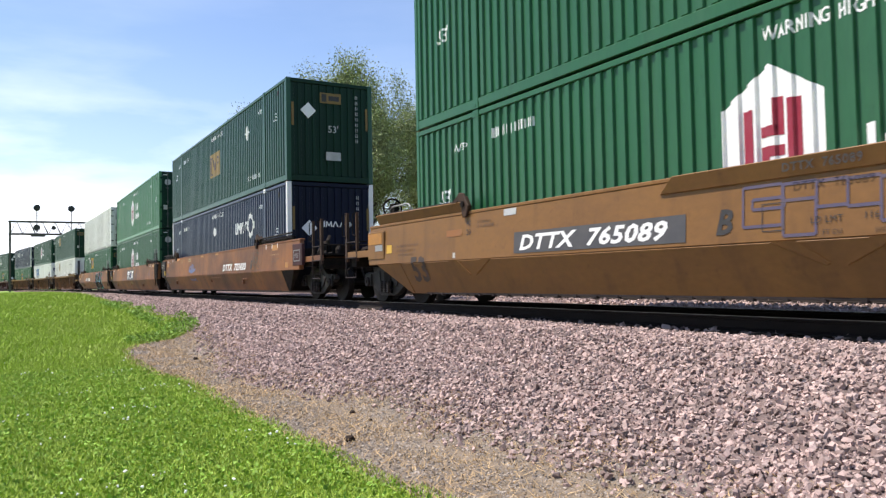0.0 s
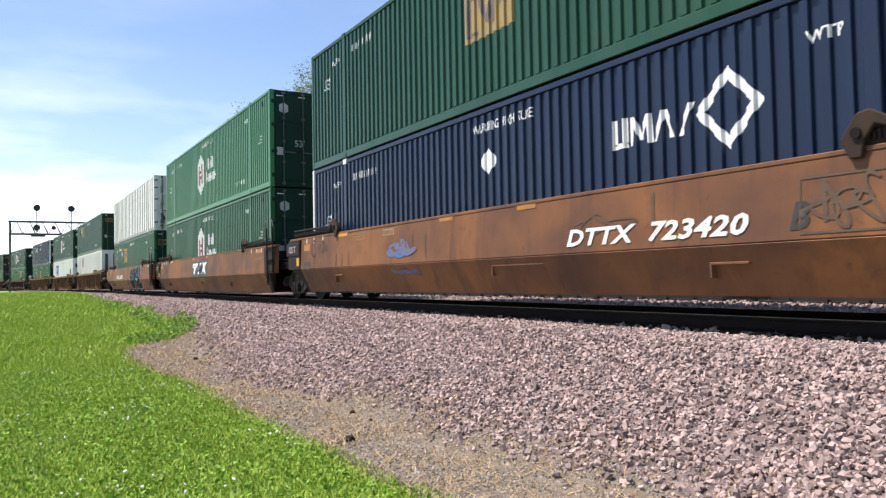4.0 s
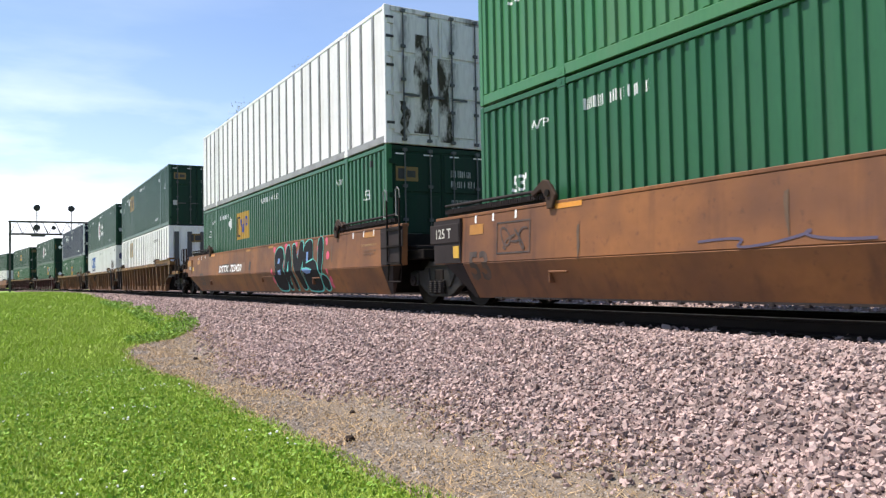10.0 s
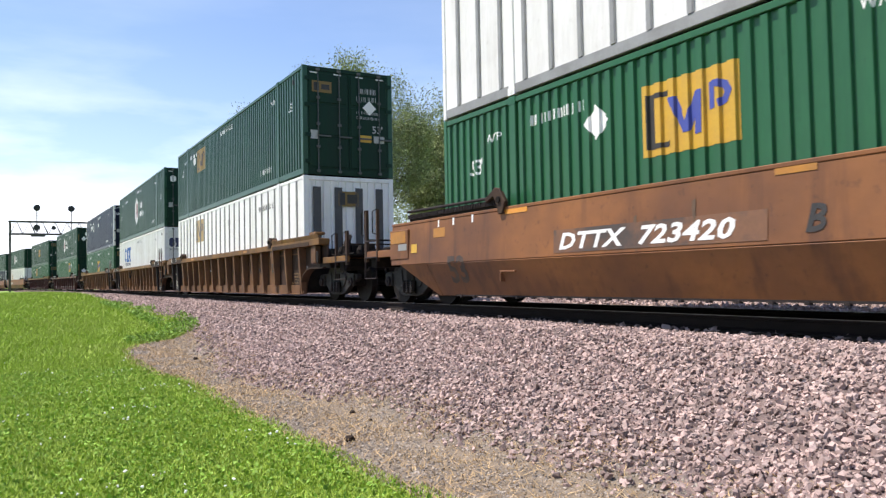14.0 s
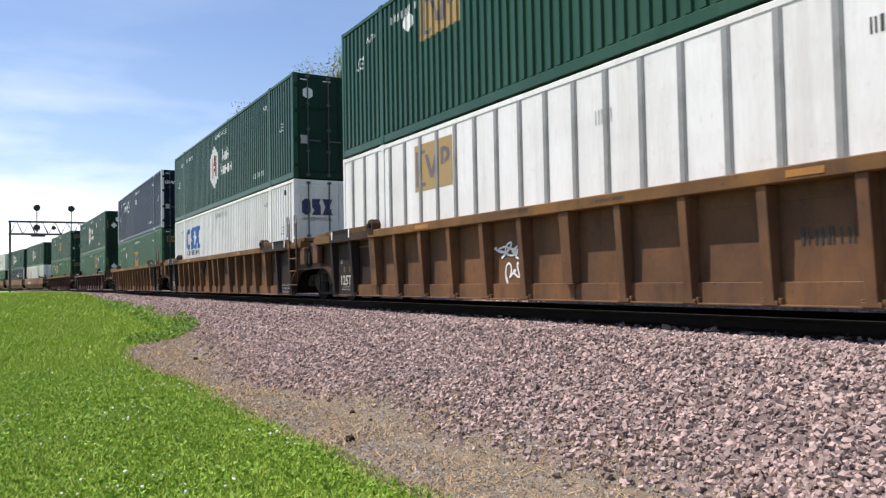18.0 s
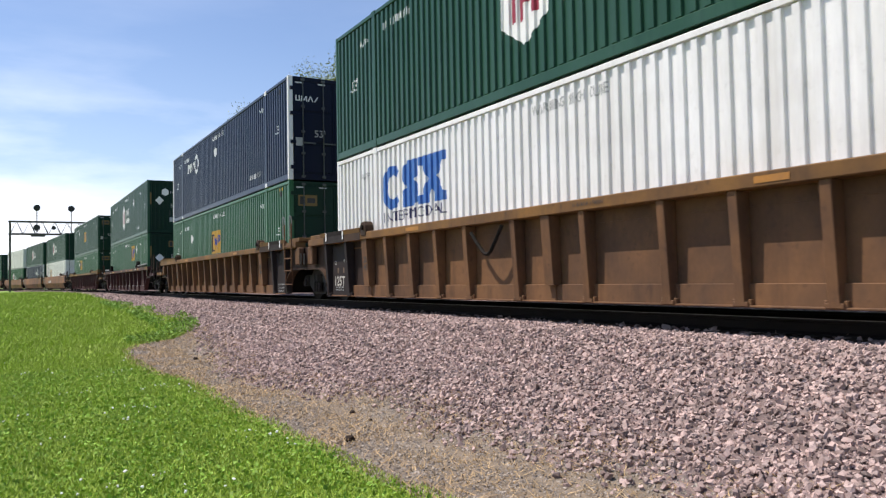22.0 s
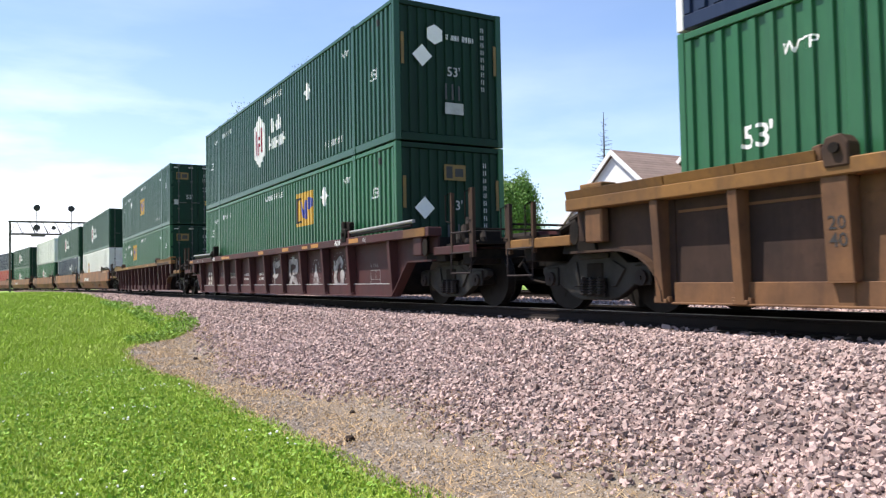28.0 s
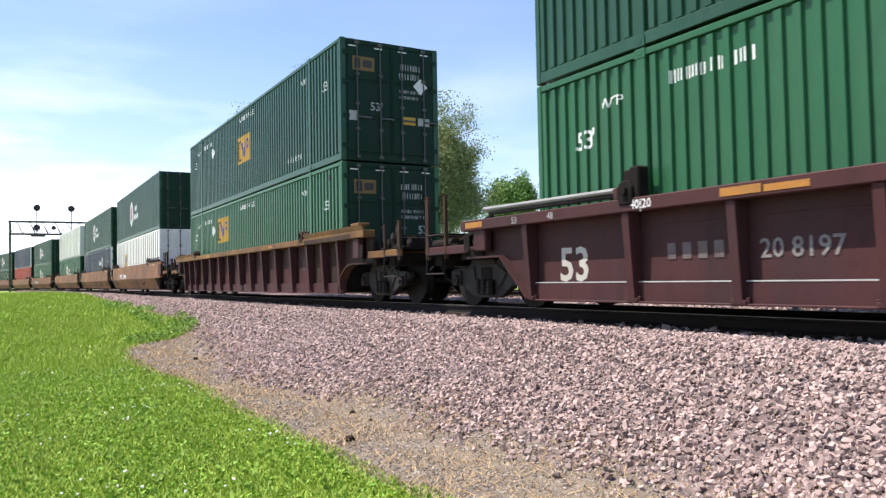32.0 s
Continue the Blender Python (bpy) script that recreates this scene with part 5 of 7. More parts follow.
def couple_end(car, s, mat, brake, tall=1.98, near=10.65, far=11.2, low=0.55):
    """The platform, railings, coupler and draft gear at a free end (s: -1 or 1)."""
    def X(x0, x1):
        return (x0, x1) if s > 0 else (-x1, -x0)
    part("end_platform", Form().box(*X(9.0, 11.05), -1.30, 1.30, 1.02, 1.08), mat, car, bevel=0.01)
    part("end_sill", Form().box(*X(10.85, 11.10), -1.42, 1.42, 0.78, 1.04), GRIME, car, bevel=0.015)
    part("center_sill", Form().box(*X(8.37, 11.2), -0.33, 0.33, 0.70, 1.02), GRIME, car, bevel=0.015)
    part("body_bolster", Form().hexa([(q[0] * s, q[1], q[2]) for q in ((9.55, -1.40, 0.86), (10.25, -1.40, 0.86), (10.25, 1.40, 0.86), (9.55, 1.40, 0.86), (9.6, -1.40, 1.02), (10.2, -1.40, 1.02), (10.2, 1.40, 1.02), (9.6, 1.40, 1.02))]), GRIME, car)
    f = Form().box(*X(11.1, 11.55), -0.14, 0.14, 0.72, 0.98)
    f.prism([(s * x, y) for x, y in ((11.5, -0.2), (11.86, -0.24), (11.92, -0.10), (11.74, 0.0), (11.9, 0.1), (11.88, 0.22), (11.5, 0.18))], "z", 0.66, 1.02)
    part("coupler", f, GRIME, car, "grimy knuckle coupler", bevel=0.02)
    part("air_hose", Form().tube([(s * 11.2, -0.45, 0.8), (s * 11.5, -0.46, 0.5), (s * 11.8, -0.42, 0.45)], 0.028), GRIME, car)
    part("bulkhead", Form().box(*X(8.30, 8.36), -1.30, 1.30, 0.30, 1.40), GRIME, car)
    part("side_channel", Form().box(*X(9.98, far + 0.06), -1.49, -1.43, 0.97, 1.11), mat, car, "channel along the platform", bevel=0.01)
    part("walkway_grating", Form().box(*X(near - 0.3, far + 0.1), -1.42, -0.6, 1.11, 1.15), GRIME, car)
    for x, y, top, w in ((near, -1.47, tall - 0.02, 0.025), (far, -1.47, tall, 0.055), (near, 1.47, tall - 0.02, 0.025), (far, 1.47, tall, 0.055)):
        part("railing_post", Form().box(*X(x - w, x + w), y - 0.03, y + 0.03, 0.90, top), DARK_BROWN, car)
    for x in (near, far):
        part("hand_iron", Form().tube([(s * x, -1.50, tall - 0.53), (s * x - 0.12, -1.53, tall - 0.50), (s * x - 0.12, -1.53, tall - 0.06), (s * x, -1.50, tall - 0.02)], 0.013), GRIME, car)
    for z in (0.98,) if tall < 1.8 else (0.98, 1.32):
        part("rung", Form().tube([(s * near, -1.50, z), (s * far, -1.50, z)], 0.017), PRIMER, car)
    part("stirrup", Form().tube([(s * near, -1.50, 0.98), (s * near, -1.51, low), (s * far, -1.51, low), (s * far, -1.50, 0.98)], 0.018), PRIMER, car)
    part("crossover_rail", Form().tube([(s * far, -1.47, 1.36), (s * far, 1.47, 1.36)], 0.02), GRIME, car)
    for i, (hx, hy, hz, r) in enumerate(((10.5, -1.25, 1.2, 0.05), (10.45, -1.1, 1.34, 0.06), (10.7, -1.2, 1.1, 0.045), (10.35, -0.95, 1.5, 0.05), (10.6, -0.8, 1.24, 0.06))):
        part("brake_rigging", Form().tube([(s * hx, hy, 1.06), (s * (hx - 0.06), hy, hz), (s * (hx - 0.25), hy + 0.12, hz + 0.12)], r, 7), GRIME, car)
    part("uncoupling_lever", Form().tube([(s * 11.15, -1.5, 0.7), (s * 11.15, -1.35, 0.86), (s * 11.15, -0.3, 0.9)], 0.016), GRIME, car)
    part("valve_box", Form().box(*X(9.9, 10.4), -0.9, -0.3, 1.08, 1.40), GRIME, car, bevel=0.015)
    part("air_tank", Form().disc("x", (0.35, 1.24), 0.15, s * 9.7, s * 10.5, 12), GRIME, car)
    part("brake_cylinder", Form().disc("x", (-1.0, 1.16), 0.045, s * 10.4, s * 10.75, 12), GRIME, car)
    if brake:
        w = Form()
        pts = [(s * 9.62, -1.12 + 0.205 * math.cos(k * math.pi / 8), 1.95 + 0.205 * math.sin(k * math.pi / 8)) for k in range(17)]
        w.tube(pts, 0.022, 6)
        wheel = part("brake_wheel", w, GRIME, car, "black spoked hand-brake wheel")
        for k in range(6):
            a = k * math.pi / 3
            part("spoke", Form().tube([(s * 9.62, -1.12 + 0.05 * math.cos(a), 1.95 + 0.05 * math.sin(a)), (s * 9.62, -1.12 + 0.20 * math.cos(a), 1.95 + 0.20 * math.sin(a))], 0.012, 5), GRIME, wheel)
        part("hub", Form().disc("x", (-1.12, 1.95), 0.06, s * 9.56, s * 9.68, 10), GRIME, wheel)
        part("hand_rail", Form().tube([(s * 9.1, -1.45, 1.60), (s * 9.1, -1.45, 1.86), (s * 8.95, -1.45, 1.92), (s * 8.3, -1.45, 1.92), (s * 8.2, -1.45, 1.86), (s * 8.2, -1.45, 1.70)], 0.018), GREY_POST, car)
        part("brake_stand", Form().box(*X(9.42, 9.58), -1.18, -1.06, 1.08, 2.05), GRIME, car, bevel=0.01)


def joint_end(car, s, mat, male):
    """The articulated end shared with the next unit."""
    def X(x0, x1):
        return (x0, x1) if s > 0 else (-x1, -x0)
    part("joint_plate", Form().box(*X(8.34, 9.35), -1.25, 1.25, 1.10, 1.17), PRIMER, car, bevel=0.01)
    part("center_sill", Form().box(*X(8.32, 9.80), -0.35, 0.35, 0.74, 1.10), GRIME, car, bevel=0.015)
    part("bulkhead", Form().box(*X(8.24, 8.30), -1.30, 1.30, 0.30, 1.45), GRIME, car)
    for y0, y1 in ((-1.30, -1.0), (1.0, 1.30)):
        part("side_bearing_arm", Form().box(*X(8.8, 9.7), y0, y1, 0.90, 1.08), GRIME, car, bevel=0.012)
    if male:
        part("hose", Form().tube([(s * 9.35, -0.9, 1.22), (s * 9.6, -1.0, 1.18), (s * 9.85, -1.0, 1.30), (s * 10.0, -0.95, 1.44)], 0.017), GREY_POST, car, "grey rubber air hose")


def crossbeams(car, mat):
    for i in range(9):
        x = -7.6 + i * 1.9
        part("cross_beam", lambda: Form().box(-0.12, 0.12, -1.30, 1.30, 0.24, 0.345), GRIME, car, key="cross_beam", at=pose(x, 0, 0))


def smooth_car(label, mat, left, right, spin, number=None, placard=False, number_x=-4.70, drop=0.0):
    car = thing("well_car", label, "well car", "well cars of the train")
    a = -9.85 if left == "free" else -9.32
    b = 9.85 if right == "free" else 9.32
    for m in (1, -1):
        f, g = upper_strake(a, b), lower_strake(-8.26, 8.40, -8.42, 8.42)
        c = Form().box(a, b, -1.537, -1.40, TOP - 0.05, TOP)
        fl = Form().box(-7.8, 7.8, -1.355, -1.28, LOW - 0.006, LOW + 0.02)
        for i in range(38):
            fl.box(-7.6 + i * 0.4 - 0.028, -7.6 + i * 0.4 + 0.028, -1.37, -1.31, LOW - 0.028, LOW + 0.01)
        if m < 0:
            for q in (f, g, c, fl):
                q.v = [(x, -y, z) for x, y, z in q.v]
        part("upper_side", f, mat, car, bevel=0.01)
        part("lower_side", g, mat, car, bevel=0.01)
        for s, kind in ((-1, left), (1, right)):
            e = lower_strake(*sorted((s * 8.27, s * 8.36) if s < 0 else (8.405, 8.50)), *sorted((s * 8.425, s * (8.95 if kind == "joint" else 9.45))))
            if m < 0:
                e.v = [(x, -y, z) for x, y, z in e.v]
            # Dark gusset colours hold both grime and the shade below the end panels.
            part("end_gusset", e, PRIMER if kind == "joint" else mat if s < 0 else GRIME, car)
        part("top_chord", c, mat, car, bevel=0.008)
        part("bottom_flange", fl, PRIMER, car, "bolted bottom flange")
    crossbeams(car, mat)
    for s, kind in ((-1, left), (1, right)):
        guide_rail(car, s * 6.15, s * (9.2 if kind == "free" else 9.0), mat)
        if kind == "free":
            couple_end(car, s, mat, s < 0 and spin and placard)
            part("end_panel", Form().box(*sorted((s * 9.12, s * 9.86) if s < 0 else (9.38, 10.10)), -1.580, -1.50, 0.90, 1.45), mat if s < 0 else MAROON, car, "bolted end panel", bevel=0.01)
            if s < 0:
                side_marks("reflector", plate(-9.82, -9.20, 1.20, 1.42), MARK_AMBER, car, -1.586, 1.0, "orange reflector patch")
                side_marks("data_plate", plate(-9.50, -9.16, 1.06, 1.18), GREY_POST, car, -1.586, 1.0)
                side_marks("inspection_tag", plate(-9.02, -8.80, 1.0, 1.16), MARK_YELLOW, car, label="yellow inspection tag")
        else:
            joint_end(car, s, mat, s > 0)
            part("end_panel", Form().box(*sorted((s * 8.44, s * 9.31)), -1.584, -1.53, 0.80, 1.53), PRIMER, car, "dark grey painted end panel")
            part("load_panel", Form().box(*sorted((s * 8.46, s * 9.42)), -1.60, -1.583, 1.14, 1.46), PRIMER, car, "dark grey load panel", bevel=0.008)
            if s < 0:
                side_marks("lettering", shift(letters("125 T", 0.165, bold=0.012), -9.20, 0, 1.225), CREAM, car, -1.604, 1.0, "white words 125 T")
            else:
                ladder(car, 8.80, 1.56, GRIME)
    for x in () if placard else (-8.05, -7.55, -6.95, 6.95, 7.5, 8.0):
        side_marks("spacing_mark", plate(x, x + 0.05, 1.42, 1.55), MARK_WHITE, car)
    if not placard:
        side_marks("reflector", plate(-6.0, -5.45, 1.47, 1.56), MARK_ORANGE, car, label="orange reflector strip")
    if not placard:
        side_marks("reflector", plate(7.52, 8.08, 1.40, 1.51), MARK_AMBER, car, label="amber reflector strip")
        for i, (bx, bz, bw) in enumerate(((7.42, 1.22, 0.78), (7.52, 1.10, 0.66), (7.52, 1.03, 0.60))):
            side_marks("code_strip", shift(bars(bw, 0.05, 240 + i), bx, 0, bz), SPRAY_CREAM if not i else MARK_DUSKY, car)
        for i in range(5):
            rnd = random.Random(400 + i + len(label))
            rx, rz = rnd.uniform(-6.5, 7.0), rnd.uniform(0.95, 1.45)
            side_marks("rust_streak", poly([(rx, rz), (rx + 0.05, rz + 0.02), (rx + 0.045, rz - 0.12), (rx + 0.06, rz - rnd.uniform(0.25, 0.55)), (rx + 0.02, rz - rnd.uniform(0.2, 0.5)), (rx - 0.01, rz - 0.1)]), MARK_DUSKY, car)
    for rx in (-1.38, 0.92):
        side_marks("reflector", plate(rx, rx + 0.45, 1.47, 1.535), MARK_AMBER, car, label="worn amber reflector strip")
    if not placard:
        side_marks("reflector", plate(-8.2, -7.8, 1.24, 1.40), MARK_AMBER, car, label="orange reflector patch")
    if placard:
        for mid in (-5.98, 0.24, 6.46):
            for q in (-1, 1):
                g = [(mid + q * 0.64, 0.79), (mid + q * 0.36, 0.79), (mid + q * 0.07, 0.57), (mid + q * 0.10, 0.55)]
                part("gusset", Form().hexa([(px, -1.585 + 0.39 * (0.79 - pz), pz) for px, pz in g] + [(px, -1.555 + 0.39 * (0.79 - pz), pz - 0.01) for px, pz in g]), mat, car)
    for x0, x1, z in () if placard else ((-6.2, -5.8, 0.60), (0.2, 1.5, 0.66), (4.4, 4.9, 0.58)):
        f = Form().box(x0, x1, -1.53, -1.47, z, z + 0.03).box(x0, x0 + 0.03, -1.53, -1.44, z - 0.14, z)
        part("jacking_pad", f, mat, car, bevel=0.006)
    side_marks("lettering", shift(letters("53", 0.44, bold=0.03), -8.22 if left == "joint" else -8.02 if placard else -7.72, 0, 0.53 if left == "joint" else 0.46), MARK_STENCIL, car, label="faded dark figures 53")
    if number:
        if placard:
            side_marks("number_placard", plate(-4.72, -1.46, 0.84, 1.15), MARK_GREY, car, label="dark grey number placard")
        elif number_x < 0:
            side_marks("number_placard", plate(-4.82, -1.46, 0.84, 1.15), MARK_WORN, car, label="worn dark number placard")
        w = letters("DTTX  " + number, 0.215, slant=0.25, bold=0.03, space=1.05)
        width = max(q[0] for q in w.v)
        f = shift(w, -4.58 if placard else number_x, 0, 0.89, sx=2.86 / width)
        ob = side_marks("lettering", f, MARK_WHITE, car, label="white italic car number")
        ob.location.y = -0.004
        side_marks("lettering", shift(letters("B", 0.26, slant=0.25, bold=0.03), -1.05 if number_x < 0 else 5.4, 0, 0.90), MARK_BLACK, car)
    if left == "joint":
        part("yellow_tag", Form().box(-8.66, -8.48, -1.592, -1.57, 0.88, 1.08), MARK_YELLOW, car, "yellow inspection tag")
    if left == "free":
        truck(car, -9.93, spin, drop)
    truck(car, 9.93, spin, drop)
    return car


def arch_line(curved):
    """The edge of the side over a truck, from the well's foot outwards."""
    if curved:
        return [(8.36 + 0.80 * (1 - math.cos(math.pi / 2 * k / 8)), 0.24 + 0.62 * math.sin(math.pi / 2 * k / 8)) for k in range(9)] + [(9.96, 0.855)]
    return [(8.30, 0.23), (8.98, 0.87), (9.92, 0.87)]


def arch_form(s, curved):
    """The lip that follows the cut over a truck."""
    line = arch_line(curved)
    ring = line + [(x, z + 0.03) for x, z in line[::-1]]
    return Form().prism([(s * x, z) for x, z in ring], "y", -1.50, -1.30)


def end_sheet_form(s, curved, under):
    """The side sheet between a well and its end, cut out over the truck."""
    line = arch_line(curved)
    return Form().prism([(s * x, z) for x, z in [(8.25, 0.24)] + [(x, z + 0.01) for x, z in line] + [(line[-1][0], under), (8.25, under)]], "y", -1.36, -1.32)


def ribbed_car(label, chord, panel, left, right, spin, curved=True, drop=0.065, under=1.42, over=1.575, places=None):
    car = thing("well_car", label, "well car", "well cars of the train")
    a = -9.96 if left == "free" else -9.45
    b = 9.96 if right == "free" else 9.45
    for m in (1, -1):
        def turn(f):
            if m < 0:
                f.v = [(x, -y, z) for x, y, z in f.v]
            return f
        part("top_chord", turn(Form().box(a, b, -1.58, -1.30, under, over)), chord, car, bevel=0.012)
        reach = 6.2 if chord is OCHRE and curved else 8.25
        part("side_wall", turn(Form().box(-reach, reach, -1.34, -1.30, LOW, under)), panel, car)
        if reach < 8:
            for e0, e1 in ((-8.25, -6.2), (6.2, 8.25)):
                part("side_wall", turn(Form().box(e0, e1, -1.34, -1.30, LOW, under)), END_BROWN, car, "darker end stretch of the side")
        for s, e in ((-1, a), (1, b)):
            sheet = end_sheet_form(s, curved, under)
            part("end_sheet", turn(sheet), END_BROWN if chord is OCHRE and curved else panel, car)
        part("bottom_chord", turn(Form().box(-8.25, 8.25, -1.40, -1.34, LOW, 0.46)), panel, car, bevel=0.006)
        part("bottom_flange", turn(Form().box(-8.25, 8.25, -1.46, -1.30, LOW - 0.012, LOW + 0.012)), panel, car, bevel=0.006)
        if places is None:
            places = [i * 1.03 for i in range(-6, 7)] + [-8.4, -7.3, 7.3, 8.4] if curved else [i * 1.545 for i in range(-4, 5)] + [-8.25, 8.25]
        for x in places:
            broad = curved and (abs(abs(x) - 6.2) < 0.1 or abs(x) < 0.1)
            wide = (0.13 if abs(x) > 1 else 0.10) if broad else 0.06
            foot, lean_at = (0.46, -1.495) if broad else (LOW, -1.48)
            rib = Form().hexa(((x - wide, lean_at, foot), (x + wide, lean_at, foot), (x + wide, -1.35, foot), (x - wide, -1.35, foot), (x - wide, -1.555, under), (x + wide, -1.555, under), (x + wide, -1.35, under), (x - wide, -1.35, under)))
            if broad:
                rib.box(x - wide + 0.05, x + wide - 0.05, -1.42, -1.35, LOW, foot)
                rib.box(x - wide - 0.01, x + wide + 0.01, -1.50, -1.40, foot - 0.012, foot)
            else:
                rib.box(x - wide - 0.035, x + wide + 0.035, -1.48, -1.40, LOW, LOW + 0.05)
                for q in (-1, 1):
                    rib.box(x + q * 0.10 - 0.02, x + q * 0.10 + 0.02, -1.455, -1.40, LOW + 0.012, LOW + 0.075)
            part("rib", turn(rib), chord if chord is not OCHRE else PRIMER if curved and abs(x) > 7 and (left if x < 0 else right) == "joint" else panel, car, bevel=0.006)
        part("panel_seam", turn(Form().box(-8.2, 8.2, -1.352, -1.34, under - 0.16, under - 0.13)), panel, car)
    crossbeams(car, panel)
    for s, kind in ((-1, left), (1, right)):
        part("fender", arch_form(s, curved), DARK_BROWN if chord is OCHRE else panel, car)
        part("end_post", Form().prism([(s * x, z) for x, z in ((9.30, 0.98), (9.62, 0.98), (9.62, 1.42), (9.30, under))], "y", -1.54, -1.40), panel, car, bevel=0.02)
        part("step_slot", Form().prism([(s * 9.80 + 0.085 * math.cos(q * math.pi / 8), (1.18 if q < 9 else 1.06) + 0.09 * math.sin(q * math.pi / 8)) for q in range(16)], "y", -1.568, -1.552), GRIME, car)
        if kind == "free":
            couple_end(car, s, chord, False, *((1.66, 10.80, 11.42, 0.58) if chord is OCHRE else (2.03, 10.62, 11.25, 0.64)))
        else:
            joint_end(car, s, chord, s > 0)
            part("walkway_step", Form().box(*sorted((s * 8.7, s * 9.5)), -1.50, -0.9, 1.58, 1.68), chord, car, bevel=0.012)
        if chord is OCHRE:
            outer = 9.94 if kind == "free" else 8.62
            steps = [6.32, 7.22, 8.20, outer]
            for q, r in zip(steps, steps[1:]):
                part("guide_plate", Form().hexa([(s * px, py, pz) for px, py, pz in ((q + 0.01, -1.575, over), (r - 0.01, -1.575, over), (r - 0.01, -1.50, over), (q + 0.01, -1.50, over), (q + 0.01, -1.60, over + 0.10), (r - 0.01, -1.60, over + 0.10), (r - 0.01, -1.585, over + 0.105), (q + 0.01, -1.585, over + 0.105))]), chord if kind == "free" or q < 7 or q > 8 else PRIMER, car, "leaning guide plate on the chord")
            if kind == "free":
                part("guide_block", Form().box(*sorted((s * 9.25, s * 9.68)), -1.56, -1.30, over + 0.10, over + 0.17), chord, car, bevel=0.015)
        if s > 0 and kind == "joint":
            ladder(car, 8.70, 1.56, BROWN if chord is OCHRE else GRIME)
        part("lock_bracket", Form().prism([(s * x, z) for x, z in ((6.00, over - 0.08), (6.00, over + 0.13), (6.07, over + 0.22), (6.22, over + 0.20), (6.27, over + 0.08), (6.24, over - 0.08))], "y", -1.60, -1.40), GRIME if chord is not OCHRE else DARK_BROWN, car, "locking bracket", bevel=0.015)
        part("bracket_pin", Form().disc("y", (s * 6.12, over + 0.09), 0.05, -1.64, -1.60, 10), GRIME, car)
        part("bracket_hook", Form().prism([(s * x, z) for x, z in ((6.28, over), (6.28, over + 0.16), (6.38, over + 0.14), (6.36, over))], "y", -1.56, -1.42), panel, car, bevel=0.01)
        if chord is not OCHRE:
            part("guide_rail", Form().tube([(s * 6.4, -1.50, over + 0.06), (s * 9.2, -1.50, over + 0.08)], 0.03, 8), PRIMER, car, "pipe guide rail")
        if chord is OCHRE and kind == "free" and s > 0:
            part("chord_plate", Form().box(6.36, 9.28, -1.586, -1.576, 1.424, 1.52), DARK_BROWN, car, "dark brown chord plate")
        if chord is OCHRE and kind == "joint":
            part("chord_plate", Form().box(*sorted((s * 7.22, s * 8.40)), -1.588, -1.45, 1.424, 1.581), PRIMER, car, "dark painted stretch of the chord")
            part("chord_plate", Form().box(*sorted((s * 6.30, s * 7.21)), -1.588, -1.45, 1.424, 1.579), DARK_BROWN, car, "dark brown chord plate")
        if kind == "free":
            continue
        side_marks("spacing_mark", plate(s * 7.24, s * 7.24 + 0.06, under + 0.06, over + 0.09), MARK_WHITE, car, -1.606, 1.0)
        side_marks("spacing_mark", plate(s * 8.22, s * 8.22 + 0.06, under + 0.06, over + 0.09), MARK_WHITE, car, -1.606, 1.0)
    side_marks("reflector", plate(-4.2, -3.7, under + 0.04, under + 0.11), MARK_AMBER, car, -1.586, 1.0, "orange reflector strip")
    side_marks("reflector", plate(3.4, 3.8, under + 0.04, under + 0.11), MARK_AMBER, car, -1.586, 1.0, "orange reflector strip")
    side_marks("code_strip", shift(bars(0.62, 0.05, 23), 0.6, 0, under + 0.06), MARK_BLACK, car, -1.586, 1.0)
    if curved and left == "joint":
        side_marks("load_panel", plate(-8.28, -7.42, 0.23, 1.36), PRIMER, car, -1.408, 1.0, "dark grey data panel")
        side_marks("lettering", shift(letters("125T", 0.215, bold=0.02), -8.12, 0, 0.46), CREAM, car, -1.412, 1.0, "cream load figures 125T")
        for text, px, pz in (("53", -8.14, 0.94), ("48", -7.62, 0.98)):
            side_marks("lettering", shift(letters(text, 0.085), px, 0, pz), MARK_FADED, car, -1.412, 1.0)
        for px in (-7.98, -7.66):
            side_marks("stencil_mark", plate(px, px + 0.09, 0.74, 0.86), MARK_DUSKY, car, -1.412, 1.0)
        for i in range(2):
            side_marks("code_strip", shift(bars(0.5, 0.035, 66 + i), -8.1, 0, 0.40 - 0.06 * i), MARK_FADED, car, -1.412, 1.0)
    if curved:
        for px in (-6.26, 6.10):
            for text, pz in (("20", 0.94), ("40", 0.78)):
                f = shift(letters(text, 0.13, bold=0.01), px, 0, pz)
                f.v = [(q[0], -0.0625 * (q[2] - 0.46), q[2]) for q in f.v]
                side_marks("lettering", f, MARK_BLACK, car, -1.499, 1.0)
    if left == "free":
        truck(car, -9.93, spin, drop)
    truck(car, 9.93, spin, drop)
    return car


MOVERS = []


def ride(ob, x, z=0.0):
    """Notes a thing that rides the train: its middle at x when the clip starts."""
    MOVERS.append((ob, x, z))
    return ob


FLOOR_Z = 0.375
STACK_Z = FLOOR_Z + TALL + 0.022


def graffiti(car, text, x, z, height, mat, squeeze=1.0, bold=0.0, slant=0.0, lean=0.0, y=-1.545, label=""):
    return side_marks("graffiti", shift(letters(text, height, slant, bold, 0.9), x, 0, z, sx=squeeze), mat, car, y, lean, label or "sprayed graffiti lettering")


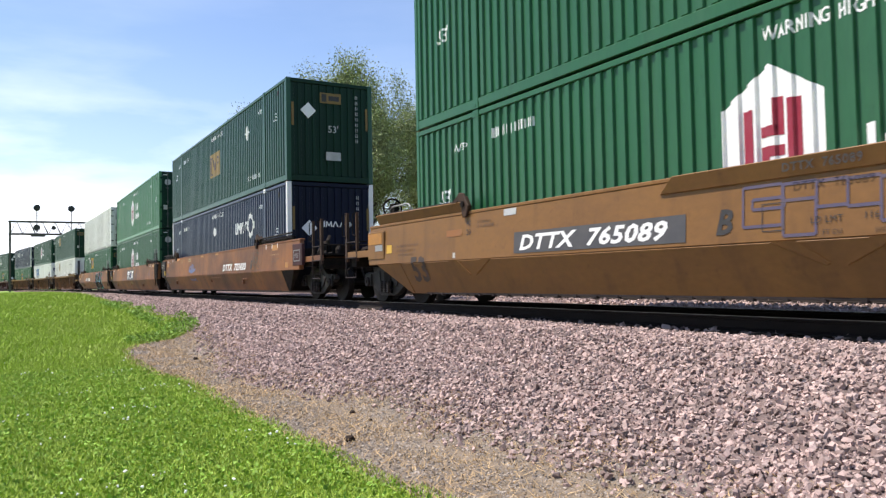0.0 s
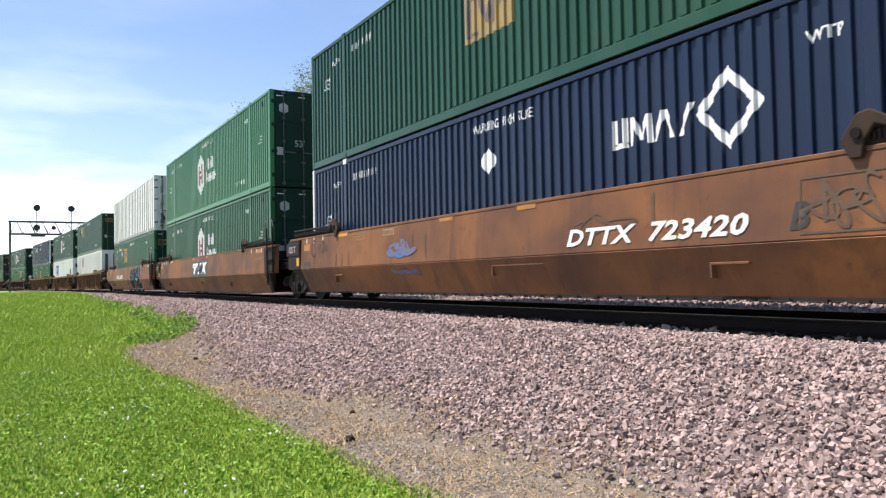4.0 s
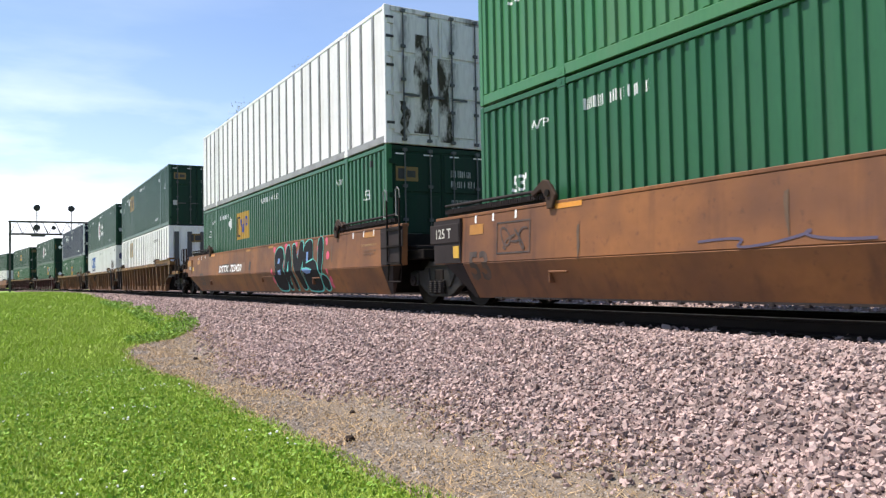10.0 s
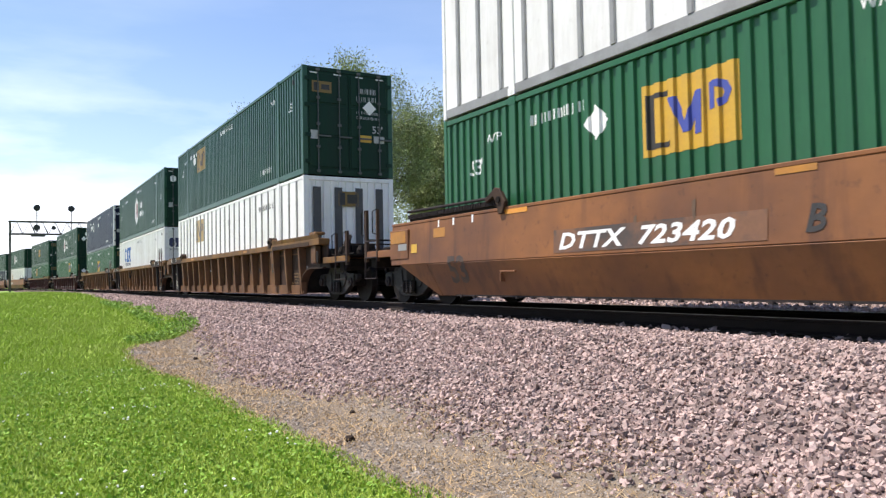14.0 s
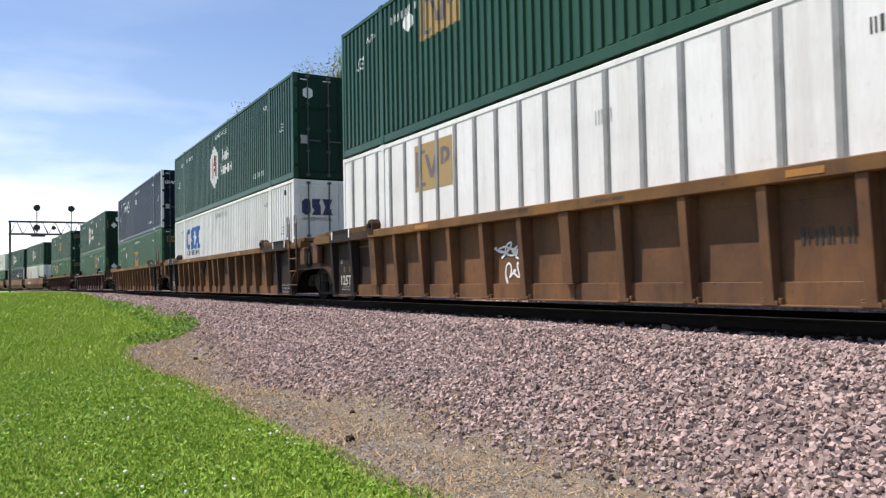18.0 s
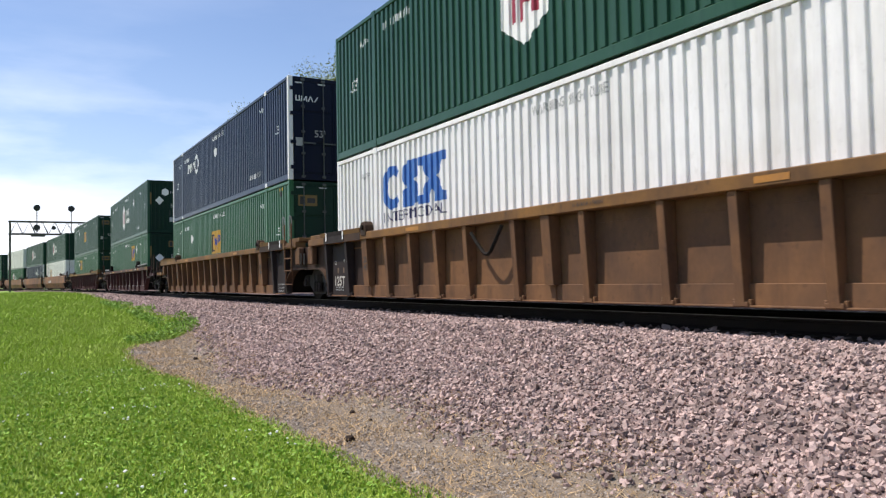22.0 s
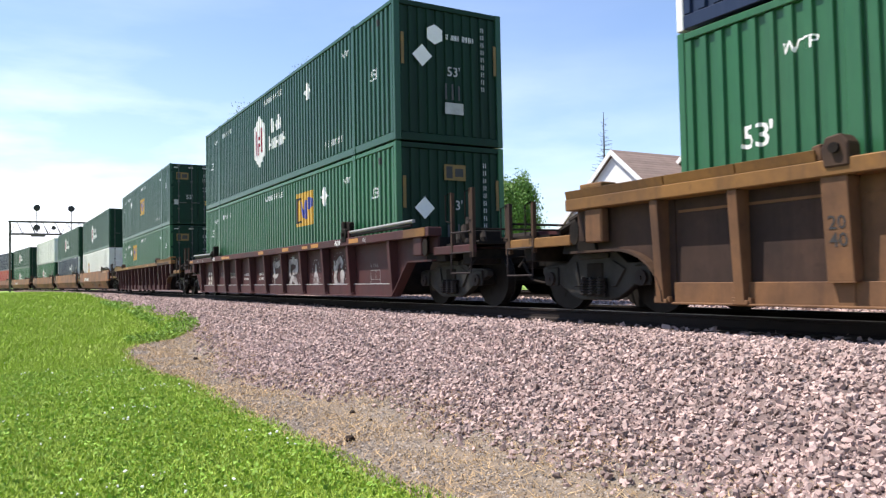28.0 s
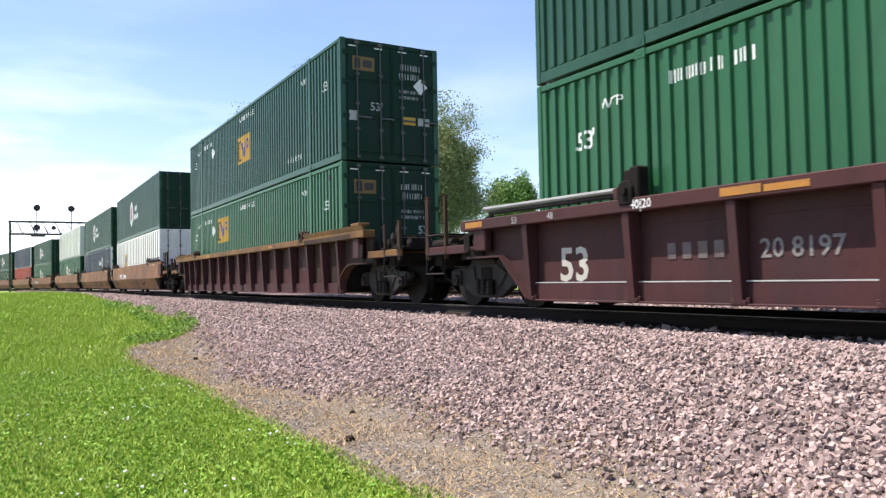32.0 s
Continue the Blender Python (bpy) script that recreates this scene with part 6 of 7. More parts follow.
def scrawl(car, x, z, w, h, mat, seed, lean=0.0, y=-1.545, n=7, thick=0.016):
    """A sprayed looping scribble, wide and tall as given."""
    rnd = random.Random(seed)
    a, b, c = rnd.uniform(0, 6), rnd.uniform(0, 6), rnd.uniform(0.16, 0.30)
    count = n * 7
    pts = []
    for k in range(count):
        q = k / 7.0
        pts.append(Vector((x + w * (0.08 + 0.84 * k / count) + w * c * 0.5 * math.sin(q * 2.9 + a), z + h * (0.5 + 0.48 * math.sin(q * 2.1 + b) * (0.6 + 0.4 * math.sin(q * 0.77 + a))))))
    f = Form()
    for p, q in zip(pts, pts[1:]):
        d = q - p
        if d.length > 1e-4:
            k = Vector((-d.y, d.x)).normalized() * thick
            e = d.normalized() * thick * 0.5
            f.add(lift(len(f.v) * 0.000012, poly([tuple(p - e + k), tuple(q + e + k), tuple(q + e - k), tuple(p - e - k)])))
    return side_marks("graffiti", f, mat, car, y, lean, "sprayed scribble")


def lift(by, form):
    """Brings flat marks out by a hair, so that overlapping strokes lie on one another."""
    form.v = [(x, y - by, z) for x, y, z in form.v]
    return form


def ribbon(line, more=0.0):
    """A sprayed band along points (x, z, half width)."""
    f = Form()
    for (a, b, p), (c, d, q) in zip(line, line[1:]):
        way_on = Vector((c - a, d - b)).normalized()
        side = Vector((-way_on.y, way_on.x))
        p, q = p * 0.8 + more, q * 0.8 + more
        k = len(f.v) * 0.00004
        f.add(lift(k, poly([(a + side.x * p, b + side.y * p), (c + side.x * q, d + side.y * q), (c - side.x * q, d - side.y * q), (a - side.x * p, b - side.y * p)])))
        f.add(lift(k + 0.0002, poly([(a + p * math.cos(i * math.pi / 4), b + p * math.sin(i * math.pi / 4)) for i in range(8)])))
    return f


def rounded(ring):
    """Cuts the corners of a ring twice."""
    for _ in range(2):
        out = []
        for (a, b), (c, d) in zip(ring, ring[1:] + ring[:1]):
            out += [(a * 0.78 + c * 0.22, b * 0.78 + d * 0.22), (a * 0.22 + c * 0.78, b * 0.22 + d * 0.78)]
        ring = out
    return ring


FAT = {
    "B": ([(0.10, 0.0), (0.0, 0.36), (0.26, 0.37), (0.22, 0.55), (0.16, 0.86), (0.48, 1.02), (0.86, 0.98), (0.98, 0.72), (0.82, 0.55), (1.02, 0.40), (0.98, 0.06), (0.72, -0.03)], [[(0.44, 0.62), (0.62, 0.63), (0.64, 0.73), (0.50, 0.75)], [(0.46, 0.36), (0.70, 0.36), (0.70, 0.47), (0.48, 0.46)]]),
    "A": ([(0.04, 0.0), (0.02, 0.5), (0.16, 0.96), (0.48, 1.02), (0.66, 0.72), (0.94, 0.0), (0.66, -0.02), (0.58, 0.28), (0.42, 0.30), (0.38, -0.02)], [[(0.32, 0.40), (0.46, 0.40), (0.40, 0.68)], [(0.30, 0.10), (0.40, 0.10), (0.36, 0.26)]]),
    "Y": ([(-0.02, 0.96), (0.30, 1.0), (0.42, 0.70), (0.58, 0.66), (0.66, 1.02), (0.98, 1.04), (1.0, 0.62), (0.86, 0.42), (0.76, 0.38), (0.96, 0.02), (0.52, -0.02), (0.32, 0.36), (0.14, 0.52)], [[(0.48, 0.74), (0.56, 0.74), (0.58, 0.92)]]),
    "S": ([(0.0, 0.70), (0.10, 0.92), (0.42, 1.02), (0.64, 0.97), (0.66, 0.62), (0.90, 0.55), (1.02, 0.38), (0.99, 0.04), (0.78, -0.02), (0.10, -0.01), (0.0, 0.10), (0.0, 0.44), (0.04, 0.52)], [[(0.25, 0.57), (0.37, 0.58), (0.38, 0.77), (0.26, 0.77)], [(-0.02, 0.44), (0.03, 0.37), (0.22, 0.33), (0.46, 0.34), (0.62, 0.41), (0.34, 0.44)]]),
    "!": ([(0.20, 0.0), (0.0, 1.0), (1.0, 1.04), (0.80, 0.02)], []),
    ".": ([(0.5, -0.05), (-0.05, 0.2), (0.0, 0.9), (0.5, 1.05), (1.05, 0.8), (1.0, 0.15)], []),
}


# Middles of the loads at the start of the clip, first to last.
FIRST = {"lead": -4.43, "navy_low": -28.40, "twin_leaf": -48.30, "white_top": -68.22, "amber_white": -91.89, "railroad": -111.72, "navy_top": -131.57, "maroon": -155.27, "twin_doors": -179.09, "follow": -202.85}


def build_train():
    # The lead car, tan and nearly clean.
    x = FIRST["lead"]
    car = ride(smooth_car("tan-yellow smooth-sided well car with a dark number placard", TAN, "free", "joint", True, "765089", True), x)
    part("side_flange", Form().hexa(((-1.85, -1.56, 1.40), (7.0, -1.56, 1.40), (7.0, -1.50, 1.40), (-1.85, -1.50, 1.40), (-1.6, -1.62, TOP), (7.0, -1.62, TOP), (7.0, -1.45, TOP), (-1.6, -1.45, TOP))), TAN, car, "raised flange along the sill", bevel=0.01)
    part("side_flange", Form().hexa(((-9.42, -1.52, TOP), (-6.15, -1.52, TOP), (-6.15, -1.46, TOP), (-9.42, -1.46, TOP), (-9.42, -1.60, 1.76), (-6.15, -1.60, 1.73), (-6.15, -1.56, 1.75), (-9.42, -1.56, 1.78))), TAN, car, "leaning guide plate")
    w = letters("DTTX  765089", 0.085, slant=0.0, bold=0.02, space=1.1)
    side_marks("lettering", shift(w, -0.2, 0, 1.45), MARK_BLACK, car, -1.625, 1.0, "small black car number")
    boxes = Form()
    for x0, x1, z0, z1 in ((-0.71, -0.26, 0.95, 1.35), (-0.60, -0.24, 1.12, 1.22), (-0.25, 0.09, 0.84, 1.18), (-0.25, 0.10, 1.18, 1.34), (0.10, 0.40, 1.09, 1.33), (0.40, 0.70, 1.07, 1.32), (0.70, 1.15, 0.92, 1.30), (1.2, 1.6, 0.9, 1.28)):
        boxes.add(plates((x0, x1, z0 - 0.016, z0 + 0.016), (x0, x1, z1 - 0.016, z1 + 0.016), (x0 - 0.014, x0 + 0.014, z0, z1), (x1 - 0.014, x1 + 0.014, z0, z1)))
    side_marks("graffiti", boxes, SPRAY_VIOLET, car, label="faded violet spray outlines of boxes")
    frame_box = plates((-0.49, -0.24, 0.89, 0.90), (-0.49, -0.24, 1.16, 1.17), (-0.49, -0.48, 0.89, 1.17), (-0.25, -0.24, 0.89, 1.17))
    side_marks("stencil_frame", frame_box, MARK_BLACK, car)
    for text, px, pz, size in (("LD LMT", 0.04, 0.94, 0.066), ("116", 0.56, 0.95, 0.066), ("FT CU", 0.16, 0.83, 0.048), ("40", -6.06, 1.34, 0.10), ("20", -6.06, 1.19, 0.10)):
        ob = side_marks("lettering", shift(letters(text, size, space=1.05), px, 0, pz), MARK_BLACK, car, label="small black stencil letters")
        ob.location.y = -0.002
    for sx, sz, sw in ((-5.75, 1.36, 0.42), (-5.75, 1.29, 0.5), (0.9, 0.94, 0.5), (0.62, 0.82, 0.7), (-8.6, 1.10, 0.9), (-8.6, 1.01, 0.8), (-8.5, 0.93, 0.6)):
        side_marks("code_strip", shift(bars(sw, 0.05, int(sx * 7) + 99), sx, 0, sz), MARK_DUSKY, car)
    side_marks("data_label", plate(-5.0, -4.68, 1.42, 1.52), MARK_FADED, car, label="pale data label")
    side_marks("data_label", plate(-6.48, -6.40, 0.83, 0.92), CREAM, car)
    side_marks("reflector", plate(-6.70, -6.20, 1.19, 1.30), SPRAY_RUST, car, label="faded orange reflector strip")
    for k in range(2):
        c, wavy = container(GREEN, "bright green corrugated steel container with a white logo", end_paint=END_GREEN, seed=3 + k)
        small_marks(c, wavy, 11 + k)
        hexagon_mark(c, -0.56, 1.46, wavy)
        ride(c, x, FLOOR_Z if k == 0 else STACK_Z)

    # Three smooth rust-orange units on shared trucks.
    x = FIRST["navy_low"]
    car = ride(smooth_car("rusty orange smooth-sided well car with white number", RUST_ORANGE, "joint", "free", True, "723420", number_x=2.08), x)
    for s in (1,):
        side_marks("sign_frame", plates((9.50, 9.98, 1.00, 1.03), (9.50, 9.98, 1.27, 1.30), (9.50, 9.53, 1.03, 1.27), (9.95, 9.98, 1.03, 1.27)), MARK_ASH, car, -1.592, 1.0)
        side_marks("code_strip", shift(bars(0.32, 0.12, 31), 9.58, 0, 1.09), MARK_ASH, car, -1.592, 1.0)
        scrawl(car, 5.55, 0.86, 0.8, 0.5, MARK_DUSKY, 5, n=14)
        scrawl(car, 2.2, 1.0, 1.3, 0.3, MARK_DUSKY, 15, n=9, thick=0.01)
        side_marks("graffiti", plates((5.5, 6.4, 0.84, 0.86), (5.5, 6.4, 1.36, 1.38), (5.5, 5.52, 0.84, 1.38), (6.38, 6.4, 0.84, 1.38)), MARK_DUSKY, car, label="dark sprayed square outline")
        side_marks("inspection_tag", plate(8.75, 8.98, 0.86, 1.0), MARK_AMBER, car)
        side_marks("reflector", plate(7.55, 8.05, 1.36, 1.46), MARK_AMBER, car, label="worn amber reflector strip")
        side_marks("graffiti", ribbon([(-7.50 + 0.17 * math.cos(k * 0.5), 1.28 + 0.19 * math.sin(k * 0.5), 0.035) for k in range(2, 12)]), MARK_STENCIL, car, label="dark sprayed open ring")
        scrawl(car, -7.30, 1.14, 0.75, 0.30, MARK_STENCIL, 6, n=7, thick=0.022)
        scrawl(car, -3.42, 0.92, 1.2, 0.14, SPRAY_BLUE, 7, n=16, thick=0.03)
        scrawl(car, -3.30, 0.98, 0.9, 0.30, SPRAY_BLUE, 17, n=7, thick=0.03)
        scrawl(car, -3.42, 0.58, 1.3, 0.10, SPRAY_BLUE, 8, n=8, thick=0.02)
        scrawl(car, -3.0, 0.52, 1.0, 0.20, SPRAY_VIOLET, 18, n=8, thick=0.018)
        side_marks("code_plate", plate(-3.62, -3.13, 1.36, 1.49), SPRAY_CREAM, car, label="pale code patch")
        ob = side_marks("lettering", shift(letters("GWG33", 0.085, bold=0.012), -3.58, 0, 1.38), MARK_BLACK, car, label="black letters GWG33")
        ob.location.y = -0.004
        for k in range(3):
            side_marks("code_strip", shift(bars(0.9 - 0.2 * k, 0.04, 140 + k), -5.4 + 0.2 * k, 0, 1.46 - 0.06 * k), SPRAY_CREAM, car)
            side_marks("rust_streak", poly([(-6.1 + k * 0.36, 1.1), (-6.06 + k * 0.36, 1.12), (-6.05 + k * 0.36, 0.82), (-6.1 + k * 0.36, 0.84)]), MARK_DUSKY, car)
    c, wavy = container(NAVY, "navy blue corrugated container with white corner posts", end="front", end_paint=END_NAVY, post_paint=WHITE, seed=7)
    small_marks(c, wavy, 21, end="front")
    maker_mark(c, 2.7, 1.72, wavy)
    diamond(c, -0.2, 2.0, wavy)
    f = shift(maker_strokes(0, 0), 0.95, 0, 1.64, sx=0.52, sz=0.44)
    end_marks("brand_block", f, MARK_WHITE, c)
    end_marks("logo_ring", poly([(1.68, 1.72), (1.80, 1.84), (1.92, 1.72), (1.80, 1.60)]), MARK_FADED, c)
    ride(c, x, FLOOR_Z)
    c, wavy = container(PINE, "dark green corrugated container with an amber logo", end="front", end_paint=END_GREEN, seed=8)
    small_marks(c, wavy, 22, end="front", high=True)
    amber_mark(c, -0.12, 1.58, wavy, worn=True)
    diamond(c, 4.2, 2.0, wavy)
    end_logo(c, 0.98, 1.62, 2.25, 2.55)
    ride(c, x, STACK_Z)

    x = FIRST["twin_leaf"]
    car = ride(smooth_car("rusty orange smooth-sided well car with dark logo placard", RUST_ORANGE, "joint", "joint", True, drop=0.055), x, -0.055)
    side_marks("logo_placard", plate(-1.37, 1.31, 0.815, 1.40), MARK_GREY, car, label="dark grey logo placard")
    f = Form()
    for a, b in ((-1.22, -0.36), (-0.40, 0.42)):
        if a < -1:
            f.add(poly([(a, 1.15), (b, 1.15), (b + 0.06, 1.32), (a + 0.06, 1.32)]))
        f.add(poly([(a + 0.16, 0.90), (a + 0.44, 0.90), (a + 0.58, 1.148), (a + 0.30, 1.148)]) if a < -1 else poly([(a + 0.10, 0.90), (a + 0.42, 0.90), (a + 0.74, 1.32), (a + 0.42, 1.32)]))
    f.add(poly([(0.22, 0.90), (0.52, 0.90), (1.16, 1.32), (0.86, 1.32)]))
    f.add(lift(0.001, poly([(0.78, 0.90), (1.04, 0.90), (0.74, 1.32), (0.48, 1.32)])))
    ob = side_marks("logo_stroke", f, MARK_WHITE, car, label="white slanted logo strokes")
    ob.location.y = -0.005
    f = plates(*[(-1.2 + 0.5 * k, -0.55 + 0.5 * k, 0.93 + 0.05 * (k % 3), 0.945 + 0.05 * (k % 3)) for k in range(4)], (-1.24, 0.1, 1.205, 1.215))
    ob = side_marks("graffiti", f, SPRAY_BLACK, car, label="black sprayed lines over the logo")
    ob.location.y = -0.009
    for q in (19, 20):
        ob = scrawl(car, -0.12, 0.90, 0.62, 0.36, SPRAY_BLUE if q == 19 else SPRAY_BLACK, q, n=12, thick=0.022)
        ob.location.y = -0.009 - 0.003 * (q - 18)
    side_marks("paint_blot", plate(-0.11, 0.78, 0.56, 0.74), SPRAY_MUSTARD, car, label="mustard paint patch")
    scrawl(car, -3.6, 0.80, 2.1, 0.14, SPRAY_VIOLET, 22, n=5, thick=0.014)
    scrawl(car, 2.0, 0.85, 0.8, 0.5, SPRAY_VIOLET, 10, n=6)
    scrawl(car, 6.3, 0.85, 0.8, 0.5, SPRAY_VIOLET, 12, n=7)
    scrawl(car, -7.35, 0.95, 0.72, 0.36, MARK_STENCIL, 14, n=11)
    side_marks("graffiti", plates((-7.42, -6.56, 0.90, 0.925), (-7.42, -6.56, 1.36, 1.385), (-7.42, -7.395, 0.90, 1.38), (-6.585, -6.56, 0.90, 1.38)), MARK_STENCIL, car, label="sprayed square outline")
    for k in range(2):
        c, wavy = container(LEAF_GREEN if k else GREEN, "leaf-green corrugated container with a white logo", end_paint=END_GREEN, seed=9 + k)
        small_marks(c, wavy, 31 + k)
        hexagon_mark(c, -0.95, 1.50, wavy)
        end_marks("logo_panel", poly([(0.42, 2.52), (0.28, 2.44), (0.28, 2.26), (0.42, 2.18), (0.56, 2.26), (0.56, 2.44)]), MARK_FADED, c)
        ride(c, x, FLOOR_Z if k == 0 else STACK_Z)

    x = FIRST["white_top"]
    car = ride(smooth_car("rusty orange smooth-sided well car with bold graffiti", RUST_ORANGE, "free", "joint", True, "723420", drop=0.03), x, -0.03)
    blot = Form()
    rnd = random.Random(4)
    for _ in range(64):
        px, pz, r = rnd.uniform(1.25, 5.55), rnd.uniform(0.34, 1.50), rnd.uniform(0.04, 0.12)
        blot.add(lift(len(blot.v) * 0.000005, poly([(px + r * rnd.uniform(0.7, 1.2) * math.cos(k * 0.524), pz + r * rnd.uniform(0.7, 1.2) * math.sin(k * 0.524)) for k in range(12)])))
    ob = side_marks("graffiti", blot, SPRAY_PINK, car, label="pink spray spots")
    ob.location.y = 0.002
    for sign, gx0, gx1, gz0, gz1 in (("B", 1.36, 2.40, 0.30, 1.44), ("A", 2.38, 3.22, 0.32, 1.47), ("Y", 3.00, 3.86, 0.32, 1.50), ("S", 3.82, 4.90, 0.30, 1.53), ("!", 4.86, 5.24, 0.70, 1.54), (".", 4.96, 5.36, 0.30, 0.66)):
        ring, holes = FAT[sign]
        for grow_by, mat, out in ((0.035, SPRAY_TEAL, -0.002), (0.0, SPRAY_BLACK, -0.006)):
            pts = rounded([(gx0 + (gx1 - gx0) * a, gz0 + (gz1 - gz0) * b) for a, b in ring])
            cx, cz = (gx0 + gx1) / 2, (gz0 + gz1) / 2
            if grow_by:
                pts = [(cx + (a - cx) * (1 + grow_by * 2 / (gx1 - gx0)), max(0.235, cz + (b - cz) * (1 + grow_by * 2 / (gz1 - gz0)))) for a, b in pts]
            ob = side_marks("graffiti", poly(pts), mat, car, label="fat black graffiti letter with a teal outline, of the word BAYS!")
            ob.location.y = out
        for hole in holes:
            ob = side_marks("graffiti", poly([(gx0 + (gx1 - gx0) * a, gz0 + (gz1 - gz0) * b) for a, b in hole]), SPRAY_SKY if sign != "A" else SPRAY_TEAL, car, label="blue patch inside a graffiti letter")
            ob.location.y = -0.009
    for line in (((4.10, 0.98, 0.02), (4.28, 1.01, 0.02), (4.56, 1.06, 0.022)), ((3.82, 0.84, 0.02), (4.14, 0.85, 0.018), (4.46, 0.80, 0.02))):
        ob = side_marks("graffiti", ribbon(line), SPRAY_TEAL, car, label="teal line between the strokes of a graffiti letter")
        ob.location.y = -0.010
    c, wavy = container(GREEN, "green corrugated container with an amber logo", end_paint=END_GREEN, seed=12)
    small_marks(c, wavy, 41, high=True)
    amber_mark(c, -2.67, 1.98, wavy)
    diamond(c, -4.22, 2.15, wavy)
    end_logo(c, 0.2, 0.72, 2.15, 2.45)
    ride(c, x, FLOOR_Z)
    c, wavy = container(WHITE, "white panelled container with sooty rear doors", wall="flat", end_paint=SOOT, seed=13)
    for z in (0.4, 1.0, 1.6, 2.2, 2.6):
        for y in (0.02, 2.40):
            end_marks("hinge_mark", plate(y, y + 0.18, z, z + 0.06), MARK_BLACK, c)
    for k, (y0, y1, z0, z1) in enumerate(((0.62, 1.16, 0.25, 2.35), (1.20, 1.62, 0.1, 1.9), (0.30, 0.60, 0.15, 0.9))):
        rnd = random.Random(60 + k)
        edge = [(y0 + rnd.uniform(0, 0.1), z0 + (z1 - z0) * i / 8) for i in range(9)] + [(y1 - rnd.uniform(0, 0.14), z1 - (z1 - z0) * i / 8) for i in range(9)]
        ob = end_marks("soot_stain", poly(edge), MARK_SOOT, c, "dark soot stain")
        ob.location.x = -0.006
    ride(c, x, STACK_Z)

    # Three ribbed ochre units on shared trucks.
    spec = "weathered ochre ribbed well car with brown side panels"
    x = FIRST["amber_white"]
    car = ride(ribbed_car(spec, OCHRE, BROWN, "joint", "free", True), x, -0.065)
    scrawl(car, -1.92, 0.84, 0.74, 0.26, MARK_WHITE, 101, 1.0, -1.348, 14)
    scrawl(car, -1.72, 0.46, 0.52, 0.34, MARK_WHITE, 102, 1.0, -1.348, 9)
    for i in range(4):
        side_marks("code_strip", shift(bars(0.62 - 0.1 * (i % 2), 0.035, 160 + i), 7.50, 0, 0.74 - 0.08 * i), SPRAY_CREAM, car, -1.412 if i > 2 else -1.348, 1.0)
    side_marks("data_plate", plate(8.50, 8.62, 0.76, 0.94), MARK_ASH, car, -1.366, 1.0, "cream data plate")
    for k in range(9):
        a = random.Random(k)
        px, pz, r = 6.85 + a.uniform(-0.24, 0.24), 0.78 + a.uniform(-0.12, 0.12), a.uniform(0.06, 0.12)
        side_marks("paint_blot", poly([(px + r * math.cos(q * 0.7), pz + 0.7 * r * math.sin(q * 0.7)) for q in range(9)]), DARK_BROWN, car, -1.349 - 0.0004 * k, 1.0)
    side_marks("code_strip", shift(bars(0.62, 0.05, 19), -1.35, 0, 1.50), MARK_BLACK, car, -1.586, 1.0)
    side_marks("code_strip", shift(bars(1.5, 0.17, 17), 3.38, 0, 0.82), MARK_BLACK, car, -1.348, 1.0)
    c, wavy = container(WHITE, "white panelled container with grey posts and an amber logo", wall="flat", end="front", seed=14)
    amber_mark(c, -4.0, 2.2, False, worn=True)
    marks("code_strip", shift(bars(1.6, 0.17, 51), 4.1, 0, 2.25), MARK_BLACK, c, wavy=False)
    marks("code_strip", shift(bars(0.4, 0.2, 52), 0.4, 0, 2.1), MARK_FADED, c, wavy=False)
    for k in range(4):
        end_marks("dark_bay", plate(0.25 + k * 0.6, 0.47 + k * 0.6, 0.2, 2.6), MARK_GREY, c, "dark bay between end posts")
    end_logo(c, 0.95, 1.55, 2.1, 2.5)
    ride(c, x, FLOOR_Z)
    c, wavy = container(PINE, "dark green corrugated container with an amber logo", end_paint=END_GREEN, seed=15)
    small_marks(c, wavy, 53, high=True)
    amber_mark(c, -3.7, 2.1, wavy, worn=True)
    diamond(c, -4.9, 2.2, wavy)
    end_logo(c, 0.25, 0.8, 2.2, 2.5)
    end_marks("placard", poly([(1.9, 2.1), (1.7, 1.9), (1.9, 1.7), (2.1, 1.9)]), MARK_WHITE, c)
    ride(c, x, STACK_Z)

    x = FIRST["railroad"]
    car = ride(ribbed_car(spec, OCHRE, BROWN, "joint", "joint", True, drop=0.08, places=[-8.4, -7.2, -6.2, -5.2, -4.18, -3.2, -2.2, -0.84, -0.05, 0.72, 2.1, 3.1, 4.13, 5.15, 6.2, 7.3, 8.4]), x, -0.08)
    part("chain", Form().tube([(-1.98, -1.545, 1.30), (-1.82, -1.545, 1.14), (-1.66, -1.545, 1.0), (-1.58, -1.545, 0.95), (-1.50, -1.545, 0.935), (-1.42, -1.545, 0.98), (-1.28, -1.545, 1.14), (-1.10, -1.545, 1.36)], 0.03, 6), GRIME, car, "slack hanging chain")
    side_marks("load_panel", plate(7.36, 8.2, 0.23, 1.36), PRIMER, car, -1.408, 1.0, "dark grey data panel")
    for i in range(3):
        side_marks("code_strip", shift(bars(0.7 - 0.1 * i, 0.04, 60 + i), 7.48, 0, 0.46 - 0.09 * i), MARK_FADED, car, -1.412, 1.0)
    c, wavy = container(WHITE, "white corrugated container with a blue railway logo", seed=16)
    small_marks(c, wavy, 55, dark=True, left=False)
    railroad_mark(c, -5.82, 1.49)
    f = poly([(0.25, 2.0), (0.36, 1.92), (0.52, 1.92), (0.58, 2.0), (0.58, 2.28), (0.52, 2.36), (0.36, 2.36), (0.25, 2.28)])
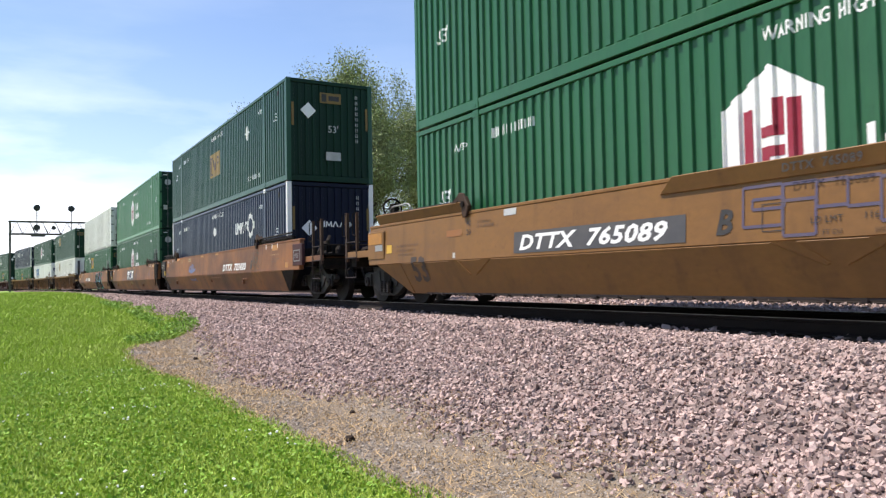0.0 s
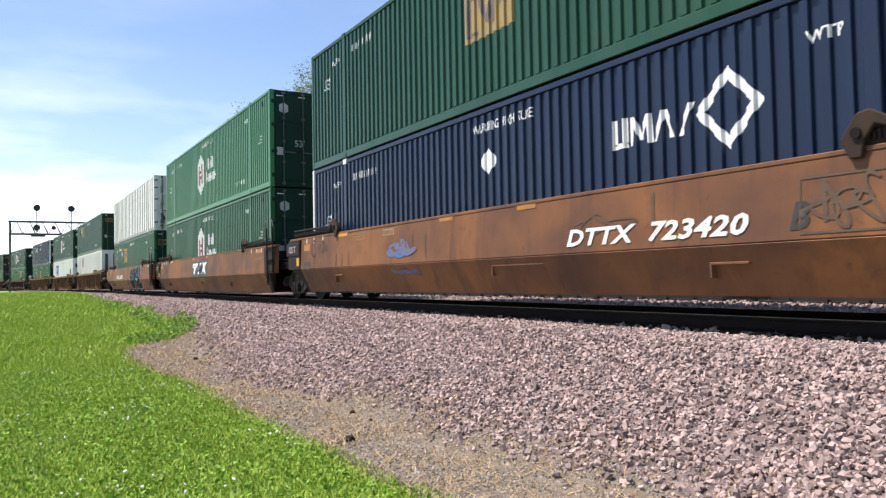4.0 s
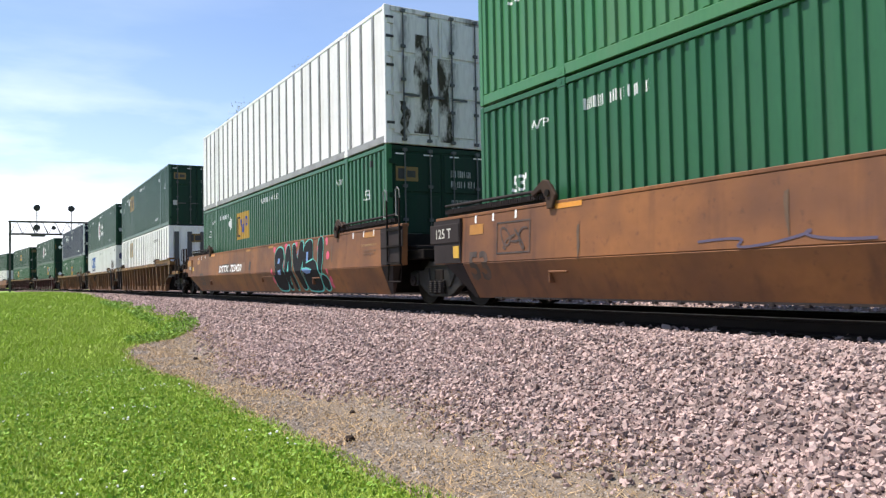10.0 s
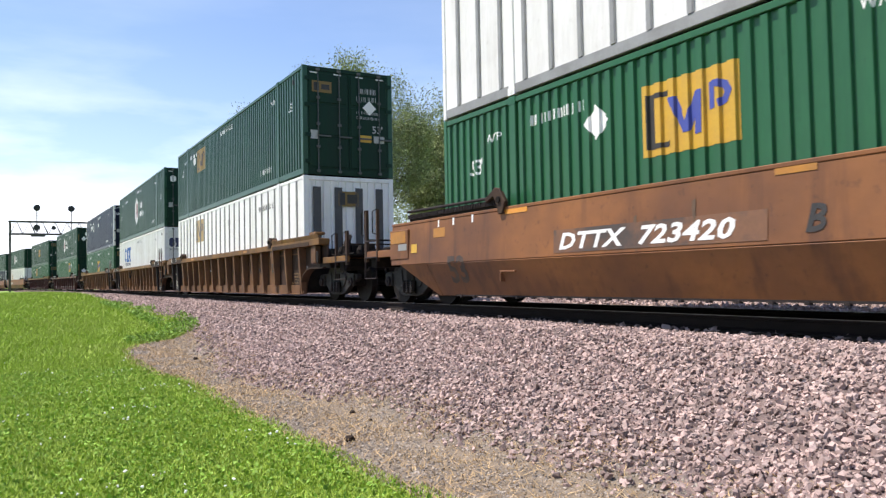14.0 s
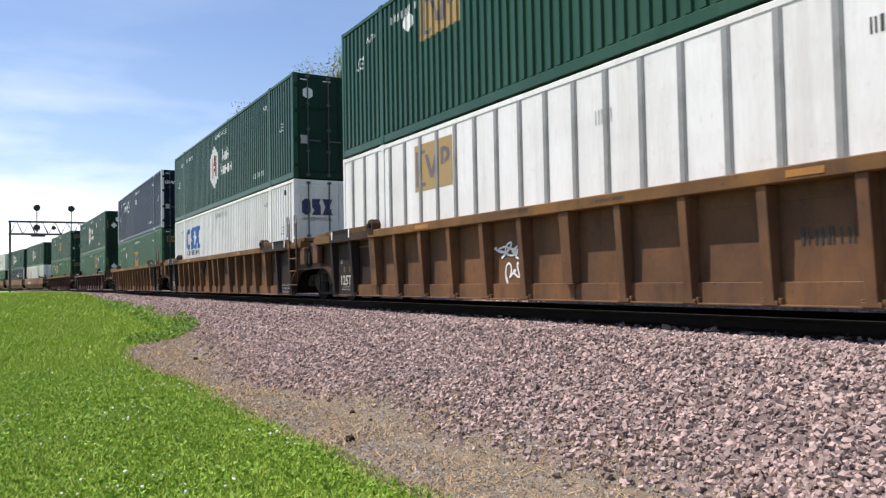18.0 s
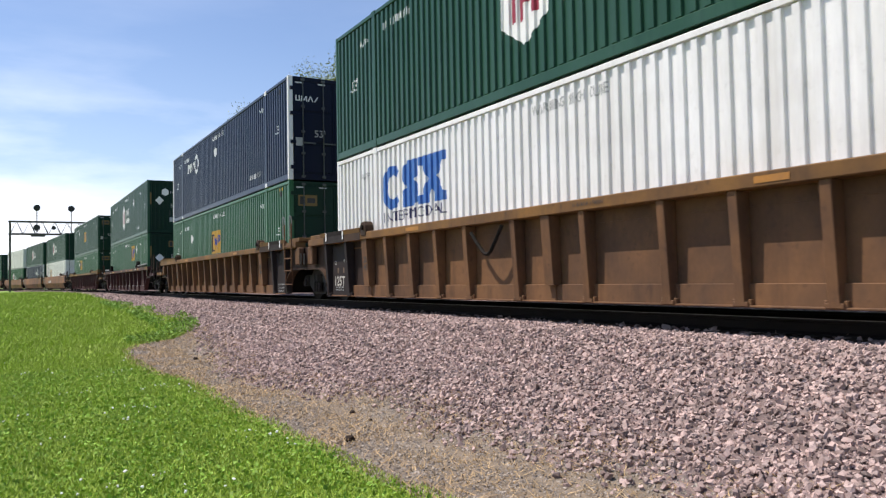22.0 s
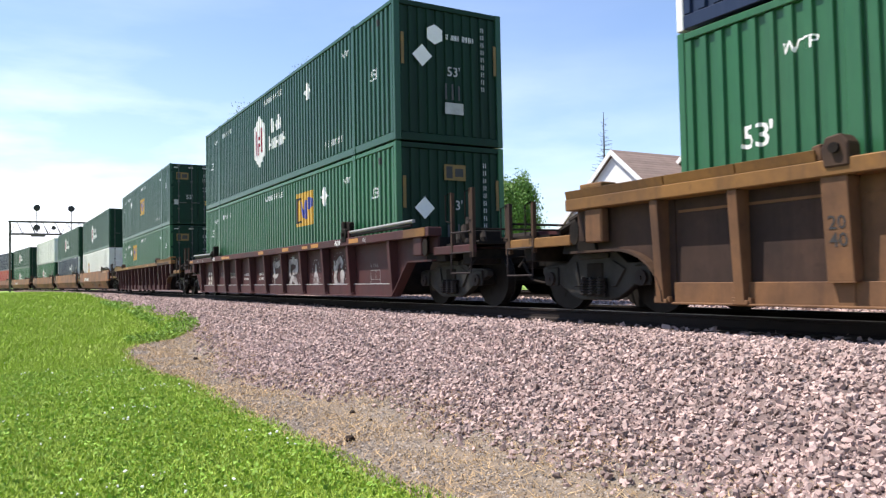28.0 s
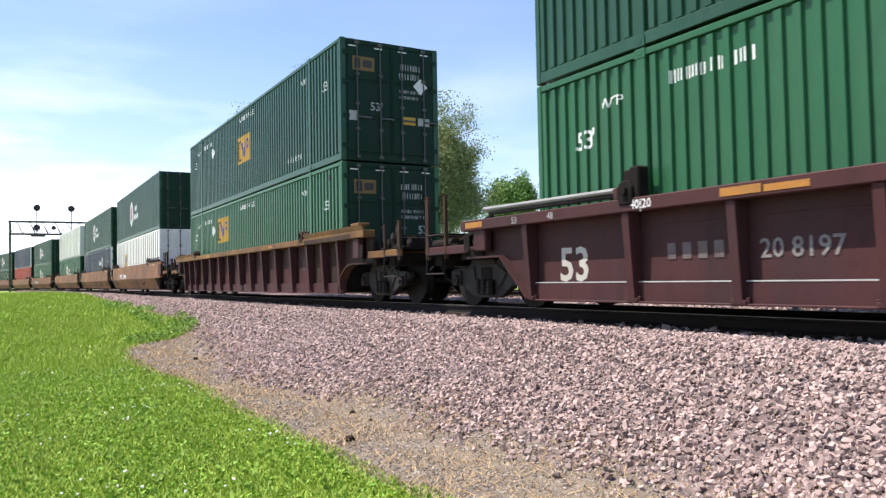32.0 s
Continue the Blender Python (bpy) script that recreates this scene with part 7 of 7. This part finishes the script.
    f.add(poly([(0.64, 1.92), (0.98, 1.92), (0.98, 2.16), (0.92, 2.24), (0.98, 2.36), (0.64, 2.36), (0.64, 2.14), (0.72, 2.06)])).add(poly([(1.04, 1.92), (1.44, 1.92), (1.32, 2.14), (1.44, 2.36), (1.04, 2.36), (1.16, 2.14)]))
    f.v = [(0.22 + (x_ - 0.25) * 0.74, y_, z_) for x_, y_, z_ in f.v]
    end_marks("brand_block", f, MARK_NIGHT, c, "dark blue block strokes of a railway brand mark")
    end_marks("lettering", shift(letters("INTERMODAL", 0.10), 0.24, 0, 1.76), MARK_NIGHT, c, "blue word INTERMODAL")
    ride(c, x, FLOOR_Z)
    c, wavy = container(PINE, "dark green corrugated container with a white logo", end_paint=END_GREEN, seed=17)
    small_marks(c, wavy, 57)
    hexagon_mark(c, -0.77, 1.50, wavy)
    end_marks("logo_panel", poly([(0.42, 2.52), (0.28, 2.44), (0.28, 2.26), (0.42, 2.18), (0.56, 2.26), (0.56, 2.44)]), MARK_WHITE, c)
    ride(c, x, STACK_Z)

    x = FIRST["navy_top"]
    car = ride(ribbed_car(spec, OCHRE, BROWN, "free", "joint", True), x, -0.065)
    side_marks("load_panel", plate(7.36, 8.2, 0.23, 1.36), PRIMER, car, -1.408, 1.0, "dark grey data panel")
    for i in range(3):
        side_marks("code_strip", shift(bars(0.7 - 0.1 * i, 0.04, 70 + i), 7.48, 0, 0.46 - 0.09 * i), MARK_FADED, car, -1.412, 1.0)
    side_marks("notice", plate(-5.78, -5.24, 0.44, 0.84), OCHRE, car, -1.348, 1.0, "ochre notice patch")
    for i in range(2):
        side_marks("code_strip", shift(bars(0.36, 0.09, 18 + i), -5.68, 0, 0.66 - 0.16 * i), MAROON, car, -1.352, 1.0)
    c, wavy = container(GREEN, "green corrugated container with an amber logo", end_paint=END_GREEN, seed=18)
    small_marks(c, wavy, 61)
    amber_mark(c, -0.15, 1.62, wavy, 0.95)
    diamond(c, -4.3, 1.95, wavy)
    end_logo(c, 0.25, 0.8, 2.2, 2.5)
    marks("hazard_mark", plates(*[(7.3 + k * 0.12, 7.37 + k * 0.12, 2.68, 2.76) for k in range(4)]), MARK_YELLOW, c)
    ride(c, x, FLOOR_Z)
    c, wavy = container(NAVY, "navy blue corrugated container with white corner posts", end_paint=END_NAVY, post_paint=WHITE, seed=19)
    small_marks(c, wavy, 62)
    maker_mark(c, -5.2, 1.85, wavy)
    diamond(c, -0.2, 2.05, wavy)
    end_marks("brand_block", shift(maker_strokes(0, 0), 0.2, 0, 2.2, sx=0.5, sz=0.42), MARK_WHITE, c)
    ride(c, x, STACK_Z)

    # Two ribbed single cars.
    x = FIRST["maroon"]
    car = ride(ribbed_car("maroon ribbed well car with white lettering", MAROON, MAROON, "free", "free", True, False, under=1.315, over=1.48), x, -0.065)
    side_marks("lettering", shift(letters("53", 0.46, bold=0.02), -7.68, 0, 0.50), CREAM, car, -1.348, 1.0, "cream figures 53")
    f = Form()
    for k in range(4):
        f.add(plate(-5.70 + k * 0.225, -5.57 + k * 0.225, 0.73, 0.92))
    side_marks("brand_block", f, MARK_DULL, car, -1.348, 1.0, "dull grey blocks of a railway brand mark")
    for text, px in (("20", -4.44), ("8197", -4.08)):
        side_marks("lettering", shift(letters(text, 0.205, bold=0.010), px, 0, 0.71), MARK_ASH, car, -1.348, 1.0, "grey car number")
    figures = (((0.30, 1.04, 0.06), (0.42, 1.12, 0.07), (0.55, 1.02, 0.10), (0.78, 1.04, 0.11), (0.98, 1.12, 0.10), (1.06, 1.06, 0.04)), ((0.36, 1.02, 0.08), (0.42, 0.78, 0.08), (0.44, 0.56, 0.06), (0.46, 0.40, 0.02)), ((0.30, 0.72, 0.04), (0.48, 0.70, 0.07), (0.66, 0.72, 0.06), (0.76, 0.78, 0.02)), ((1.78, 0.76, 0.10), (1.78, 1.08, 0.10), (2.05, 1.12, 0.12), (2.34, 1.06, 0.11), (2.34, 0.84, 0.10), (2.00, 0.78, 0.08)), ((1.95, 0.66, 0.09), (1.80, 0.48, 0.11), (1.70, 0.32, 0.09)), ((1.98, 0.64, 0.08), (2.22, 0.58, 0.12), (2.34, 0.42, 0.12), (2.37, 0.30, 0.10)), ((5.00, 0.98, 0.05), (4.98, 0.84, 0.07), (5.12, 0.80, 0.08), (5.16, 0.96, 0.09), (5.34, 1.05, 0.09), (5.46, 0.96, 0.07), (5.38, 0.84, 0.05)), ((5.10, 0.86, 0.08), (5.02, 0.64, 0.10), (5.08, 0.46, 0.12), (5.24, 0.38, 0.12), (5.40, 0.44, 0.11), (5.46, 0.58, 0.11), (5.46, 0.68, 0.17), (5.46, 0.80, 0.02)))
    for line in figures:
        for grow_by, mat_, out in ((0.022, MARK_BLACK, -1.348), (0.0, MARK_PALE, -1.351)):
            ob = side_marks("graffiti", ribbon(line, grow_by), mat_, car, out, 1.0, "pale sprayed figure with a dark outline")
    rnd = random.Random(77)
    dots = Form()
    for cx, cz, rx, rz in ((0.66, 0.78, 0.56, 0.46), (2.06, 0.72, 0.50, 0.50), (3.755, 0.70, 0.26, 0.40), (5.25, 0.70, 0.42, 0.52)):
        for k in range(26):
            q = k * 0.2417 + rnd.uniform(-0.06, 0.06)
            px, pz, t = cx + rx * rnd.uniform(0.92, 1.06) * math.cos(q), max(0.27, cz + rz * rnd.uniform(0.92, 1.06) * math.sin(q)), rnd.uniform(0.012, 0.022)
            dots.add(poly([(px + t * math.cos(w), pz + t * math.sin(w)) for w in (0, 1.05, 2.1, 3.14, 4.2, 5.2)]))
    side_marks("graffiti", dots, MARK_PALE, car, -1.346, 1.0, "pale dotted spray outline")
    bottle = poly(rounded([(3.58, 0.42), (3.58, 0.66), (3.70, 0.80), (3.72, 0.97), (3.80, 0.97), (3.82, 0.80), (3.93, 0.66), (3.93, 0.42)]))
    side_marks("graffiti", bottle, MARK_PALE, car, -1.351, 1.0, "pale sprayed bottle")
    side_marks("graffiti", plates((3.62, 3.89, 0.52, 0.54), (3.62, 3.89, 0.62, 0.64), (3.70, 3.82, 0.56, 0.60)), MAROON, car, -1.354, 1.0)
    side_marks("notice_frame", plates((7.0, 7.48, 0.47, 0.485), (7.0, 7.48, 0.75, 0.765), (7.0, 7.015, 0.48, 0.76), (7.465, 7.48, 0.48, 0.76), (7.0, 7.48, 0.56, 0.57), (7.26, 7.27, 0.57, 0.75)), MARK_ASH, car, -1.348, 1.0, "pale notice frame")
    side_marks("code_strip", shift(bars(0.4, 0.08, 33), 7.02, 0, 0.82), MARK_ASH, car, -1.348, 1.0)
    for rx, rz in ((-4.73, 1.345), (-0.37, 1.345), (1.85, 1.345), (4.05, 1.345), (6.4, 1.345), (-9.8, 1.345)):
        side_marks("reflector", plate(rx, rx + 0.5, rz + 0.01, rz + 0.10), MARK_AMBER, car, -1.586, 1.0, "worn amber reflector strip")
    side_marks("lettering", shift(letters("40|20", 0.11, bold=0.01), 5.58, 0, 1.345), MARK_WHITE, car, -1.586, 1.0, "white spacing figures")
    for text, px in (("48|", 7.12), ("53", -8.5), ("48", -7.66)):
        side_marks("lettering", shift(letters(text, 0.10), px, 0, 1.345), MARK_FADED, car, -1.586, 1.0, "white spacing figures")
    for gx in (-2.75, -1.1):
        for i in range(2):
            side_marks("code_strip", shift(bars(0.62, 0.08, 90 + i), gx, 0, 0.76 - 0.14 * i), MARK_WHITE, car, -1.348, 1.0)
    side_marks("white_line", plate(-8.2, 8.2, 0.465, 0.48), MARK_FADED, car, -1.406, 1.0)
    side_marks("lettering", shift(letters("40|20", 0.11, bold=0.01), -6.05, 0, 1.345), MARK_WHITE, car, -1.586, 1.0, "white spacing figures")
    part("end_plate", Form().box(9.0, 9.84, -1.59, -1.57, 1.325, 1.475), OCHRE, car)
    for s in (-1, 1):
        part("lock_block", Form().box(*sorted((s * 5.92, s * 6.08)), -1.56, -1.38, 1.40, 1.86).box(*sorted((s * 6.08, s * 6.25)), -1.50, -1.38, 1.48, 1.84), GRIME, car, "black upright locking block", bevel=0.02)
        part("pad_tube", Form().tube([(s * 6.3, -1.52, 1.60), (s * 9.3, -1.52, 1.63)], 0.035, 8), GREY_POST, car, "galvanised guide tube")
    for k in range(2):
        c, wavy = container(GREEN if not k else PINE, "green corrugated container with a plain front end", end="front", end_paint=END_GREEN, seed=20 + k)
        small_marks(c, wavy, 71 + k, end="front", high=not k)
        if k:
            hexagon_mark(c, -1.17, 1.50, wavy)
            diamond(c, 3.1, 2.1, wavy)
            end_marks("logo_panel", poly([(0.93, 2.46), (0.75, 2.36), (0.75, 2.14), (0.93, 2.04), (1.11, 2.14), (1.11, 2.36)]), MARK_WHITE, c)
            end_marks("brand_block", shift(bars(0.7, 0.12, 72), 1.2, 0, 2.18), MARK_WHITE, c)
        else:
            amber_mark(c, 2.78, 2.0, wavy)
            diamond(c, 4.2, 2.18, wavy)
            end_logo(c, 1.1, 1.62, 2.15, 2.48)
        ride(c, x, FLOOR_Z if k == 0 else STACK_Z)

    x = FIRST["twin_doors"]
    car = ride(ribbed_car("dull red-brown ribbed well car with an ochre top chord", OCHRE, MAROON, "free", "free", True, True, 0.03, places=[i * 1.28 for i in range(-5, 6)] + [-8.4, -7.4, 7.4, 8.4]), x, -0.03)
    for k in range(2):
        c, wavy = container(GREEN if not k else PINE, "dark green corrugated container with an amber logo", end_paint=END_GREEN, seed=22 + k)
        small_marks(c, wavy, 81 + k, high=True)
        amber_mark(c, -2.9 if not k else -0.1, 2.0 if not k else 1.56, wavy)
        diamond(c, -4.3, 2.05, wavy)
        end_logo(c, 0.3, 0.86, 2.15, 2.48)
        if k:
            end_marks("placard", poly([(2.1, 2.12), (1.9, 1.92), (2.1, 1.72), (2.3, 1.92)]), MARK_WHITE, c)
        ride(c, x, FLOOR_Z if k == 0 else STACK_Z)

    # The rest follow far off and never come close.
    tail = ((PINE, WHITE, "hex", "plain", "joint", "free"), (PINE, NAVY, "hex", "maker", "joint", "joint"), (WHITE, GREEN, "", "hex", "free", "joint"), (PINE, GREEN, "hex", "hex", "joint", "free"), (NAVY, RED, "", "", "joint", "joint"), (PINE, PINE, "hex", "", "free", "joint"), (GREEN, NAVY, "", "", "joint", "free"), (PINE, PINE, "", "", "free", "joint"))
    x = FIRST["follow"]
    say = {PINE: "dark green", WHITE: "white", NAVY: "navy blue", GREEN: "green", CREAM: "off-white", RED: "red"}
    for i, (up, down, um, dm, left, right) in enumerate(tail):
        ride(smooth_car("rusty orange smooth-sided well car", RUST_ORANGE, left, right, False, "723420" if i in (0, 3) else None), x)
        for k, (paint, mark) in enumerate(((down, dm), (up, um))):
            flat = paint in (WHITE, CREAM)
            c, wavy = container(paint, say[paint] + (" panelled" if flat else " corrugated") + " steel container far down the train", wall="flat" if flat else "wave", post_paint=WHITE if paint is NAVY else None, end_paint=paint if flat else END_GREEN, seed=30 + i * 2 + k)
            if mark == "hex":
                hexagon_mark(c, -1.5, 1.5, wavy)
            if mark == "maker":
                maker_mark(c, 1.5, 1.7, wavy)
            if paint is WHITE and mark:
                amber_mark(c, -4.0, 1.6, False)
            ride(c, x, FLOOR_Z if k == 0 else STACK_Z)
        x -= 23.75 if left == "free" else 19.86


def motions():
    """Keys every car and box along the track, and the near wheels about their axles."""
    times = [i * 1.0 for i in range(33)]
    for ob, x0, z in MOVERS:
        rows = []
        for t in times:
            x = x0 + way(t)
            rows.append((t, pose(x, TRACK_Y + bend(x), z, 0, 0, bend_turn(x))))
        walk(ob, rows)
    steps = [round(i * 0.1, 2) for i in range(321)]
    turns = [math.degrees(way(t) / RADIUS) for t in steps]
    for w, dx in WHEELS:
        walk(w, [(t, pose(dx, 0, RADIUS, 0, a, 0)) for t, a in zip(steps, turns)])


build_ground()
build_signals()
build_beyond()
build_train()
build_track()
build_clod()
build_cover()
motions()
